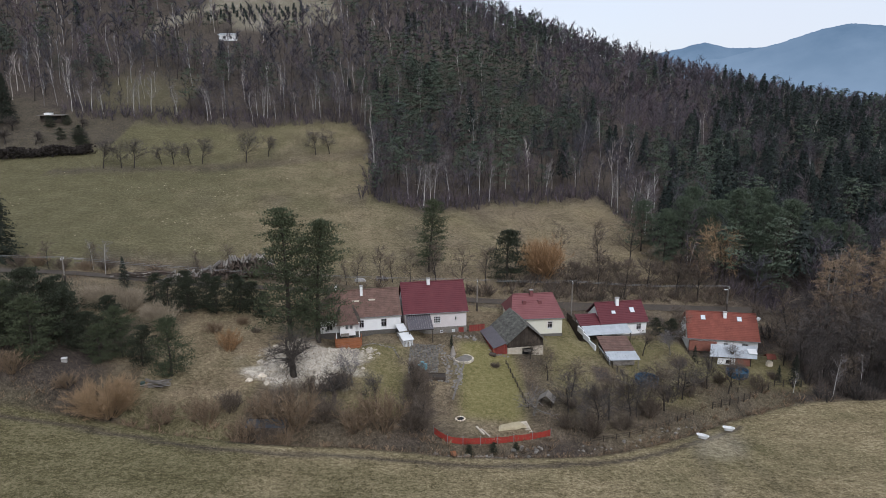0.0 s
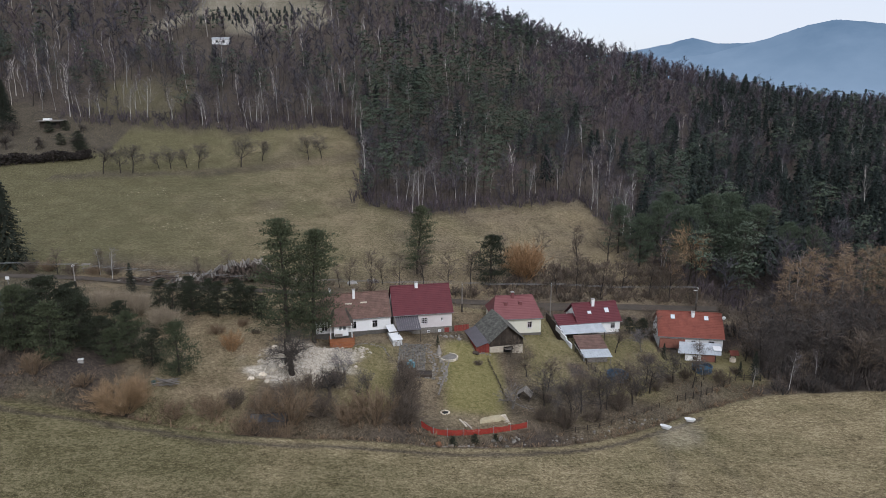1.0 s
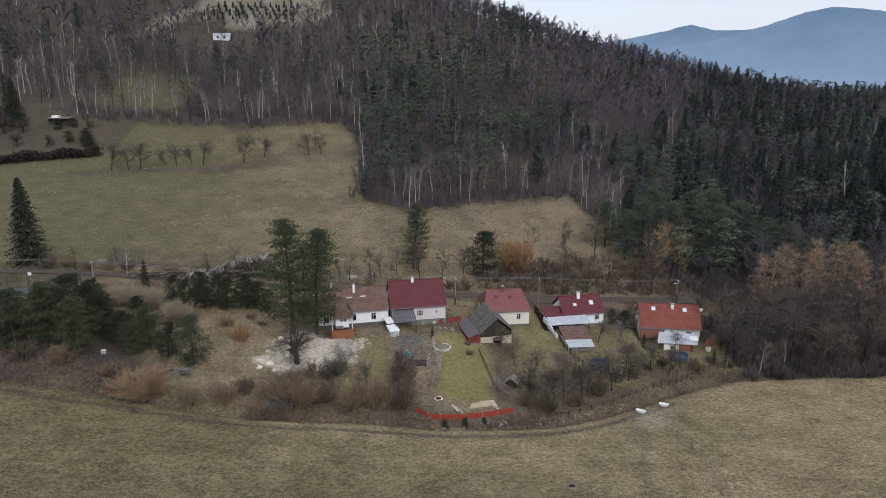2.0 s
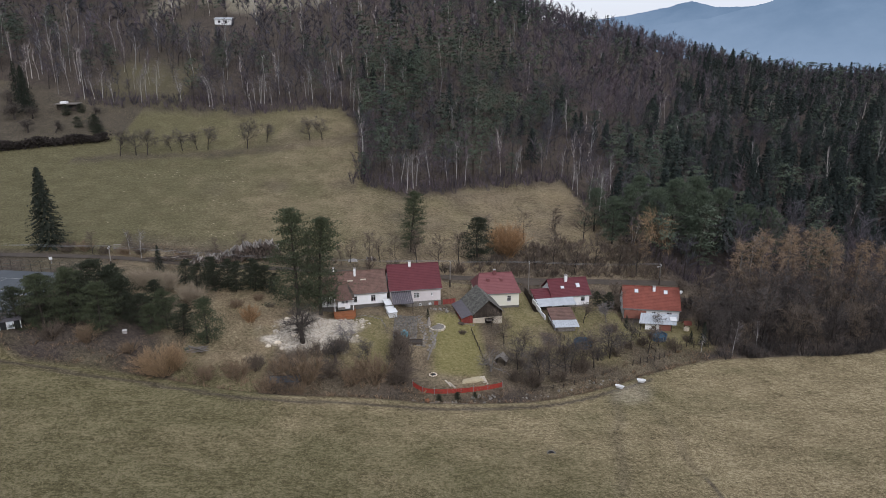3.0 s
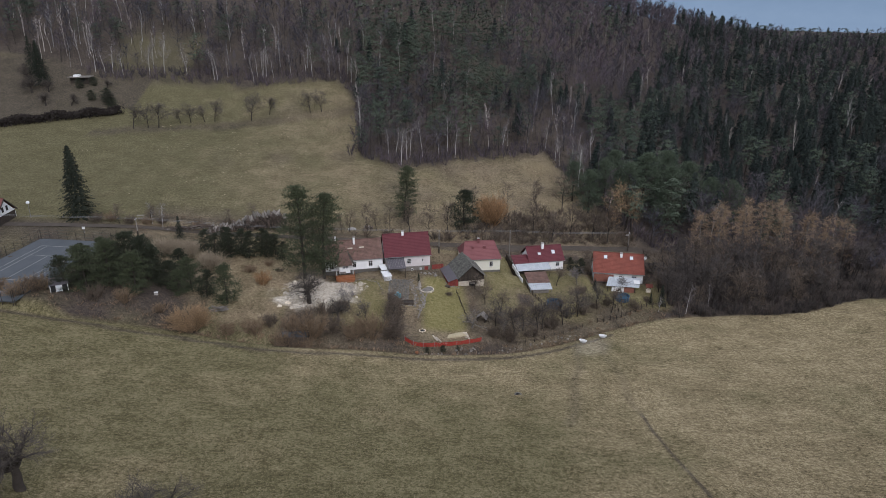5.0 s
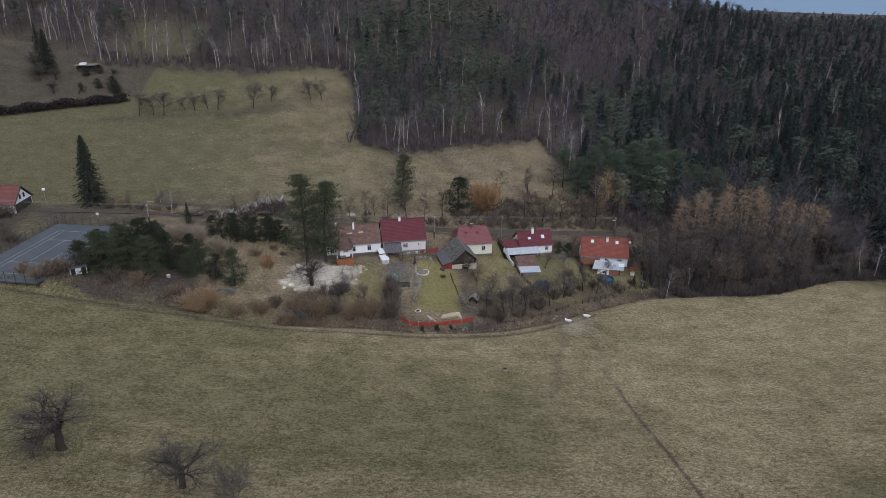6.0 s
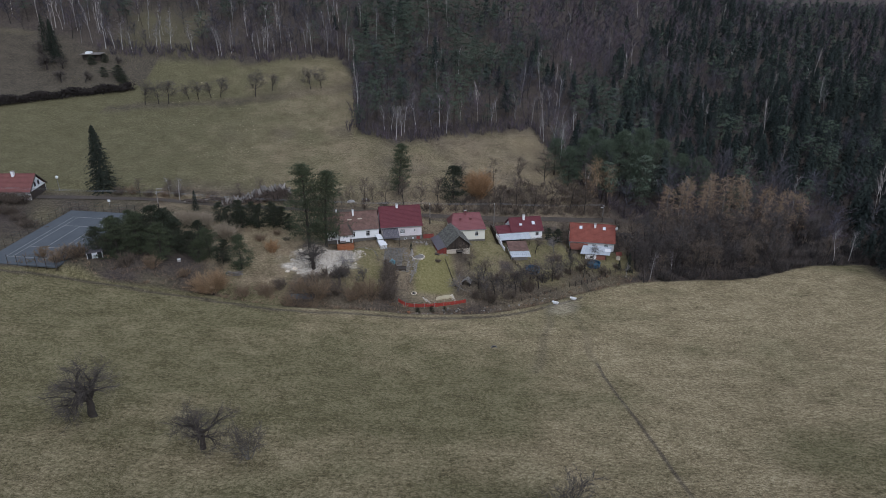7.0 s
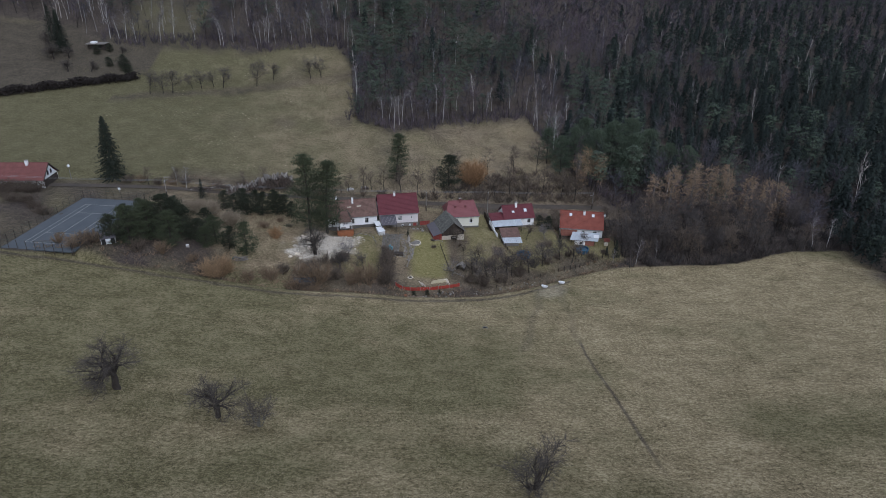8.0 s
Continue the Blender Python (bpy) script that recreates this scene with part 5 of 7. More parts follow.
for k in range(14):
    plant("shrub", "dark leafless bush between the lane house and the court", "shrub", bush(k % 5, "twig"), -111 + 1.5 * k + rnd.random(), 108.5 - 1.0 * k + 3 * rnd.random(), 1.0 + 0.5 * rnd.random(), k * 50, "dark bushes beside the court", ("shrub_base", "shrub_crown"))
for k in range(9):
    plant("shrub", "leafless bush along the front of the lane house", "shrub", bush(k % 5, "twig"), -113.5 + 1.7 * k + 0.6 * rnd.random(), 110.2 + 0.6 * rnd.random(), 1.5 + 0.6 * rnd.random(), k * 50, "bushes before the lane house", ("shrub_base", "shrub_crown"))
# the alder and larch strip down the valley
for k, (x, y, s) in enumerate(((76, 126, 1.0), (82, 128, 1.05), (88, 127, 1.12), (94, 129, 1.15), (99, 128, 1.1), (105, 127, 1.12), (111, 127, 1.05), (91, 133, 1.1), (102, 134, 1.1), (117, 128, 0.95), (84, 134, 1.0))):
    plant("larch_tree", "leafless tan larch above the meadow's edge", "tree", larch(k % 3), x, y, s * 1.12, k * 73, "larches down the valley")
for k, (x, y, s) in enumerate(((120.6, 112.5, .85), (126, 114, .7), (65.2, 102.5, .6), (58.8, 103.0, .35), (72, 106, .5), (-65.5, 120.5, .45))):
    plant("birch_tree", "white-stemmed leafless birch at the meadow's edge", "tree", birch(k % 3), x, y, s, k * 37, "birches at the meadow edge")
for k in range(80):
    x = 62 + 58 * rnd.random()
    y = edge_y(x) + 2.0 + rnd.random() * 24
    plant("bare_tree", "leafless alder in the damp strip down the valley", "tree", alder(k % 4, "dull_twig" if k % 3 else "twig"), x, y, 0.65 + 0.6 * rnd.random(), k * 29, "alders down the valley")
# birches along the front of the hillside wood
k = 0
while k < 42:
    x = -125 + 185 * rnd.random()
    y = forest_front(x) + 1 + rnd.random() * 9
    if -26 < x < -17:
        y = 180 + 50 * rnd.random()
        x = -22 + 5 * rnd.random()
    plant("birch_tree", "white-stemmed leafless birch at the front of the wood", "tree", birch(k % 3), x, y, 0.6 + 0.5 * rnd.random(), k * 43, "birches at the wood front")
    k += 1
# the big pines at the front of the dark wood
for k, (x, y, s) in enumerate(((52, 152, .9), (57, 155, 1.05), (63.5, 152, 1.12), (69.5, 156, 1.25), (75.5, 151, 1.15), (82, 154, 1.22), (88, 150, 1.05), (95, 152, 1.0), (48.5, 159, .85), (72, 146, .8), (61, 161, 1.1), (78, 162, 1.2))):
    plant("pine_tree", "large green pine at the front of the dark wood", "tree", front_pine(k % 3), x, y, s, k * 57, "large pines at the wood front")
# conifers in the gardens
for x, y, s, d in ((45.3, 112.0, .2, "dark conical conifer beside the orange-roofed cottage"), (60.0, 105.4, .33, "dark narrow conifer by the lower fence"), (57.6, 106.0, .18, "low dark conifer by the lower fence"), (1.4, 103.7, .14, "blue-green garden conifer below the stone basement")):
    plant("conifer", d, "shrub", spruce(2), x, y, s, 0, tall=0.95)
for x, y, s in ((3.4, 77.2, .1), (6.6, 77.8, .11), (9.6, 78.6, .08)):
    plant("conifer", "small dark conifer below the red net fence", "shrub", young_pine(0), x, y, s * 2.2, 0, "small conifers at the stream")


# ---- undergrowth ----
LANE = ((-260, 108), (-150, 112), (-111, 115), (-80, 116), (-48, 118.5), (-30, 121), (-12, 123.5), (5, 125), (25, 127.5), (45, 130.5), (62, 132.5), (90, 136))

def undergrowth():
    rng = np.random.default_rng(9)
    spots = []
    for x in np.arange(-130, 130, 1.6):
        f = forest_front(x)
        for j in range(3):
            px, py = x + rng.random() * 1.6, f - 1.5 + rng.random() * 9
            if not (x > 58 and py < edge_y(x) + 1):
                spots.append((px, py))
    for y in np.arange(180, 230, 1.5):
        spots += [(-23 + 4 * rng.random(), y), (-20 + 3 * rng.random(), y)]
    vs = [((0, a), (0, b)) for a, b in (shrub(400 + k, 1.7, 4.0, 6, 3, 4, 0.11, 2) for k in range(4))]
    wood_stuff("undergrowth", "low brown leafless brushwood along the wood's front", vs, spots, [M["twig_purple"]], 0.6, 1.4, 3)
    spots = []
    for x in np.arange(-85, 62, 0.75):
        for j in range(2):
            spots.append((x + rng.random(), edge_y(x) + 1.0 + rng.random() ** 1.3 * 5.5))
    vs = [((0, a), (0, b)) for a, b in (shrub(430 + k, 0.8, 0.9, 7, 2, 4, 0.05, 2) for k in range(4))]
    wood_stuff("bank_brush", "dry stalks and brambles along the stream bank", vs, spots, [M["twig_tan"]], 0.5, 1.3, 3)
    spots = []
    while len(spots) < 520:
        x, y = -75 + 137 * rng.random(), 121 + 30 * rng.random() ** 1.6
        lane = float(np.interp(x, [p[0] for p in LANE], [p[1] for p in LANE]))
        if y > lane + 2.2 and y < lane + 5 + 16 * smooth(0, 40, x) and rng.random() < 0.15 + 0.85 * smooth(-10, 25, x):
            spots.append((x, y))
    vs = [((0, a), (0, b)) for a, b in (shrub(480 + k, 1.4, 2.1, 8, 3, 5, 0.06, 2) for k in range(4))]
    wood_stuff("lane_brush", "brown leafless brush on the bank behind the lane", vs, spots, [M["twig"]], 0.5, 1.4, 3)
    spots = [(62 + 75 * rng.random(), 0) for _ in range(520)]
    spots = [(x, edge_y(x) + 0.6 + 25 * rng.random() ** 1.5) for x, _ in spots]
    vs = [((0, a), (0, b)) for a, b in (shrub(460 + k, 1.4, 2.8, 8, 3, 5, 0.085, 2) for k in range(4))]
    wood_stuff("undergrowth", "grey-brown leafless scrub down the valley", vs, spots, [M["dull_twig"]], 0.6, 1.4, 3)


undergrowth()


# ---- lane, poles and cables ----
def ribbon(bm, line, width, lift=0.05, step=2.0):
    pts = []
    for (x0, y0), (x1, y1) in zip(line, line[1:]):
        n = max(1, int(math.hypot(x1 - x0, y1 - y0) / step))
        pts += [(x0 + (x1 - x0) * i / n, y0 + (y1 - y0) * i / n) for i in range(n)]
    pts.append(line[-1])
    rows = []
    for i, (x, y) in enumerate(pts):
        a, b = pts[max(0, i - 1)], pts[min(len(pts) - 1, i + 1)]
        d = Vector((b[0] - a[0], b[1] - a[1])).normalized()
        rows.append([bm.verts.new((x - d.y * o, y + d.x * o, ground(x - d.y * o, y + d.x * o) + lift)) for o in (-width / 2, 0, width / 2)])
    for r, s in zip(rows, rows[1:]):
        for k in (0, 1):
            bm.faces.new((r[k], r[k + 1], s[k + 1], s[k]))


bm = bmesh.new()
ribbon(bm, LANE, 2.3, 0.14)
tagged(part("road", bm, "asphalt", None), "narrow grey asphalt lane behind the houses", "road", kind="structure")


def utility_pole(x, y, top, label, brace=False):
    z = ground(x, y)
    p = thing("utility_pole", pose(x, y, z - 0.1), label, "pole", "poles along the lane")
    h = top - z
    bm = bmesh.new()
    post(bm, 0, 0, 0, h, 0.13, 8, 0.09)
    part("pole", bm, "grey_wood", p)
    bm = bmesh.new()
    post(bm, 0, 0, -0.02, 1.9, 0.19, 8, 0.17)
    part("footing", bm, "dark_wood", p, "dark tarred footing")
    part("crossarm", boxes((-0.07, -0.5, h - 0.35, 0.07, 0.5, h - 0.23)), "steel", p)
    for s in (-0.4, 0.0, 0.4):
        bm = bmesh.new()
        post(bm, 0, s, h - 0.23, h - 0.02 if s else h + 0.1, 0.04, 6)
        part("insulator", bm, "white_paint", p)
    if brace:
        part("brace", boxes((-0.1, 0.15, 0, 0.1, 0.35, h - 0.2)), "grey_wood", p)
        part("lamp_head", boxes((-0.9, -0.08, h - 0.75, -0.1, 0.08, h - 0.65)), "white_paint", p)
    return Vector((x, y, top))


tops = [Vector((-150, 104, 27)), utility_pole(-64.3, 109.0, 20.4, "leaning wooden utility pole beside the court"), utility_pole(6.4, 119.6, 13.3, "wooden utility pole behind the red-roofed house"),
    utility_pole(24.9, 122.9, 12.0, "pale utility pole beside the lane"), utility_pole(58.8, 131.4, 8.4, "braced utility pole with a lamp behind the cottage", True)]
for a, b in zip(tops, tops[1:]):
    for s in (-0.4, 0.4):
        cu = bpy.data.curves.new("overhead_cable", "CURVE")
        cu.dimensions, cu.bevel_depth, cu.bevel_resolution = "3D", 0.022, 1
        sp = cu.splines.new("POLY")
        sp.points.add(24)
        sag = 0.012 * (b - a).length
        for i in range(25):
            u = i / 24
            q = a + (b - a) * u
            sp.points[i].co = (q.x, q.y + s, q.z - 4 * sag * u * (1 - u), 1)
        cu.materials.append(M["wire"])
        tagged(new("overhead_cable", cu), "thin grey electric cable strung between the poles", "cable", "cables along the lane")

# street lamp with a globe
z = ground(-95.2, 120.4)
lamp = thing("street_lamp", pose(-95.2, 120.4, z), "grey street lamp with a round white globe", "lamp")
bm = bmesh.new()
post(bm, 0, 0, -0.1, 3.6, 0.07, 8, 0.05)
part("pole", bm, "steel", lamp)
bm = bmesh.new()
bmesh.ops.create_uvsphere(bm, u_segments=12, v_segments=8, radius=0.42, matrix=pose(0, 0, 3.95))
part("globe", bm, "white_paint", lamp)
z = ground(-78, 111.5)
sign = thing("road_sign", pose(-78, 111.5, z), "small white sign plate on a post", "sign")
part("post", boxes((-0.04, -0.04, -0.1, 0.04, 0.04, 1.5)), "steel", sign)
part("plate", boxes((-0.35, -0.08, 1.0, 0.35, -0.045, 1.6)), "white_paint", sign)


# ---- things beside the long white cottage ----
W = white_house
bm = bmesh.new()
# porch built on to the front, with its own little roof
wall_face(bm, 3.55, 6.1, -0.1, 2.35, -1.5, 0.2, [(4.4, 5.0, 1.0, 1.9), (5.1, 5.7, 1.0, 1.9)])
box(bm, 3.55, -1.3, -0.1, 3.75, 0, 2.35)
box(bm, 5.9, -1.3, -0.1, 6.1, 0, 2.35)
part("porch", bm, "white_plaster", W)
for hole in ((4.4, 5.0, 1.0, 1.9), (5.1, 5.7, 1.0, 1.9)):
    window(W, hole, -1.5, (0, 1), sill=False)
for i in range(7):
    u0, u1 = i / 7, (i + 1) / 7
    edge = lambda u, sx: (4.82 + sx * (1.85 - 0.95 * u), -2.15 + 3.55 * u, 2.08 + 2.15 * u)
    bm = bmesh.new()
    slab(bm, [edge(u0, -1), edge(u0, 1), edge(u1, 1), edge(u1, -1)], 0.09)
    part("porch_roof_course", bm, "old_tiles", W)
    # the side slopes take a darker material than the front courses
    for sx in (-1, 1):
        bm = bmesh.new()
        foot = lambda u: (4.82 + sx * (1.87 + 0.45 * (1 - u)), -2.15 + 3.55 * u + 0.6, 1.95 + 2.0 * u)
        q = [edge(u0, sx), foot(u0), foot(u1), edge(u1, sx)]
        slab(bm, q if sx > 0 else q[::-1], 0.07)
        part("porch_side_course", bm, "dark_wood", W)
for px in (2.9, 6.7):
    part("porch_post", boxes((px - 0.08, -2.0, -0.35, px + 0.08, -1.84, 2.3)), "white_paint", W)
for u, v in ((6.55, 3.1), (9.3, 3.2)):
    ang = math.atan2(3.55, 4.4)
    m = pose(u, -0.4 + v * math.cos(ang), 2.55 + v * math.sin(ang) + 0.07, math.degrees(ang), 0, 0)
    part("snow_board", boxes((-0.6, 0, 0, 0.6, 0.3, 0.05), m=m), "pale_stone", W, "pale board lying on the tiles")

deck = thing("wooden_steps", W.matrix_world @ pose(4.8, -2.1, -0.3), "orange-stained wooden deck and steps before the porch", "steps")
for i in range(4):
    w = 2.0
    part("step", boxes((-w - 0.12 * (3 - i) + 0.2, -1.7 - 0.38 * i, -1.2, w + 0.12 * (3 - i) - 0.2, -1.33 - 0.38 * i, -0.02 - 0.19 * i)), "orange_wood", deck)
for i in range(8):
    part("deck_board", boxes((-2.2, -1.32 + i * 0.165, -0.9, 2.2, -1.17 + i * 0.165, 0.0)), "orange_wood", deck)
for sx in (-2.2, 2.12):
    part("railing", boxes((sx, -1.35, 0.0, sx + 0.08, -0.1, 0.75)), "orange_wood", deck)
bench = thing("bench", W.matrix_world @ pose(4.3, -2.0, -0.35), "grey wooden bench on the porch deck", "bench")
part("seat", boxes((-0.7, -0.4, 0.42, 0.7, 0.0, 0.48)), "grey_wood", bench)
part("backrest", boxes((-0.7, 0.0, 0.5, 0.7, 0.05, 0.85)), "grey_wood", bench)
for sx in (-0.6, 0.55):
    part("leg", boxes((sx, -0.38, 0.0, sx + 0.06, -0.02, 0.42)), "grey_wood", bench)

# ---- canopy, white stair and terrace before the red-roofed house ----
R = red_house
canopy = thing("entrance_canopy", R.matrix_world, "dark grey sheet-roofed canopy on posts over the entrance", "canopy")
for i in range(11):
    bm = bmesh.new()
    x0 = 0.15 + i * 0.385
    slab(bm, [(x0 + 0.35, -4.2, 1.35), (x0 + 0.35, 0.35, 2.62), (x0, 0.35, 2.62), (x0, -4.2, 1.35)][::-1], 0.06)
    part("roof_sheet", bm, "dark_metal", canopy)
for px, py in ((0.3, -4.0), (4.2, -4.0)):
    part("post", boxes((px - 0.07, py - 0.07, -2.6, px + 0.07, py + 0.07, 1.3)), "dark_wood", canopy)
part("beam", boxes((0.15, -4.08, 1.13, 4.4, -3.94, 1.29)), "dark_wood", canopy)
for i, (xx, zz) in enumerate(((6.1, -1.05), (8.2, -1.0))):
    w = part("cellar_window", boxes((xx, -0.12, zz, xx + 0.55, -0.055, zz + 0.5)), "white_paint", R)
    part("pane", boxes((xx + 0.08, -0.135, zz + 0.08, xx + 0.47, -0.124, zz + 0.42)), "glass" if i else "black", w)
d = part("cellar_door", boxes((9.4, -0.13, -2.1, 10.3, -0.055, -0.25)), "red_wood", R, "red-brown cellar door")
part("handle", boxes((9.5, -0.17, -1.3, 9.56, -0.135, -1.1)), "steel", d)

stair = thing("garden_stair", pose(-6.9, 106.2, 6.7, 0, 0, -70), "roofed white stair landing with a slatted balustrade", "stair")
part("landing", boxes((0.2, -0.75, -1.2, 3.5, 0.75, 0.12)), "concrete", stair)
bm = bmesh.new()
slab(bm, [(0.9, -0.95, 1.62), (0.9, 0.95, 1.62), (3.75, 0.95, 1.32), (3.75, -0.95, 1.32)][::-1], 0.09)
part("landing_roof", bm, "white_paint", stair)
bm = bmesh.new()
slab(bm, [(-1.7, -0.75, 2.25), (-1.7, 0.75, 2.25), (0.75, 0.75, 1.85), (0.75, -0.75, 1.85)][::-1], 0.09)
part("upper_roof", bm, "white_paint", stair)
for px, py in ((3.45, -0.8), (3.45, 0.72), (1.0, -0.8), (1.0, 0.72)):
    part("post", boxes((px, py, -1.2, px + 0.09, py + 0.09, 1.34 if px > 2 else 1.55)), "white_paint", stair)
part("handrail", boxes((3.46, -0.7, 0.92, 3.54, 0.7, 1.0)), "white_paint", stair)
part("handrail", boxes((1.1, -0.79, 0.92, 3.44, -0.71, 1.0)), "white_paint", stair)
part("handrail", boxes((1.1, 0.73, 0.92, 3.44, 0.81, 1.0)), "white_paint", stair)
for i in range(6):
    part("baluster", boxes((3.47, -0.62 + i * 0.235, 0.0, 3.53, -0.5 + i * 0.235, 0.916)), "white_paint", stair)
for sy in (-0.78, 0.74):
    for i in range(9):
        part("baluster", boxes((1.2 + i * 0.245, sy, 0.0, 1.33 + i * 0.245, sy + 0.05, 0.916)), "white_paint", stair)
for i in range(5):
    part("step", boxes((-0.1 - 0.3 * i, -0.6, -1.0, 0.19 - 0.3 * i, 0.6, 0.3 + 0.17 * i)), "concrete", stair)
fence_r = thing("red_fence", pose(4.6, 110.4, 6.35, 0, 0, 15), "dark red board fence between the house and the barn", "fence")
for i in range(9):
    part("board", boxes((i * 0.32, 0, 0, i * 0.32 + 0.28, 0.04, 1.35)), "red_wood", fence_r)
for zz in (0.3, 1.05):
    part("rail", boxes((0, 0.045, zz, 2.85, 0.1, zz + 0.09)), "red_wood", fence_r)


# ---- barn with a lean-to ----
barn = thing("barn", pose(10.75, 103.75, 4.75, 0, 0, 13.0), "old barn with a mossy grey shingle roof and dark boarded gable", "barn")
bw, bd, be, br = 6.3, 8.2, 2.55, 2.75
bm = bmesh.new()
wall_face(bm, 0, bw, -0.6, 1.35, 0, 0.4, [(2.6, 4.3, -0.6, 1.1)])
part("stone_wall", bm, "pale_stone", barn, "pale rubble stone base wall")
part("side_wall", boxes((0, 0.4, -0.6, 0.4, bd, 2.4)), "dark_wood", barn)
part("side_wall", boxes((bw - 0.4, 0.4, -0.6, bw, bd, 2.4)), "dark_wood", barn)
part("back_wall", boxes((0.4, bd - 0.3, -0.6, bw - 0.4, bd, 2.4)), "dark_wood", barn)
n = 21
for i in range(n):
    x0, x1 = bw * i / n, bw * (i + 1) / n - 0.02
    xm = (x0 + x1) / 2
    top = be + br * (1 - abs(xm - bw / 2) / (bw / 2)) - 0.16
    part("board", boxes((x0, 0.05 + 0.02 * (i % 3), 1.354, x1, 0.11 + 0.02 * (i % 3), top)), "dark_wood", barn)
part("hatch", boxes((2.65, 0.2, -0.5, 4.25, 0.28, 1.05)), "black", barn)
part("door_leaf", boxes((2.7, -0.9, 0.85, 4.3, 0.0, 0.92)), "grey_wood", barn)
for sx, name in ((-1, "west_roof"), (1, "east_roof")):
    bm = bmesh.new()
    rng = random.Random(4)
    for i in range(16):
        u0, u1 = i / 16, (i + 1.25) / 16
        y = -0.7
        while y < bd + 0.4:
            w = 0.45 + 0.2 * rng.random()
            j = rng.random() * 0.03
            q = []
            for u, lift in ((u0, 0.05 + j), (u1, 0.0)):
                for yy in (y, min(y + w - 0.02, bd + 0.5)):
                    q.append((bw / 2 + sx * (bw / 2 + 0.45) * (1 - u), yy, be - 0.33 + (br + 0.35) * u + lift))
            slab(bm, [q[0], q[1], q[3], q[2]] if sx < 0 else [q[1], q[0], q[2], q[3]], 0.03)
            y += w
    tagged(part(name, bm, "grey_shingle", barn, "mossy grey shingles"), kind="stuff")
leanto = thing("lean_to", pose(10.75, 103.75, 4.75, 0, 0, 13.0), "red boarded lean-to with a dark grey sheet roof", "shed")
for i in range(16):
    bm = bmesh.new()
    y0 = -0.45 + i * 0.53
    slab(bm, [(-2.6, y0, 1.75), (-0.35, y0, 2.5), (-0.35, y0 + 0.5, 2.5), (-2.6, y0 + 0.5, 1.75)][::-1], 0.05)
    part("roof_sheet", bm, "dark_metal", leanto)
for i in range(8):
    part("board", boxes((-2.4 + i * 0.29, 0.0, -0.4, -2.14 + i * 0.29, 0.06, 1.72 + 0.08 * i)), "red_wood", leanto)
for i in range(20):
    part("side_board", boxes((-2.46, 0.1 + i * 0.38, -0.4, -2.41, 0.45 + i * 0.38, 1.75)), "red_wood", leanto)
part("downpipe", boxes((-2.56, -0.1, -0.4, -2.48, -0.02, 1.7)), "orange_wood", leanto)


# ---- small cottage: veranda, low wing, shed, dividing wall ----
C = small_house
ver = thing("veranda", C.matrix_world, "veranda with a pale galvanised sheet roof along the cottage", "veranda")
for i in range(17):
    bm = bmesh.new()
    x0 = -4.1 + i * 0.52
    slab(bm, [(x0, -3.2, 1.55), (x0 + 0.49, -3.2, 1.55), (x0 + 0.49, -0.38, 2.32), (x0, -0.38, 2.32)], 0.05)
    part("roof_sheet", bm, "pale_metal", ver)
for px in (-3.9, -1.2, 1.6, 4.4):
    part("post", boxes((px - 0.06, -3.1, -1.2, px + 0.06, -2.98, 1.5)), "dark_wood", ver)
part("back_panel", boxes((-3.9, -0.6, -1.0, -0.1, -0.45, 1.9)), "dark_wood", ver)
part("half_wall", boxes((-4.05, -3.12, -1.2, -3.95, 0.3, 1.5)), "white_plaster", ver)
wing = thing("low_wing", C.matrix_world, "low wing with a red tiled roof beside the cottage", "outbuilding")
part("wall", boxes((-3.9, 0.0, -1.0, -0.05, 2.8, 2.3)), "white_plaster", wing)
bm = bmesh.new()
tiled_slope(bm, -4.3, -0.02, -0.35, 2.36, 2.9, 3.5, 6)
part("roof", bm, "red_tiles", wing)
wallc = thing("dividing_wall", pose(23.9, 121.5, ground(24, 121), 0, 0, -78), "white rendered wall with a dark base along the plot", "wall")
for i in range(5):
    x0 = i * 2.6
    dz = -0.42 * i
    seg = part("wall_panel", boxes((x0, -0.1, dz + 0.75, x0 + 2.6, 0.1, dz + 1.75)), "dark_wood" if i < 2 else "white_plaster", wallc)
    part("wall_base", boxes((x0, -0.14, dz - 0.8, x0 + 2.6, 0.14, dz + 0.746)), "dark_wood", wallc)
shed = thing("shed", pose(27.9, 106.9, 2.3, 0, 0, 4), "garden shed with a worn red and pale sheet roof", "shed")
part("wall", boxes((0.1, 0.2, -0.6, 4.9, 4.6, 1.75)), "dark_wood", shed)
part("side_panel", boxes((-0.02, -2.3, -0.8, 0.08, 4.4, 1.3)), "white_plaster", shed)
bm = bmesh.new()
tiled_slope(bm, -0.2, 5.2, 0.1, 1.9, 5.0, 2.75, 9)
part("tiled_roof", bm, "old_tiles", shed)
for i in range(10):
    bm = bmesh.new()
    x0 = -0.15 + i * 0.535
    slab(bm, [(x0, -2.7, 1.45), (x0 + 0.5, -2.7, 1.45), (x0 + 0.5, 0.08, 1.9), (x0, 0.08, 1.9)], 0.04)
    part("roof_sheet", bm, "pale_metal", shed)
for px in (0.1, 2.5, 4.9):
    part("post", boxes((px - 0.05, -2.55, -0.9, px + 0.05, -2.45, 1.42)), "grey_wood", shed)
pile = thing("firewood_stack", pose(28.6, 104.4, ground(30, 104.6), 0, 0, 6), "stacked firewood under the shed roof", "firewood")
bm = bmesh.new()
post(bm, 0, 0, -0.25, 0.25, 0.1, 7)
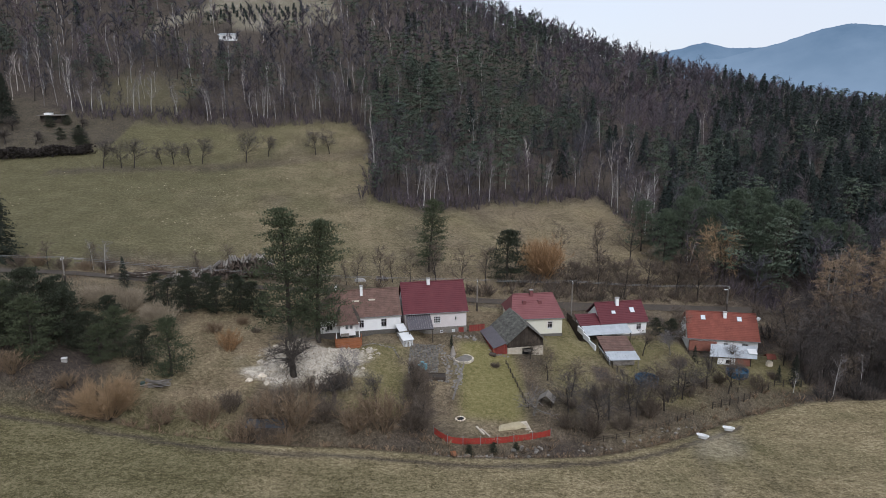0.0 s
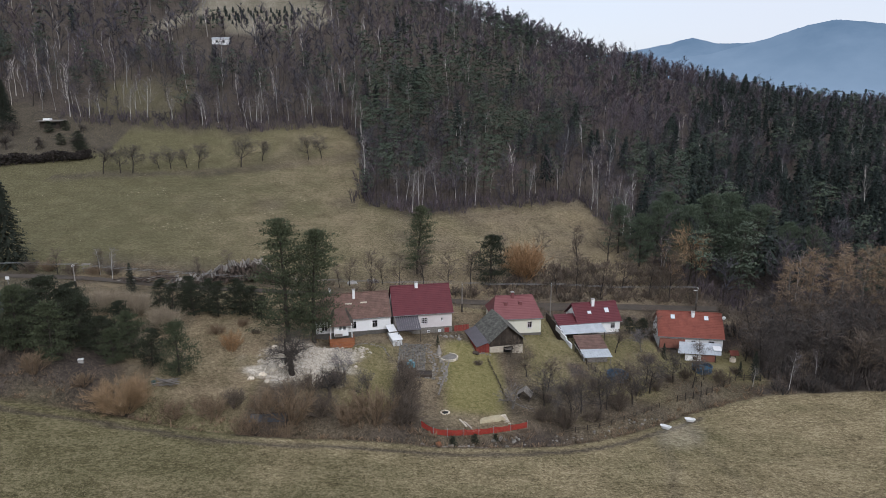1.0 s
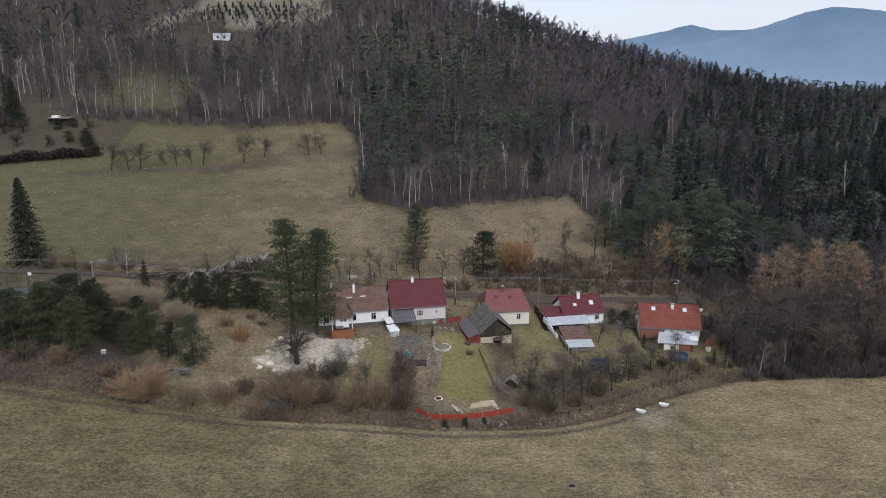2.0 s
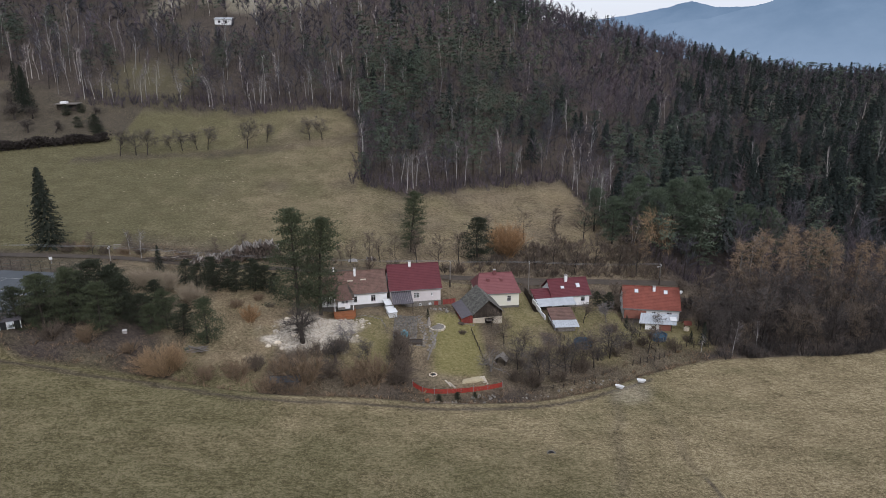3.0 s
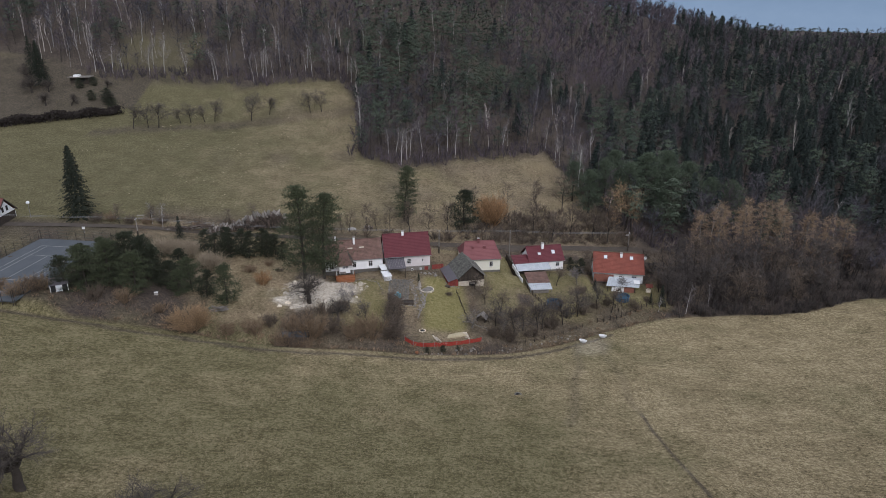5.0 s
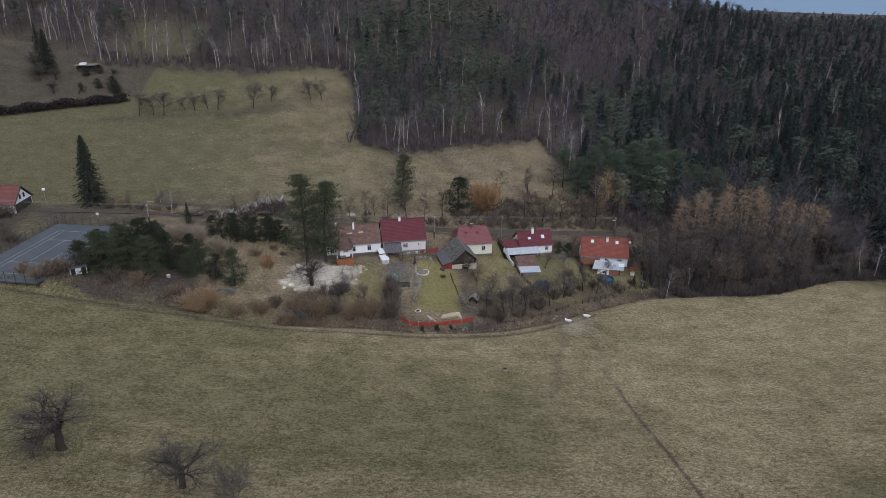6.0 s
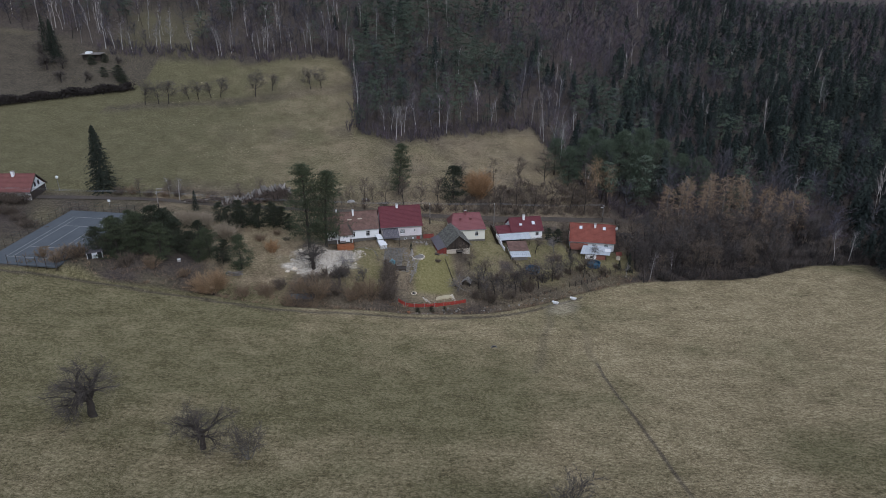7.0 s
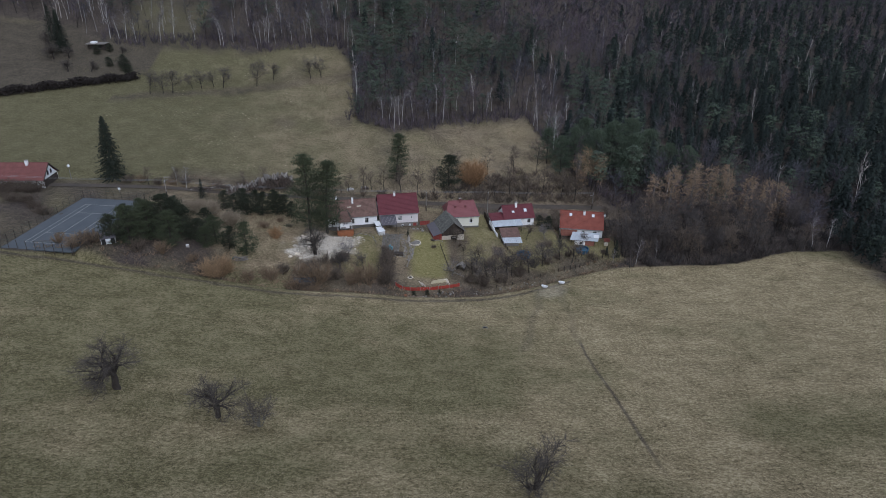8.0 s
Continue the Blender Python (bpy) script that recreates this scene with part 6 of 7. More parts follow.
bmesh.ops.rotate(bm, matrix=Matrix.Rotation(radians(90), 3, "X"), verts=bm.verts)
log0 = part("log", bm, "grey_wood", pile)
log0.location = (0.1, 0.3, 0.1)
for j in range(6):
    for i in range(18):
        if i or j:
            o = new("log", log0.data)
            o.parent = pile
            o.location = (0.1 + i * 0.21 + 0.1 * (j % 2), 0.3 + 0.04 * ((i * 7 + j) % 3), 0.1 + j * 0.18)


def pool(x, y, r, h, label, water):
    p = thing("swimming_pool", pose(x, y, ground(x, y) - 0.05), label, "pool", "round garden pools")
    bm = bmesh.new()
    n = 36
    rings = [(r, 0), (r, h), (r + 0.06, h + 0.02), (r + 0.06, h + 0.07), (r - 0.06, h + 0.07), (r - 0.06, 0.15)]
    vs = [[bm.verts.new((q * math.cos(2 * math.pi * k / n), q * math.sin(2 * math.pi * k / n), zz)) for k in range(n)] for q, zz in rings]
    for a, b in zip(vs, vs[1:]):
        for k in range(n):
            bm.faces.new((a[k], a[(k + 1) % n], b[(k + 1) % n], b[k]))
    part("pool_wall", bm, "blue", p)
    bm = bmesh.new()
    bmesh.ops.create_circle(bm, cap_ends=True, segments=n, radius=r - 0.07, matrix=pose(0, 0, water))
    part("water", bm, "water", p)
    for k in range(10):
        m = pose(0, 0, 0, 0, 0, k * 36)
        part("upright", boxes((r + 0.004, -0.05, 0, r + 0.07, 0.05, h), m=m), "steel", p)
    return p


pool(33.0, 99.9, 1.85, 1.0, "round blue above-ground pool with dark water", 0.35)
pool(50.7, 106.6, 1.8, 1.05, "round blue above-ground pool by the cottage", 0.5)

# ---- cottage with the orange roof: lean-to, well, fences ----
O = orange_house
lean2 = thing("sheet_lean_to", O.matrix_world, "lean-to with a patched pale sheet roof before the cottage", "lean-to")
for i in range(13):
    bm = bmesh.new()
    x0 = 3.6 + i * 0.62
    slab(bm, [(x0 - 0.9, -6.0, 1.45 + 0.02 * (i % 2)), (x0 - 0.3, -6.0, 1.45 + 0.02 * (i % 2)), (x0 + 0.6, -1.9, 2.3), (x0, -1.9, 2.3)], 0.04)
    part("roof_sheet", bm, "pale_metal", lean2)
for px in (3.2, 6.4, 9.8):
    part("post", boxes((px - 0.07, -5.7, -1.2, px + 0.07, -5.56, 1.42)), "dark_wood", lean2)
part("brick_wall", boxes((7.2, -5.5, -1.3, 9.9, -5.25, 1.2)), "brick", lean2)
part("plaster_wall", boxes((4.2, -5.5, -1.3, 7.196, -5.25, 1.0)), "white_plaster", lean2)
part("window", boxes((5.6, -5.56, 0.1, 6.3, -5.504, 0.75)), "black", lean2)
part("roof_patch", boxes((9.6, -5.2, 1.72, 11.1, -3.6, 1.8), m=pose(0, 0.6, 1.2, 11, 0, 0)), "white_paint", lean2)
part("timber_wall", boxes((0.1, -0.5, 0.2, 5.0, -0.04, 2.1)), "brick", O)
dish = thing("satellite_dish", O.matrix_world @ pose(13.0, 3.4, 5.4), "small white satellite dish on the gable", "dish")
bm = bmesh.new()
bmesh.ops.create_cone(bm, cap_ends=True, segments=16, radius1=0.42, radius2=0.1, depth=0.14, matrix=pose(0, -0.2, 0.5, 80, 0, 20))
part("bowl", bm, "white_paint", dish)
part("arm", boxes((-0.45, -0.03, -0.3, 0.03, 0.03, 0.5)), "steel", dish)
well = thing("well", pose(59.0, 112.2, ground(59, 112.2)), "garden well with a small red pitched roof", "well")
bm = bmesh.new()
post(bm, 0, 0, -0.2, 0.75, 0.6, 14)
part("well_ring", bm, "pale_stone", well)
for sx in (-0.55, 0.47):
    part("post", boxes((sx, -0.04, 0.754, sx + 0.08, 0.04, 1.8)), "dark_wood", well)
for sx in (-1, 1):
    bm = bmesh.new()
    q = [(-0.85, sx * 0.8, 1.55), (0.85, sx * 0.8, 1.55), (0.85, sx * 0.01, 2.3), (-0.85, sx * 0.01, 2.3)]
    slab(bm, q if sx < 0 else q[::-1], 0.05)
    part("roof", bm, "orange_tiles", well)


def rail_fence(line, label, h=1.1, mat="grey_wood", rails=(0.45, 0.9), gap=2.2, r=0.07):
    f = thing("fence", pose(line[0][0], line[0][1], ground(*line[0])), label, "fence")
    o = Vector((line[0][0], line[0][1], ground(*line[0])))
    pts = []
    for (x0, y0), (x1, y1) in zip(line, line[1:]):
        n = max(1, round(math.hypot(x1 - x0, y1 - y0) / gap))
        pts += [(x0 + (x1 - x0) * i / n, y0 + (y1 - y0) * i / n) for i in range(n)]
    pts.append(line[-1])
    rows = [Vector((x, y, ground(x, y))) - o for x, y in pts]
    for k, p in enumerate(rows):
        bm = bmesh.new()
        post(bm, p.x, p.y, p.z - 0.3, p.z + h * (0.92 + 0.14 * ((k * 5) % 3) / 2), r, 6)
        part("post", bm, mat, f)
    for a, b in zip(rows, rows[1:]):
        for zz in rails:
            v, fs = tube([a + Vector((0, 0, zz)), b + Vector((0, 0, zz + 0.02))], [r * 0.55] * 2, 4)
            me = tri_mesh("rail", [(v, fs, 0)], [M[mat]])
            new("rail", me).parent = f
    return f


rail_fence(((41.9, 94.8), (47.1, 97.6), (51.1, 100.2), (56.1, 104.2), (61, 104.8)), "dark weathered rail fence along the stream", 1.3, "dark_wood", (0.3, 0.65, 1.0), 1.9, 0.09)
rail_fence(((44.6, 113.4), (46.2, 108), (48.4, 100.8)), "dark tangled fence between two gardens", 1.0, "dark_wood", (0.3, 0.6, 0.9), 1.4)
rail_fence(((26.3, 110.5), (28.3, 103.6), (29.9, 99.8), (31.6, 95.6)), "dark board fence beside the vegetable bed", 1.1, "dark_wood", (0.2, 0.45, 0.7, 0.95), 1.5)
rail_fence(((10.2, 100.5), (10.9, 96.5), (11.6, 92.5), (12.4, 88.5)), "low dark fence beside the lawn", 0.8, "dark_wood", (0.3, 0.6), 1.5)
rail_fence(((20, 81.6), (26, 84.2), (33, 88.5), (38, 92.2)), "old dark fence above the stream", 0.9, "dark_wood", (0.4, 0.75), 2.4)

# ---- garden below the red-roofed house ----
random.seed(5)


def rock_mesh(seed, mat):
    bm = bmesh.new()
    bmesh.ops.create_icosphere(bm, subdivisions=2, radius=1.0)
    for v in bm.verts:
        v.co *= 0.75 + 0.4 * noise.noise(v.co * 1.3 + Vector((seed * 3.1, 0, 0))) + 0.15 * noise.noise(v.co * 3.0 + Vector((0, seed, 0)))
        v.co.z *= 0.7
    me = bpy.data.meshes.new("rock")
    bm.to_mesh(me)
    bm.free()
    me.materials.append(M[mat])
    return me


ROCKS = {m: [rock_mesh(s, m) for s in range(5)] for m in ("pale_stone", "stone")}


def rocks_along(name, label, line, n, size, mat="stone", jitter=0.3, category="stone wall"):
    """A dry row of stones, each a piece of its own."""
    t = thing(name, pose(line[0][0], line[0][1], ground(*line[0])), label, category)
    o = Vector((line[0][0], line[0][1], ground(*line[0])))
    lens = [math.hypot(b[0] - a[0], b[1] - a[1]) for a, b in zip(line, line[1:])]
    for i in range(n):
        d = sum(lens) * (i + 0.5) / n
        for (a, b), l in zip(zip(line, line[1:]), lens):
            if d <= l:
                break
            d -= l
        x, y = a[0] + (b[0] - a[0]) * d / l + random.uniform(-jitter, jitter), a[1] + (b[1] - a[1]) * d / l + random.uniform(-jitter, jitter)
        s = size * random.uniform(0.6, 1.3)
        r = new("stone", random.choice(ROCKS[mat]))
        r.parent = t
        r.matrix_local = Matrix.Translation(Vector((x, y, ground(x, y) + 0.2 * s)) - o) @ pose(0, 0, 0, random.uniform(-20, 20), random.uniform(-20, 20), random.uniform(0, 360)) @ Matrix.Diagonal((s, s * random.uniform(0.7, 1.1), s * 0.8, 1))
    return t


rocks_along("stone_edging", "low pale stone edging along the cottage garden", ((-17, 103.6), (-11, 102.9), (-8, 101.8), (-6.9, 98.8)), 70, 0.16, "stone", 0.15)
rocks_along("stone_bank", "rough stone bank beside the terrace", ((-0.4, 104.5), (0.2, 99.5), (1.0, 95.5), (0.5, 93.5), (-3.2, 93.3)), 90, 0.27, "stone", 0.45)
rocks_along("rock_garden", "rubble rockery beside the round patio", ((1.0, 101.5), (2.2, 99), (2.4, 95.5), (2.0, 91.5)), 70, 0.28, "stone", 0.6)
rocks_along("stone_edging", "pale boulders below the red net fence", ((-2.0, 76.4), (3, 76.5), (8, 77.4), (13.5, 79.4)), 44, 0.4, "stone", 0.6)
rocks_along("stone_edging", "grey stones along the stream", ((17, 79.5), (24, 81.8), (31, 86), (38, 91)), 28, 0.26, "stone", 0.8)
rocks_along("stone_edging", "stones at the foot of the lean-to", ((7.6, 104.6), (9.2, 103.0), (10.8, 103.2)), 18, 0.25, "stone", 0.3)
rocks_along("stone_edging", "paving stones below the cellar door", ((2.0, 108.0), (5.2, 107.8), (5.6, 106.2)), 26, 0.32, "stone", 0.5)

terrace = thing("terrace", pose(-3.2, 99.2, 0), "rough stone-paved terrace below the entrance", "terrace")
for i in range(12):
    for j in range(23):
        x, y = -5.2 + i * 0.39 + random.uniform(-.1, .1), 94.8 + j * 0.41 + random.uniform(-.1, .1)
        s = random.uniform(0.13, 0.21)
        a = random.uniform(0, 90)
        bm = bmesh.new()
        z = ground(x, y)
        slab(bm, [(-3.2 * -1 + x + s * 1.15 * math.cos(radians(a + k * 72 + random.uniform(-14, 14))), y - 99.2 + s * 1.15 * math.sin(radians(a + k * 72)), z + 0.16 + random.uniform(-.01, .02)) for k in range(5)], 0.3)
        part("paving_stone", bm, "stone", terrace)
patio = thing("round_patio", pose(3.3, 100.6, ground(3.3, 100.6)), "round paved patio at the edge of the lawn", "patio")
bm = bmesh.new()
post(bm, 0, 0, -0.3, 0.12, 1.5, 24)
part("paving", bm, "stone", patio)
for k in range(14):
    part("edging_stone", boxes((1.42, -0.3, -0.2, 1.66, 0.3, 0.18), m=pose(0, 0, 0, 0, 0, k * 25.7)), "pale_stone", patio)
wall2 = thing("garden_beam", pose(3.4, 99.2, ground(3.4, 99.2), 0, 4.5, -100.4), "pale timber edging beside the lawn", "edging")
part("beam", boxes((0, -0.12, -0.3, 11, 0.12, 0.12)), "grey_wood", wall2)
bed = thing("raised_bed", pose(-1.4, 94.0, ground(-1.4, 94.0)), "dark timber raised bed below the terrace", "raised bed")
for a in ((-1.8, -0.8, -0.3, 1.8, -0.68, 0.4), (-1.8, 0.68, -0.3, 1.8, 0.8, 0.4), (-1.8, -0.676, -0.3, -1.68, 0.676, 0.4), (1.68, -0.676, -0.3, 1.8, 0.676, 0.4)):
    part("plank", boxes(a), "dark_wood", bed)
part("soil", boxes((-1.676, -0.67, -0.3, 1.676, 0.67, 0.3)), "bark", bed)
for k, (x, y) in enumerate(((-3.6, 95.6), (-2.7, 95.9), (-3.2, 96.5))):
    t = thing("water_barrel", pose(x, y, ground(x, y) + 0.1), "light blue plastic barrel on the terrace", "barrel", "blue barrels")
    bm = bmesh.new()
    post(bm, 0, 0, 0, 0.9, 0.3, 14, 0.27)
    part("drum", bm, "light_blue", t)
    bm = bmesh.new()
    post(bm, 0, 0, 0.904, 0.95, 0.29, 14)
    part("lid", bm, "light_blue", t)
fire = thing("fire_ring", pose(2.4, 83.9, ground(2.4, 83.9)), "small ring of stones round a fireplace on the lawn", "fireplace")
for k in range(12):
    r = new("stone", ROCKS["pale_stone"][k % 5])
    r.parent = fire
    r.matrix_local = pose(0.62 * math.cos(k * 0.5236), 0.62 * math.sin(k * 0.5236), 0.08) @ Matrix.Diagonal((0.2, 0.2, 0.16, 1))
bm = bmesh.new()
post(bm, 0, 0, -0.1, 0.08, 0.5, 14)
part("ash_bed", bm, "black", fire)
for k, (x, y, a) in enumerate(((5.0, 81.6, 115), (5.7, 81.2, 118), (6.6, 80.0, 10))):
    t = thing("timber_beam", pose(x, y, ground(x, y) + 0.1, 0, 0, a), "pale squared timber lying by the lower bed", "timber", "loose timbers")
    part("beam", boxes((-1.1, -0.12, -0.1, 1.1, 0.12, 0.12)), "pale_stone", t)
heap = thing("straw_heap", pose(9.2, 83.4, ground(9.2, 83.4), 0, 0, 22), "straw-covered pale bed at the foot of the lawn", "heap")
bm = bmesh.new()
bmesh.ops.create_grid(bm, x_segments=24, y_segments=10, size=1)
for v in bm.verts:
    e = max(abs(v.co.x), abs(v.co.y))
    v.co.z = 0.45 * (1 - e ** 4) + 0.1 * noise.noise(v.co * 4) - 0.15
    v.co.x *= 2.3
    v.co.y *= 0.8
part("straw", bm, "straw", heap)
steps = thing("garden_steps", pose(11.2, 84.8, ground(11.2, 84.8), 0, 0, -72), "pale stone garden steps", "steps")
for k in range(8):
    part("step", boxes((k * 0.45, -0.45, -0.5 - 0.12 * k, k * 0.45 + 0.4, 0.45, 0.15 - 0.12 * k)), "pale_stone", steps)
net = thing("net_fence", pose(0, 0, 0), "orange-red plastic net fence sagging between posts", "fence")
NET = ((-1.2, 79.9), (0.6, 78.4), (2.6, 78.3), (4.9, 78.7), (7.2, 79.2), (9.4, 80.0), (12.0, 81.0), (14.7, 82.3))
for (x0, y0), (x1, y1) in zip(NET, NET[1:]):
    bm = bmesh.new()
    z0, z1 = ground(x0, y0), ground(x1, y1)
    d = Vector((x1 - x0, y1 - y0)).normalized()
    n = 7
    for i in range(n):
        for k in range(6):
            u0, u1 = (i + 0.08) / n, (i + 0.92) / n
            sag = lambda u: 0.13 * math.sin(math.pi * u) * (k / 5)
            za, zb = z0 + (z1 - z0) * u0 - sag(u0) + 0.08 + k * 0.165, z0 + (z1 - z0) * u1 - sag(u1) + 0.08 + k * 0.165
            a, b = (x0 + (x1 - x0) * u0, y0 + (y1 - y0) * u0), (x0 + (x1 - x0) * u1, y0 + (y1 - y0) * u1)
            bm.faces.new([bm.verts.new(q) for q in ((*a, za), (*b, zb), (*b, zb + 0.125), (*a, za + 0.125))])
        u = i / n
        a = (x0 + (x1 - x0) * u, y0 + (y1 - y0) * u, z0 + (z1 - z0) * u + 0.05)
        box(bm, -0.025, -0.01, 0, 0.025, 0.01, 0.95, m=Matrix.Translation(a))
    part("net_panel", bm, "net_red", net)
for x, y in NET:
    bm = bmesh.new()
    post(bm, x, y, ground(x, y) - 0.2, ground(x, y) + 1.25, 0.045, 6)
    part("post", bm, "steel", net)
plank = thing("footbridge_plank", pose(1.3, 77.2, ground(1.3, 77.2) + 0.25, -12, 0, 8), "reddish plank laid over the stream", "plank")
part("board", boxes((-0.35, -1.6, 0, 0.35, 1.4, 0.08)), "orange_wood", plank)
hut = thing("compost_hut", pose(15.3, 90.2, ground(15.3, 90.2), 0, 0, -20), "small collapsed dark wooden hut under the trees", "hut")
part("wall", boxes((-0.9, -0.8, -0.2, -0.8, 0.8, 1.0)), "dark_wood", hut)
part("wall", boxes((0.8, -0.8, -0.2, 0.9, 0.8, 1.0)), "dark_wood", hut)
for sx in (-1, 1):
    bm = bmesh.new()
    q = [(sx * 1.2, -1.0, 0.8), (sx * 1.2, 1.0, 0.8), (sx * 0.01, 1.0, 1.8), (sx * 0.01, -1.0, 1.8)]
    slab(bm, q if sx > 0 else q[::-1], 0.06)
    part("roof", bm, "grey_wood", hut)
barrel = thing("rain_barrel", pose(8.2, 102.6, ground(8.2, 102.6) + 0.3, 90, 0, 60), "dark barrel lying beside the lean-to", "barrel")
bm = bmesh.new()
post(bm, 0, 0, -0.5, 0.5, 0.33, 14)
part("drum", bm, "dark_wood", barrel)
wrap = thing("wrapped_shrub", pose(1.6, 101.6, ground(1.6, 101.6)), "garden shrub wrapped in pale winter cloth", "shrub")
bm = bmesh.new()
post(bm, 0, 0, 0, 1.5, 0.5, 10, 0.12)
part("cloth", bm, "grey_wood", wrap)

# two old white bathtubs as cattle troughs on the meadow
for x, y, a in ((36.3, 84.3, -28), (41.3, 87.5, -12)):
    tub = thing("bathtub", pose(x, y, ground(x, y) + 0.12, 3, 2, a), "old white enamel bathtub used as a trough", "bathtub", "bathtubs on the meadow")
    bm = bmesh.new()
    rings = []
    for q, zz in ((0.72, 0.0), (0.95, 0.4), (1.06, 0.44), (1.06, 0.46), (0.88, 0.45), (0.68, 0.1)):
        rings.append([bm.verts.new((q * 0.8 * (abs(math.cos(t)) ** 0.6) * (1 if math.cos(t) > 0 else -1), q * 0.36 * (abs(math.sin(t)) ** 0.6) * (1 if math.sin(t) > 0 else -1), zz)) for t in [2 * math.pi * (k + 0.5) / 24 for k in range(24)]])
    for a2, b2 in zip(rings, rings[1:]):
        for k in range(24):
            bm.faces.new((a2[k], a2[(k + 1) % 24], b2[(k + 1) % 24], b2[k]))
    bm.faces.new(rings[0][::-1])
    bm.faces.new(rings[-1])
    part("tub", bm, "white_paint", tub)
    for sx in (-0.45, 0.35):
        part("foot", boxes((sx, -0.2, -0.15, sx + 0.1, 0.2, 0.02)), "steel", tub)

# ---- pale rubble below the cottage ----
def rubble():
    rng = np.random.default_rng(3)
    parts = []
    for k in range(900):
        a, q = rng.random() * 6.283, math.sqrt(rng.random())
        x, y = -20.0 + 9.0 * q * math.cos(a), 96.2 + 5.0 * q * math.sin(a)
        if k > 600:
            x, y = -14.5 + 4.5 * q * math.cos(a), 99.6 + 2.6 * q * math.sin(a)
        if k < 330:
            x, y = -24.8 + 3.4 * q * math.cos(a), 93.0 + 3.2 * q * math.sin(a)
        s = 0.06 + 0.36 * rng.random() ** 3
        c = np.array([[0, 0, .8], [1, 0, 0], [.2, .9, .1], [-.9, .3, 0], [-.3, -.9, .1], [.5, -.8, 0]]) * s * (0.7 + 0.6 * rng.random((6, 1))) + np.array((x, y, ground(x, y)))
        f = np.array([(0, 1, 2), (0, 2, 3), (0, 3, 4), (0, 4, 5), (0, 5, 1)])
        parts.append((c, f))
    v, f = join(parts)
    tagged(new("rubble", tri_mesh("rubble", [(v, f, 0)], [M["pale_stone"]])), "pale limestone rubble strewn below the cottage", "rubble", kind="stuff")


rubble()
for k, (x, y, s) in enumerate(((-26.5, 99.2, 0.8), (-25.2, 92.0, 1.2), (-23.9, 93.5, 1.5), (-26.5, 90.3, 1.1), (-28.0, 88.8, 0.9), (-22, 94.6, 1.0), (-25.4, 88.6, .8))):
    r = new("boulder", ROCKS["pale_stone"][k % 5])
    s *= 0.75
    r.matrix_world = pose(x, y, ground(x, y) + 0.1 * s, 0, 0, k * 50) @ Matrix.Diagonal((s, s * 0.9, s * 0.8, 1))
    tagged(r, "pale limestone boulder on the garden slope", "boulder", "pale boulders")

# ---- log pile, court and lane-side things ----
logs = thing("log_pile", pose(-51.5, 120.2, ground(-47, 121.5), 0, 0, 20), "long high pile of felled logs beside the lane", "log pile")
bm = bmesh.new()
post(bm, 0, 0, -2.0, 2.0, 0.22, 7, 0.18)
bmesh.ops.rotate(bm, matrix=Matrix.Rotation(radians(90), 3, "X"), verts=bm.verts)
me = bpy.data.meshes.new("log")
bm.to_mesh(me)
bm.free()
me.materials.append(M["log_bark"])
peeled = me.copy()
peeled.materials[0] = M["pale_log"]
random.seed(8)
count = 0
for i in range(44):
    u = i / 44
    high = 3.3 * (0.35 + 0.65 * min(1.0, max(0.0, (u - 0.28) * 3))) * (1 if u < 0.93 else 0.7) + 0.3 * math.sin(i)
    j = 0
    while j * 0.4 < high and count < 330:
        top = (j + 1) * 0.4 >= high
        o = new("log", peeled if (j + 2) * 0.4 >= high and random.random() < (0.9 if top else 0.35) else me)
        o.parent = logs
        s = random.uniform(0.55, 0.95) if top else random.uniform(0.75, 1.2)
        o.matrix_local = pose(i * 0.44 + 0.22 * (j % 2) + random.uniform(-.06, .06), random.uniform(-0.5, 0.5), 0.2 + j * 0.4, 0, random.uniform(0, 360), random.uniform(-26, 14) if top else random.uniform(-5, 5)) @ Matrix.Diagonal((s, 1, s, 1))
        count += 1
        j += 1
court = thing("tennis_court", pose(-91.0, 77.0, 15.62, 0, 0, -8.2), "blue-grey asphalt tennis court with worn white lines", "court")
part("surface", boxes((0, 0, -0.3, 17.6, 31.5, 0)), "court", court)
for a in ((3.3, 3.5, 14.27, 3.6), (3.3, 27.2, 14.27, 27.3), (3.3, 3.6, 3.4, 27.2), (14.17, 3.6, 14.27, 27.2), (4.67, 3.6, 4.77, 27.2), (12.8, 3.6, 12.9, 27.2), (4.77, 9.0, 12.8, 9.1), (4.77, 21.7, 12.8, 21.8), (8.73, 9.1, 8.83, 21.7)):
    part("court_line", boxes((a[0], a[1], 0.004, a[2], a[3], 0.012)), "concrete", court)
cf = thing("court_fence", pose(-91.0, 77.0, 15.55, 0, 0, -8.2), "dark wire fence on posts round the court", "fence")
spots = [(x, 31.7) for x in np.arange(0, 17.7, 2.2)] + [(-0.2, y) for y in np.arange(0, 31.7, 2.6)] + [(x, -0.2) for x in np.arange(0, 17.7, 2.2)] + [(17.8, y) for y in np.arange(0, 31.7, 2.6)]
for x, y in spots:
    bm = bmesh.new()
    post(bm, x, y, -0.8, 2.3, 0.06, 6)
    part("post", bm, "dark_wood", cf)
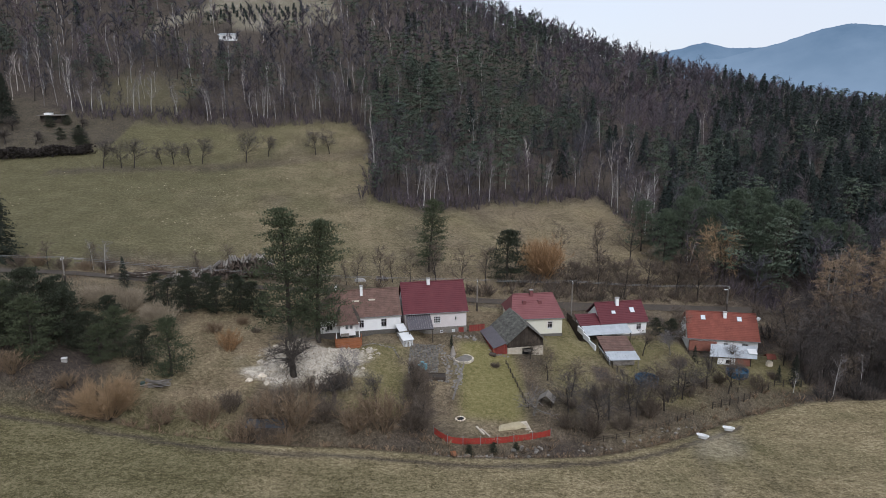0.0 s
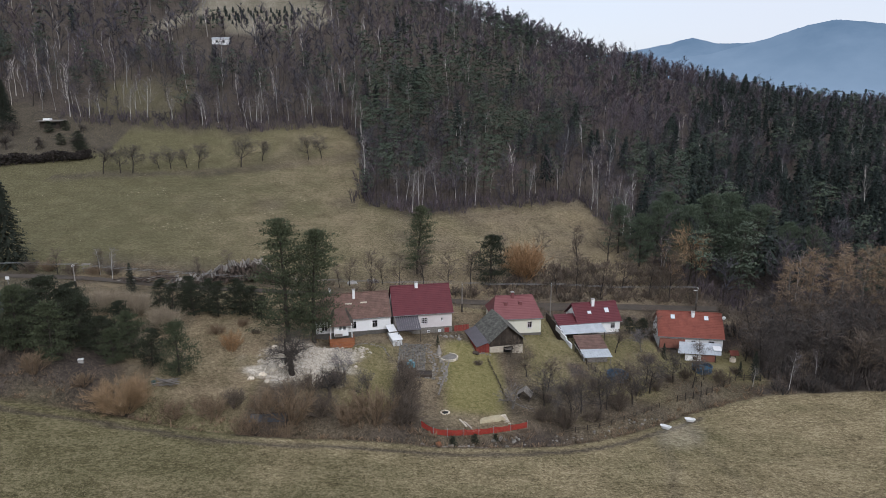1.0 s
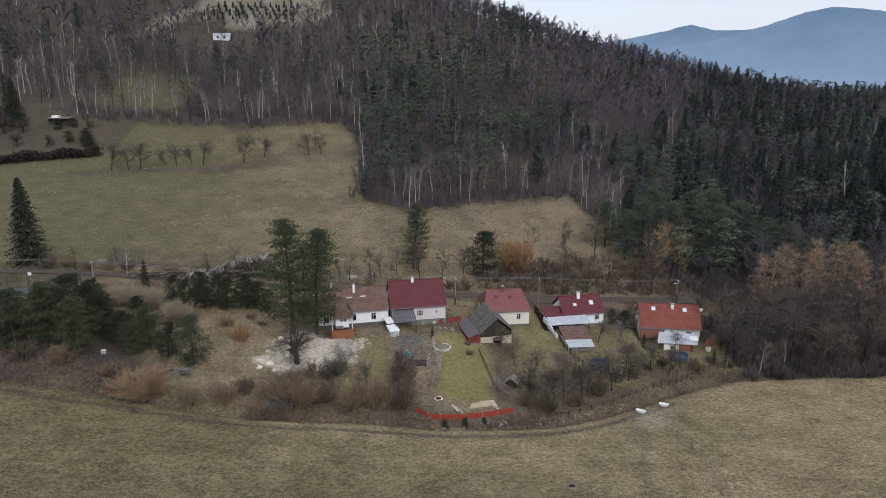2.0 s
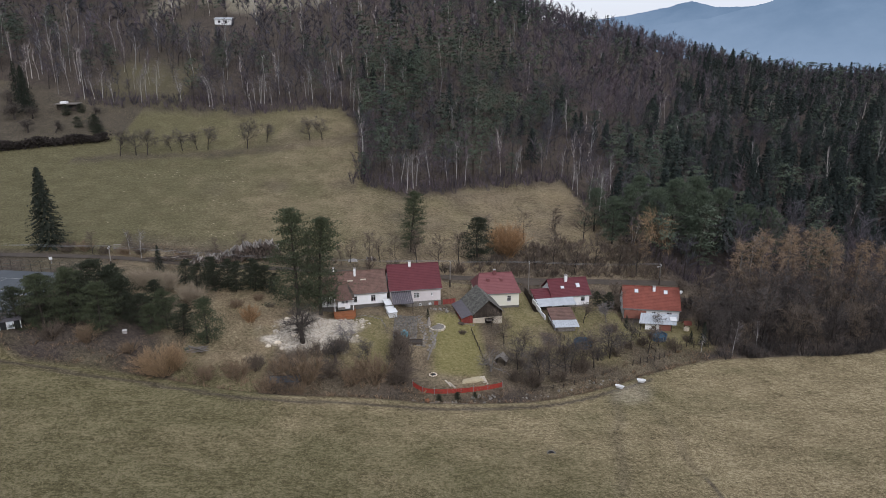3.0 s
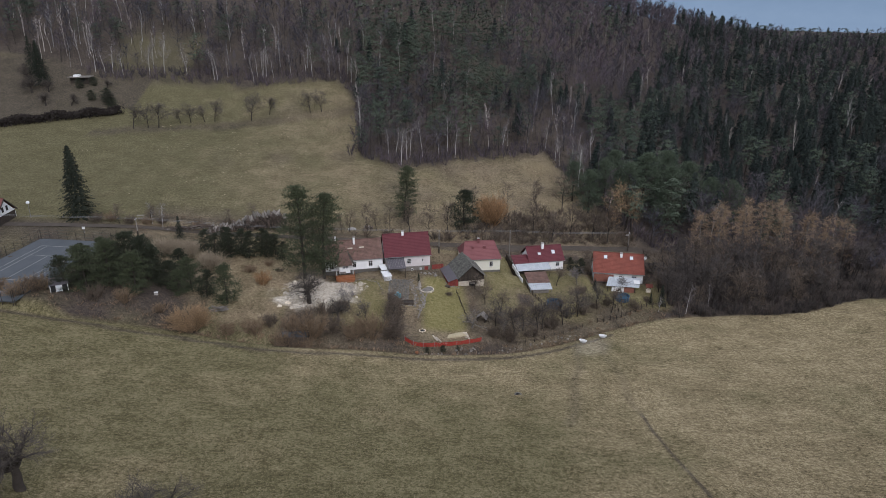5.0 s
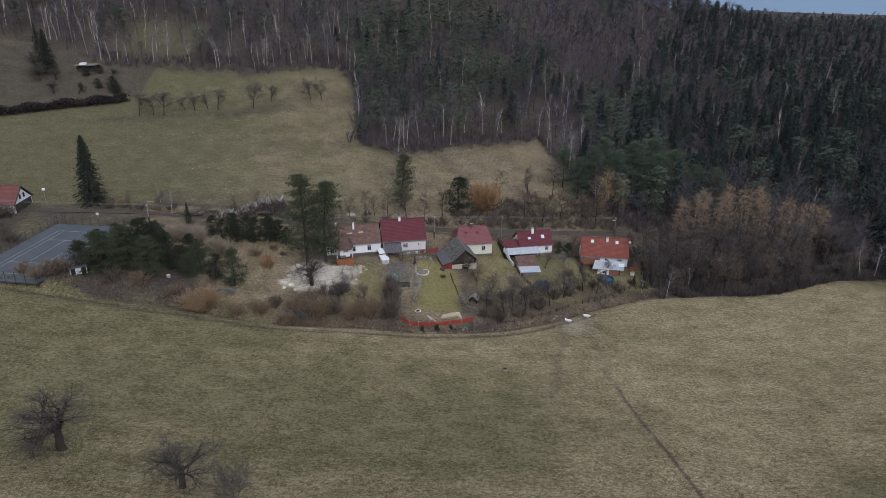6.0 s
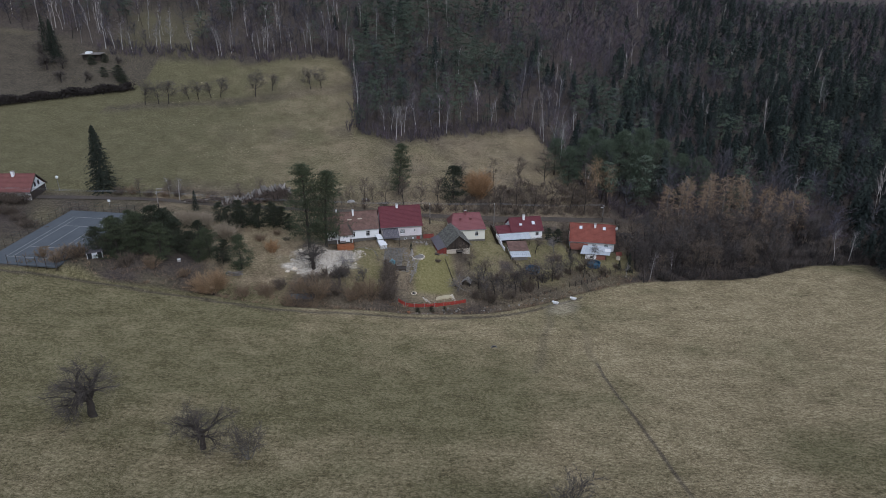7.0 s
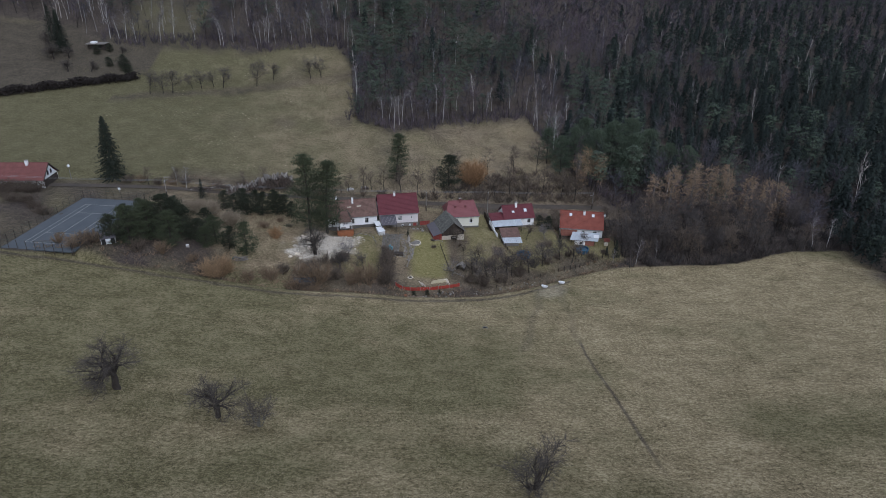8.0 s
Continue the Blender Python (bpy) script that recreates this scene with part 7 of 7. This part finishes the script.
for x0, y0, x1, y1 in ((-0.2, -0.2, 17.8, -0.2), (-0.2, 31.7, 17.8, 31.7), (-0.2, -0.2, -0.2, 31.7), (17.8, -0.2, 17.8, 31.7)):
    for zz in (0.1, 0.8, 1.5, 2.25):
        v, f = tube([(x0, y0, zz), (x1, y1, zz)], [0.014] * 2, 4)
        new("fence_wire", tri_mesh("fence_wire", [(v, f, 0)], [M["green_paint"]])).parent = cf
gh = thing("greenhouse", pose(-68.2, 80.6, ground(-68, 80.6), 0, 0, 25), "small derelict greenhouse under the pines", "greenhouse")
for px in (-1.5, -0.5, 0.5, 1.5):
    part("frame_post", boxes((px - 0.05, -1.1, 0, px + 0.05, -1.0, 1.5)), "white_paint", gh)
part("wall", boxes((-1.55, 1.0, 0, 1.55, 1.1, 2.2)), "dark_wood", gh)
for px in (-1.0, 0.0, 1.0):
    part("pane", boxes((px - 0.44, -1.07, 0.1, px + 0.44, -1.05, 1.45)), "black" if px else "roof_light", gh)
bm = bmesh.new()
slab(bm, [(-1.7, -1.25, 1.52), (1.7, -1.25, 1.52), (1.7, 1.2, 2.3), (-1.7, 1.2, 2.3)], 0.06)
part("roof", bm, "dark_metal", gh)
tarp = thing("pond_cover", pose(-22.9, 78.6, ground(-22.9, 78.6) + 0.35, 0, 0, 3), "dark blue-grey sheet covering a small basin by the stream", "cover")
part("sheet", boxes((-2.6, -1.3, 0.0, 2.6, 1.3, 0.1)), "dark_water", tarp)
plant("shrub", "leafless brown thicket in front of the covered basin", "shrub", bush(2, "twig"), -22.5, 76.2, 1.5, 80, "bare shrubs along the stream", ("shrub_base", "shrub_crown"))
for a in ((-2.75, -1.45, -0.7, 2.75, -1.304, 0.2), (-2.75, 1.304, -0.7, 2.75, 1.45, 0.2), (-2.75, -1.3, -0.7, -2.604, 1.3, 0.2), (2.604, -1.3, -0.7, 2.75, 1.3, 0.2)):
    part("edge_board", boxes(a), "dark_wood", tarp)
junk = thing("timber_heap", pose(-38.8, 84.0, ground(-38.8, 84)), "heap of grey boards beneath a small pine", "timber")
random.seed(11)
for k in range(14):
    part("board", boxes((-1.6, -0.1, 0.0, 1.6, 0.1, 0.06), m=pose(random.uniform(-.6, .6), random.uniform(-.7, .7), 0.06 + 0.06 * k, random.uniform(-4, 4), random.uniform(-6, 6), random.uniform(-35, 35))), "grey_wood", junk)
bm = bmesh.new()
post(bm, -1.9, -0.6, -0.1, 0.9, 0.32, 12)
part("drum", bm, "green_paint", junk)
crate = thing("white_box", pose(-51.6, 84.7, ground(-51.6, 84.7), 0, 0, 15), "small white box standing among the pines", "box")
part("body", boxes((-0.36, -0.28, -0.1, 0.36, 0.28, 0.52)), "concrete", crate)
part("lid", boxes((-0.39, -0.31, 0.524, 0.39, 0.31, 0.58)), "white_paint", crate)
ring = thing("drain_ring", pose(18.7, 56.1, ground(18.7, 56.1)), "low concrete ring round a dark drain in the meadow", "drain")
bm = bmesh.new()
outer = [[bm.verts.new((q * math.cos(k * math.pi / 9), q * math.sin(k * math.pi / 9), zz)) for k in range(18)] for q, zz in ((0.62, -0.1), (0.6, 0.12), (0.45, 0.12), (0.43, -0.05))]
for a2, b2 in zip(outer, outer[1:]):
    for k in range(18):
        bm.faces.new((a2[k], a2[(k + 1) % 18], b2[(k + 1) % 18], b2[k]))
part("rim", bm, "stone", ring)
bm = bmesh.new()
post(bm, 0, 0, -0.1, 0.06, 0.42, 14)
part("cover", bm, "black", ring)
heap2 = thing("covered_heap", pose(-16.8, 129.4, ground(-16.8, 129.4), 0, 0, 12), "whitish sheet thrown over a heap behind the cottage", "heap")
bm = bmesh.new()
bmesh.ops.create_grid(bm, x_segments=20, y_segments=10, size=1)
for v in bm.verts:
    e = max(abs(v.co.x), abs(v.co.y))
    v.co.z = 0.9 * (1 - e ** 3) + 0.25 * noise.noise(v.co * 3) - 0.2
    v.co *= 0.62
    v.co.x *= 1.9
part("sheet", bm, "concrete", heap2)
stack = thing("log_stack", pose(-13.4, 130.2, ground(-13.4, 130.2), 0, 0, 10), "low stack of pale split logs behind the cottage", "firewood")
for k in range(22):
    o = new("log", peeled if k % 4 == 0 else me)
    o.parent = stack
    o.matrix_local = pose(0.3 * (k % 8) - 0.3 * (k // 8) * 0.1, 0.1 * (k % 3), 0.1 + 0.24 * (k // 8), 0, k * 37, 3 * (k % 5) - 6) @ Matrix.Diagonal((0.7, 0.35, 0.7, 1))
brash = thing("brushwood_pile", pose(-60.5, 117.6, ground(-58, 118.6), 0, 0, 12), "low pile of poles and cut branches beside the lane", "log pile")
for k in range(60):
    o = new("pole", me if k % 4 else peeled)
    o.parent = brash
    o.matrix_local = pose(9.5 * random.random(), 0.5 * random.random(), 0.15 + 0.7 * random.random(), 10 * random.random() - 5, random.uniform(0, 360), random.uniform(40, 130)) @ Matrix.Diagonal((0.45, 0.5 + 0.4 * random.random(), 0.45, 1))
hives = thing("hay_rack", pose(-68.6, 121.5, ground(-68.6, 121.5), 0, 0, 5), "small grey wooden shelter on posts beside the lane", "rack")
for px in (-0.7, 0.62):
    part("post", boxes((px, -0.04, -0.2, px + 0.08, 0.04, 1.7)), "grey_wood", hives)
for zz in (0.8, 1.66):
    part("shelf", boxes((-0.85, -0.35, zz, 0.85, 0.35, zz + 0.07)), "grey_wood", hives)
# the weekend cabin, hedge and hillside hut
cab = thing("cabin", pose(-131.5, 222, ground(-129, 222), 0, 0, 5), "low weekend cabin with a flat grey roof", "cabin")
part("wall", boxes((0, 0, -0.5, 6.5, 4, 2.3)), "dark_wood", cab)
part("roof", boxes((-0.6, -1.2, 2.304, 7.1, 4.4, 2.55)), "grey_wood", cab)
part("upper_box", boxes((1.0, 0.5, 2.554, 3.2, 2.4, 3.2)), "white_plaster", cab)
part("window", boxes((3.6, -0.06, 0.9, 5.2, -0.004, 1.8)), "black", cab)
hh = thing("hillside_hut", pose(-99.0, 309, ground(-96, 309), 0, 0, 4), "small white hut high on the hillside", "hut")
part("wall", boxes((0, 0, -1, 7.5, 4, 2.6)), "white_plaster", hh)
bm = bmesh.new()
tiled_slope(bm, -0.4, 7.9, -0.5, 2.6, 4.4, 3.4, 6)
part("roof", bm, "pale_metal", hh)
for px in (1.6, 4.6):
    part("window", boxes((px, -0.06, 0.9, px + 1.0, -0.004, 1.9)), "black", hh)


def hedge():
    rng = np.random.default_rng(21)
    cs = []
    for i in range(9000):
        u = rng.random()
        x, y = -150 + 43.5 * u, 176 + 27 * u
        n = rng.normal(size=2) * 0.9
        cs.append((x + n[0], y + n[1], ground(x, y) + (2.6 + 0.6 * math.sin(x * 0.7)) * rng.random() ** 0.7))
    c = np.array(cs)
    v, f = leaves(c, 0.5 + 0.4 * rng.random(len(c)), rng, 0.2)
    tagged(new("hedge", tri_mesh("hedge", [(v, f, 0)], [M["hedge"]])), "long dark clipped hedge below the cabin", "hedge", kind="stuff")


hedge()
for k, (x, y, s) in enumerate(((-141, 212, 1.0), (-136, 214, .8), (-145, 220, 1.1), (-118, 222, .5), (-113, 210, .8), (-124, 205, .7), (-132, 203, .8))):
    plant("fruit_tree", "leafless garden tree beside the cabin", "tree", fruit(k % 3), x, y, s * 1.2, k * 44, "trees beside the cabin")
for k, (x, y, q) in enumerate(((-110, 206, 0.75), (-112.5, 209, 0.9), (-115, 213, 0.8), (-119, 211, 0.7), (-123, 222, 0.6), (-127, 219, 0.7))):
    plant("evergreen_shrub", "dark rounded evergreen bush beside the cabin", "shrub", young_pine(k % 4), x, y, q, k * 40, "dark bushes beside the cabin", ("stem", "crown"), tall=0.8)
plant("spruce_tree", "broad dark spruce beside the weekend cabin", "tree", spruce(0), -140.5, 219, 0.9, 0)
plant("spruce_tree", "dark spruce standing behind a broader one by the cabin", "tree", spruce(1), -147, 226, 0.8, 70)
plant("evergreen_shrub", "dense dark green evergreen bush between two cottages", "shrub", young_pine(2), 42.6, 117.4, 0.62, 0, parts=("stem", "crown"))
plant("evergreen_shrub", "dense dark green evergreen bush between two cottages", "shrub", young_pine(3), 40.4, 118.6, 0.5, 80, parts=("stem", "crown"))


# ---- dry grass and weeds ----
def tufts(name, label, n, x0, x1, y0, y1, length, width, mat, test, seed, lean=0.5):
    rng = np.random.default_rng(seed)
    base = []
    while len(base) < n:
        x, y = x0 + (x1 - x0) * rng.random(), y0 + (y1 - y0) * rng.random()
        if abs(x) < 0.72 * (y + 72) + 4 and test(x, y, rng):
            base.append((x, y, sheet_at(x, y)[0] - 0.02))
    base = np.array(base)
    d = rng.normal(size=base.shape) * lean + np.array((0, 0, 1.0))
    d /= np.linalg.norm(d, axis=1, keepdims=True)
    v, f = slivers(base, base + d * length * (0.5 + rng.random((n, 1))), width * (0.6 + 0.8 * rng.random(n)), rng)
    tagged(new(name, tri_mesh(name, [(v, f, 0)], [M[mat]])), label, "grass", kind="stuff")


def patchy(x, y, rng):
    return rng.random() < 0.35 + 0.9 * wobble(x, y, 5) + 0.5 * wobble(x, y, 1.3)


tufts("meadow_grass", "bleached dry grass tufts on the near meadow", 80000, -85, 125, -12, 108, 0.24, 0.055, "dry_blades", lambda x, y, r: y < edge_y(x) and patchy(x, y, r), 31, 0.9)
tufts("weeds", "dry brown weeds and stalks in the gardens", 40000, -70, 66, 74, 128, 0.5, 0.045, "twig_tan", lambda x, y, r: y > edge_y(x) + 0.5 and sheet_at(x, y)[1][1] < 0.4 and patchy(x, y, r), 32, 0.6)
tufts("lawn_grass", "short winter grass on the garden lawns", 16000, -17, 62, 82, 122, 0.12, 0.05, "lawn_blades", lambda x, y, r: sheet_at(x, y)[1][1] > 0.35, 33, 0.9)
tufts("hill_grass", "dull olive grass tufts on the hill meadow", 30000, -130, 60, 124, 240, 0.35, 0.10, "hill_blades", lambda x, y, r: y < forest_front(x) and patchy(x, y, r), 34, 0.9)


def plantation():
    vs = [((0, w), (1, cr)) for w, cr in (spruce_tree(500 + k, 3.0, 0.95, 0.05, 7, 6, 3, 0.6, 0.06, 3) for k in range(3))]
    rng = np.random.default_rng(6)
    spots = [(-112 + i * 3.6 + j * 1.2 + rng.normal() * 0.4, 334 + j * 6.0 + i * 0.9 + rng.normal() * 0.4) for i in range(12) for j in range(4)]
    wood_stuff("young_plantation", "rows of young dark spruces in the hillside clearing", vs, spots, [M["bark"], M["spruce"]], 0.7, 1.2, 2)


plantation()


def field_stones():
    rng = np.random.default_rng(17)
    parts = []
    while len(parts) < 240:
        x, y = -105 + 85 * rng.random(), 135 + 85 * rng.random()
        if y < forest_front(x) - 4 and wobble(x, y, 11) > 0.18:
            s = 0.1 + 0.24 * rng.random() ** 2
            c = np.array([[0, 0, .5], [1, 0, 0], [.2, .9, .1], [-.9, .3, 0], [-.3, -.9, .1]]) * s * (0.7 + 0.6 * rng.random((5, 1))) + np.array((x, y, ground(x, y)))
            parts.append((c, np.array([(0, 1, 2), (0, 2, 3), (0, 3, 4), (0, 4, 1)])))
    v, f = join(parts)
    tagged(new("field_stones", tri_mesh("field_stones", [(v, f, 0)], [M["straw"]])), "pale stones and clods strewn over the hill meadow", "stones", kind="stuff")


field_stones()
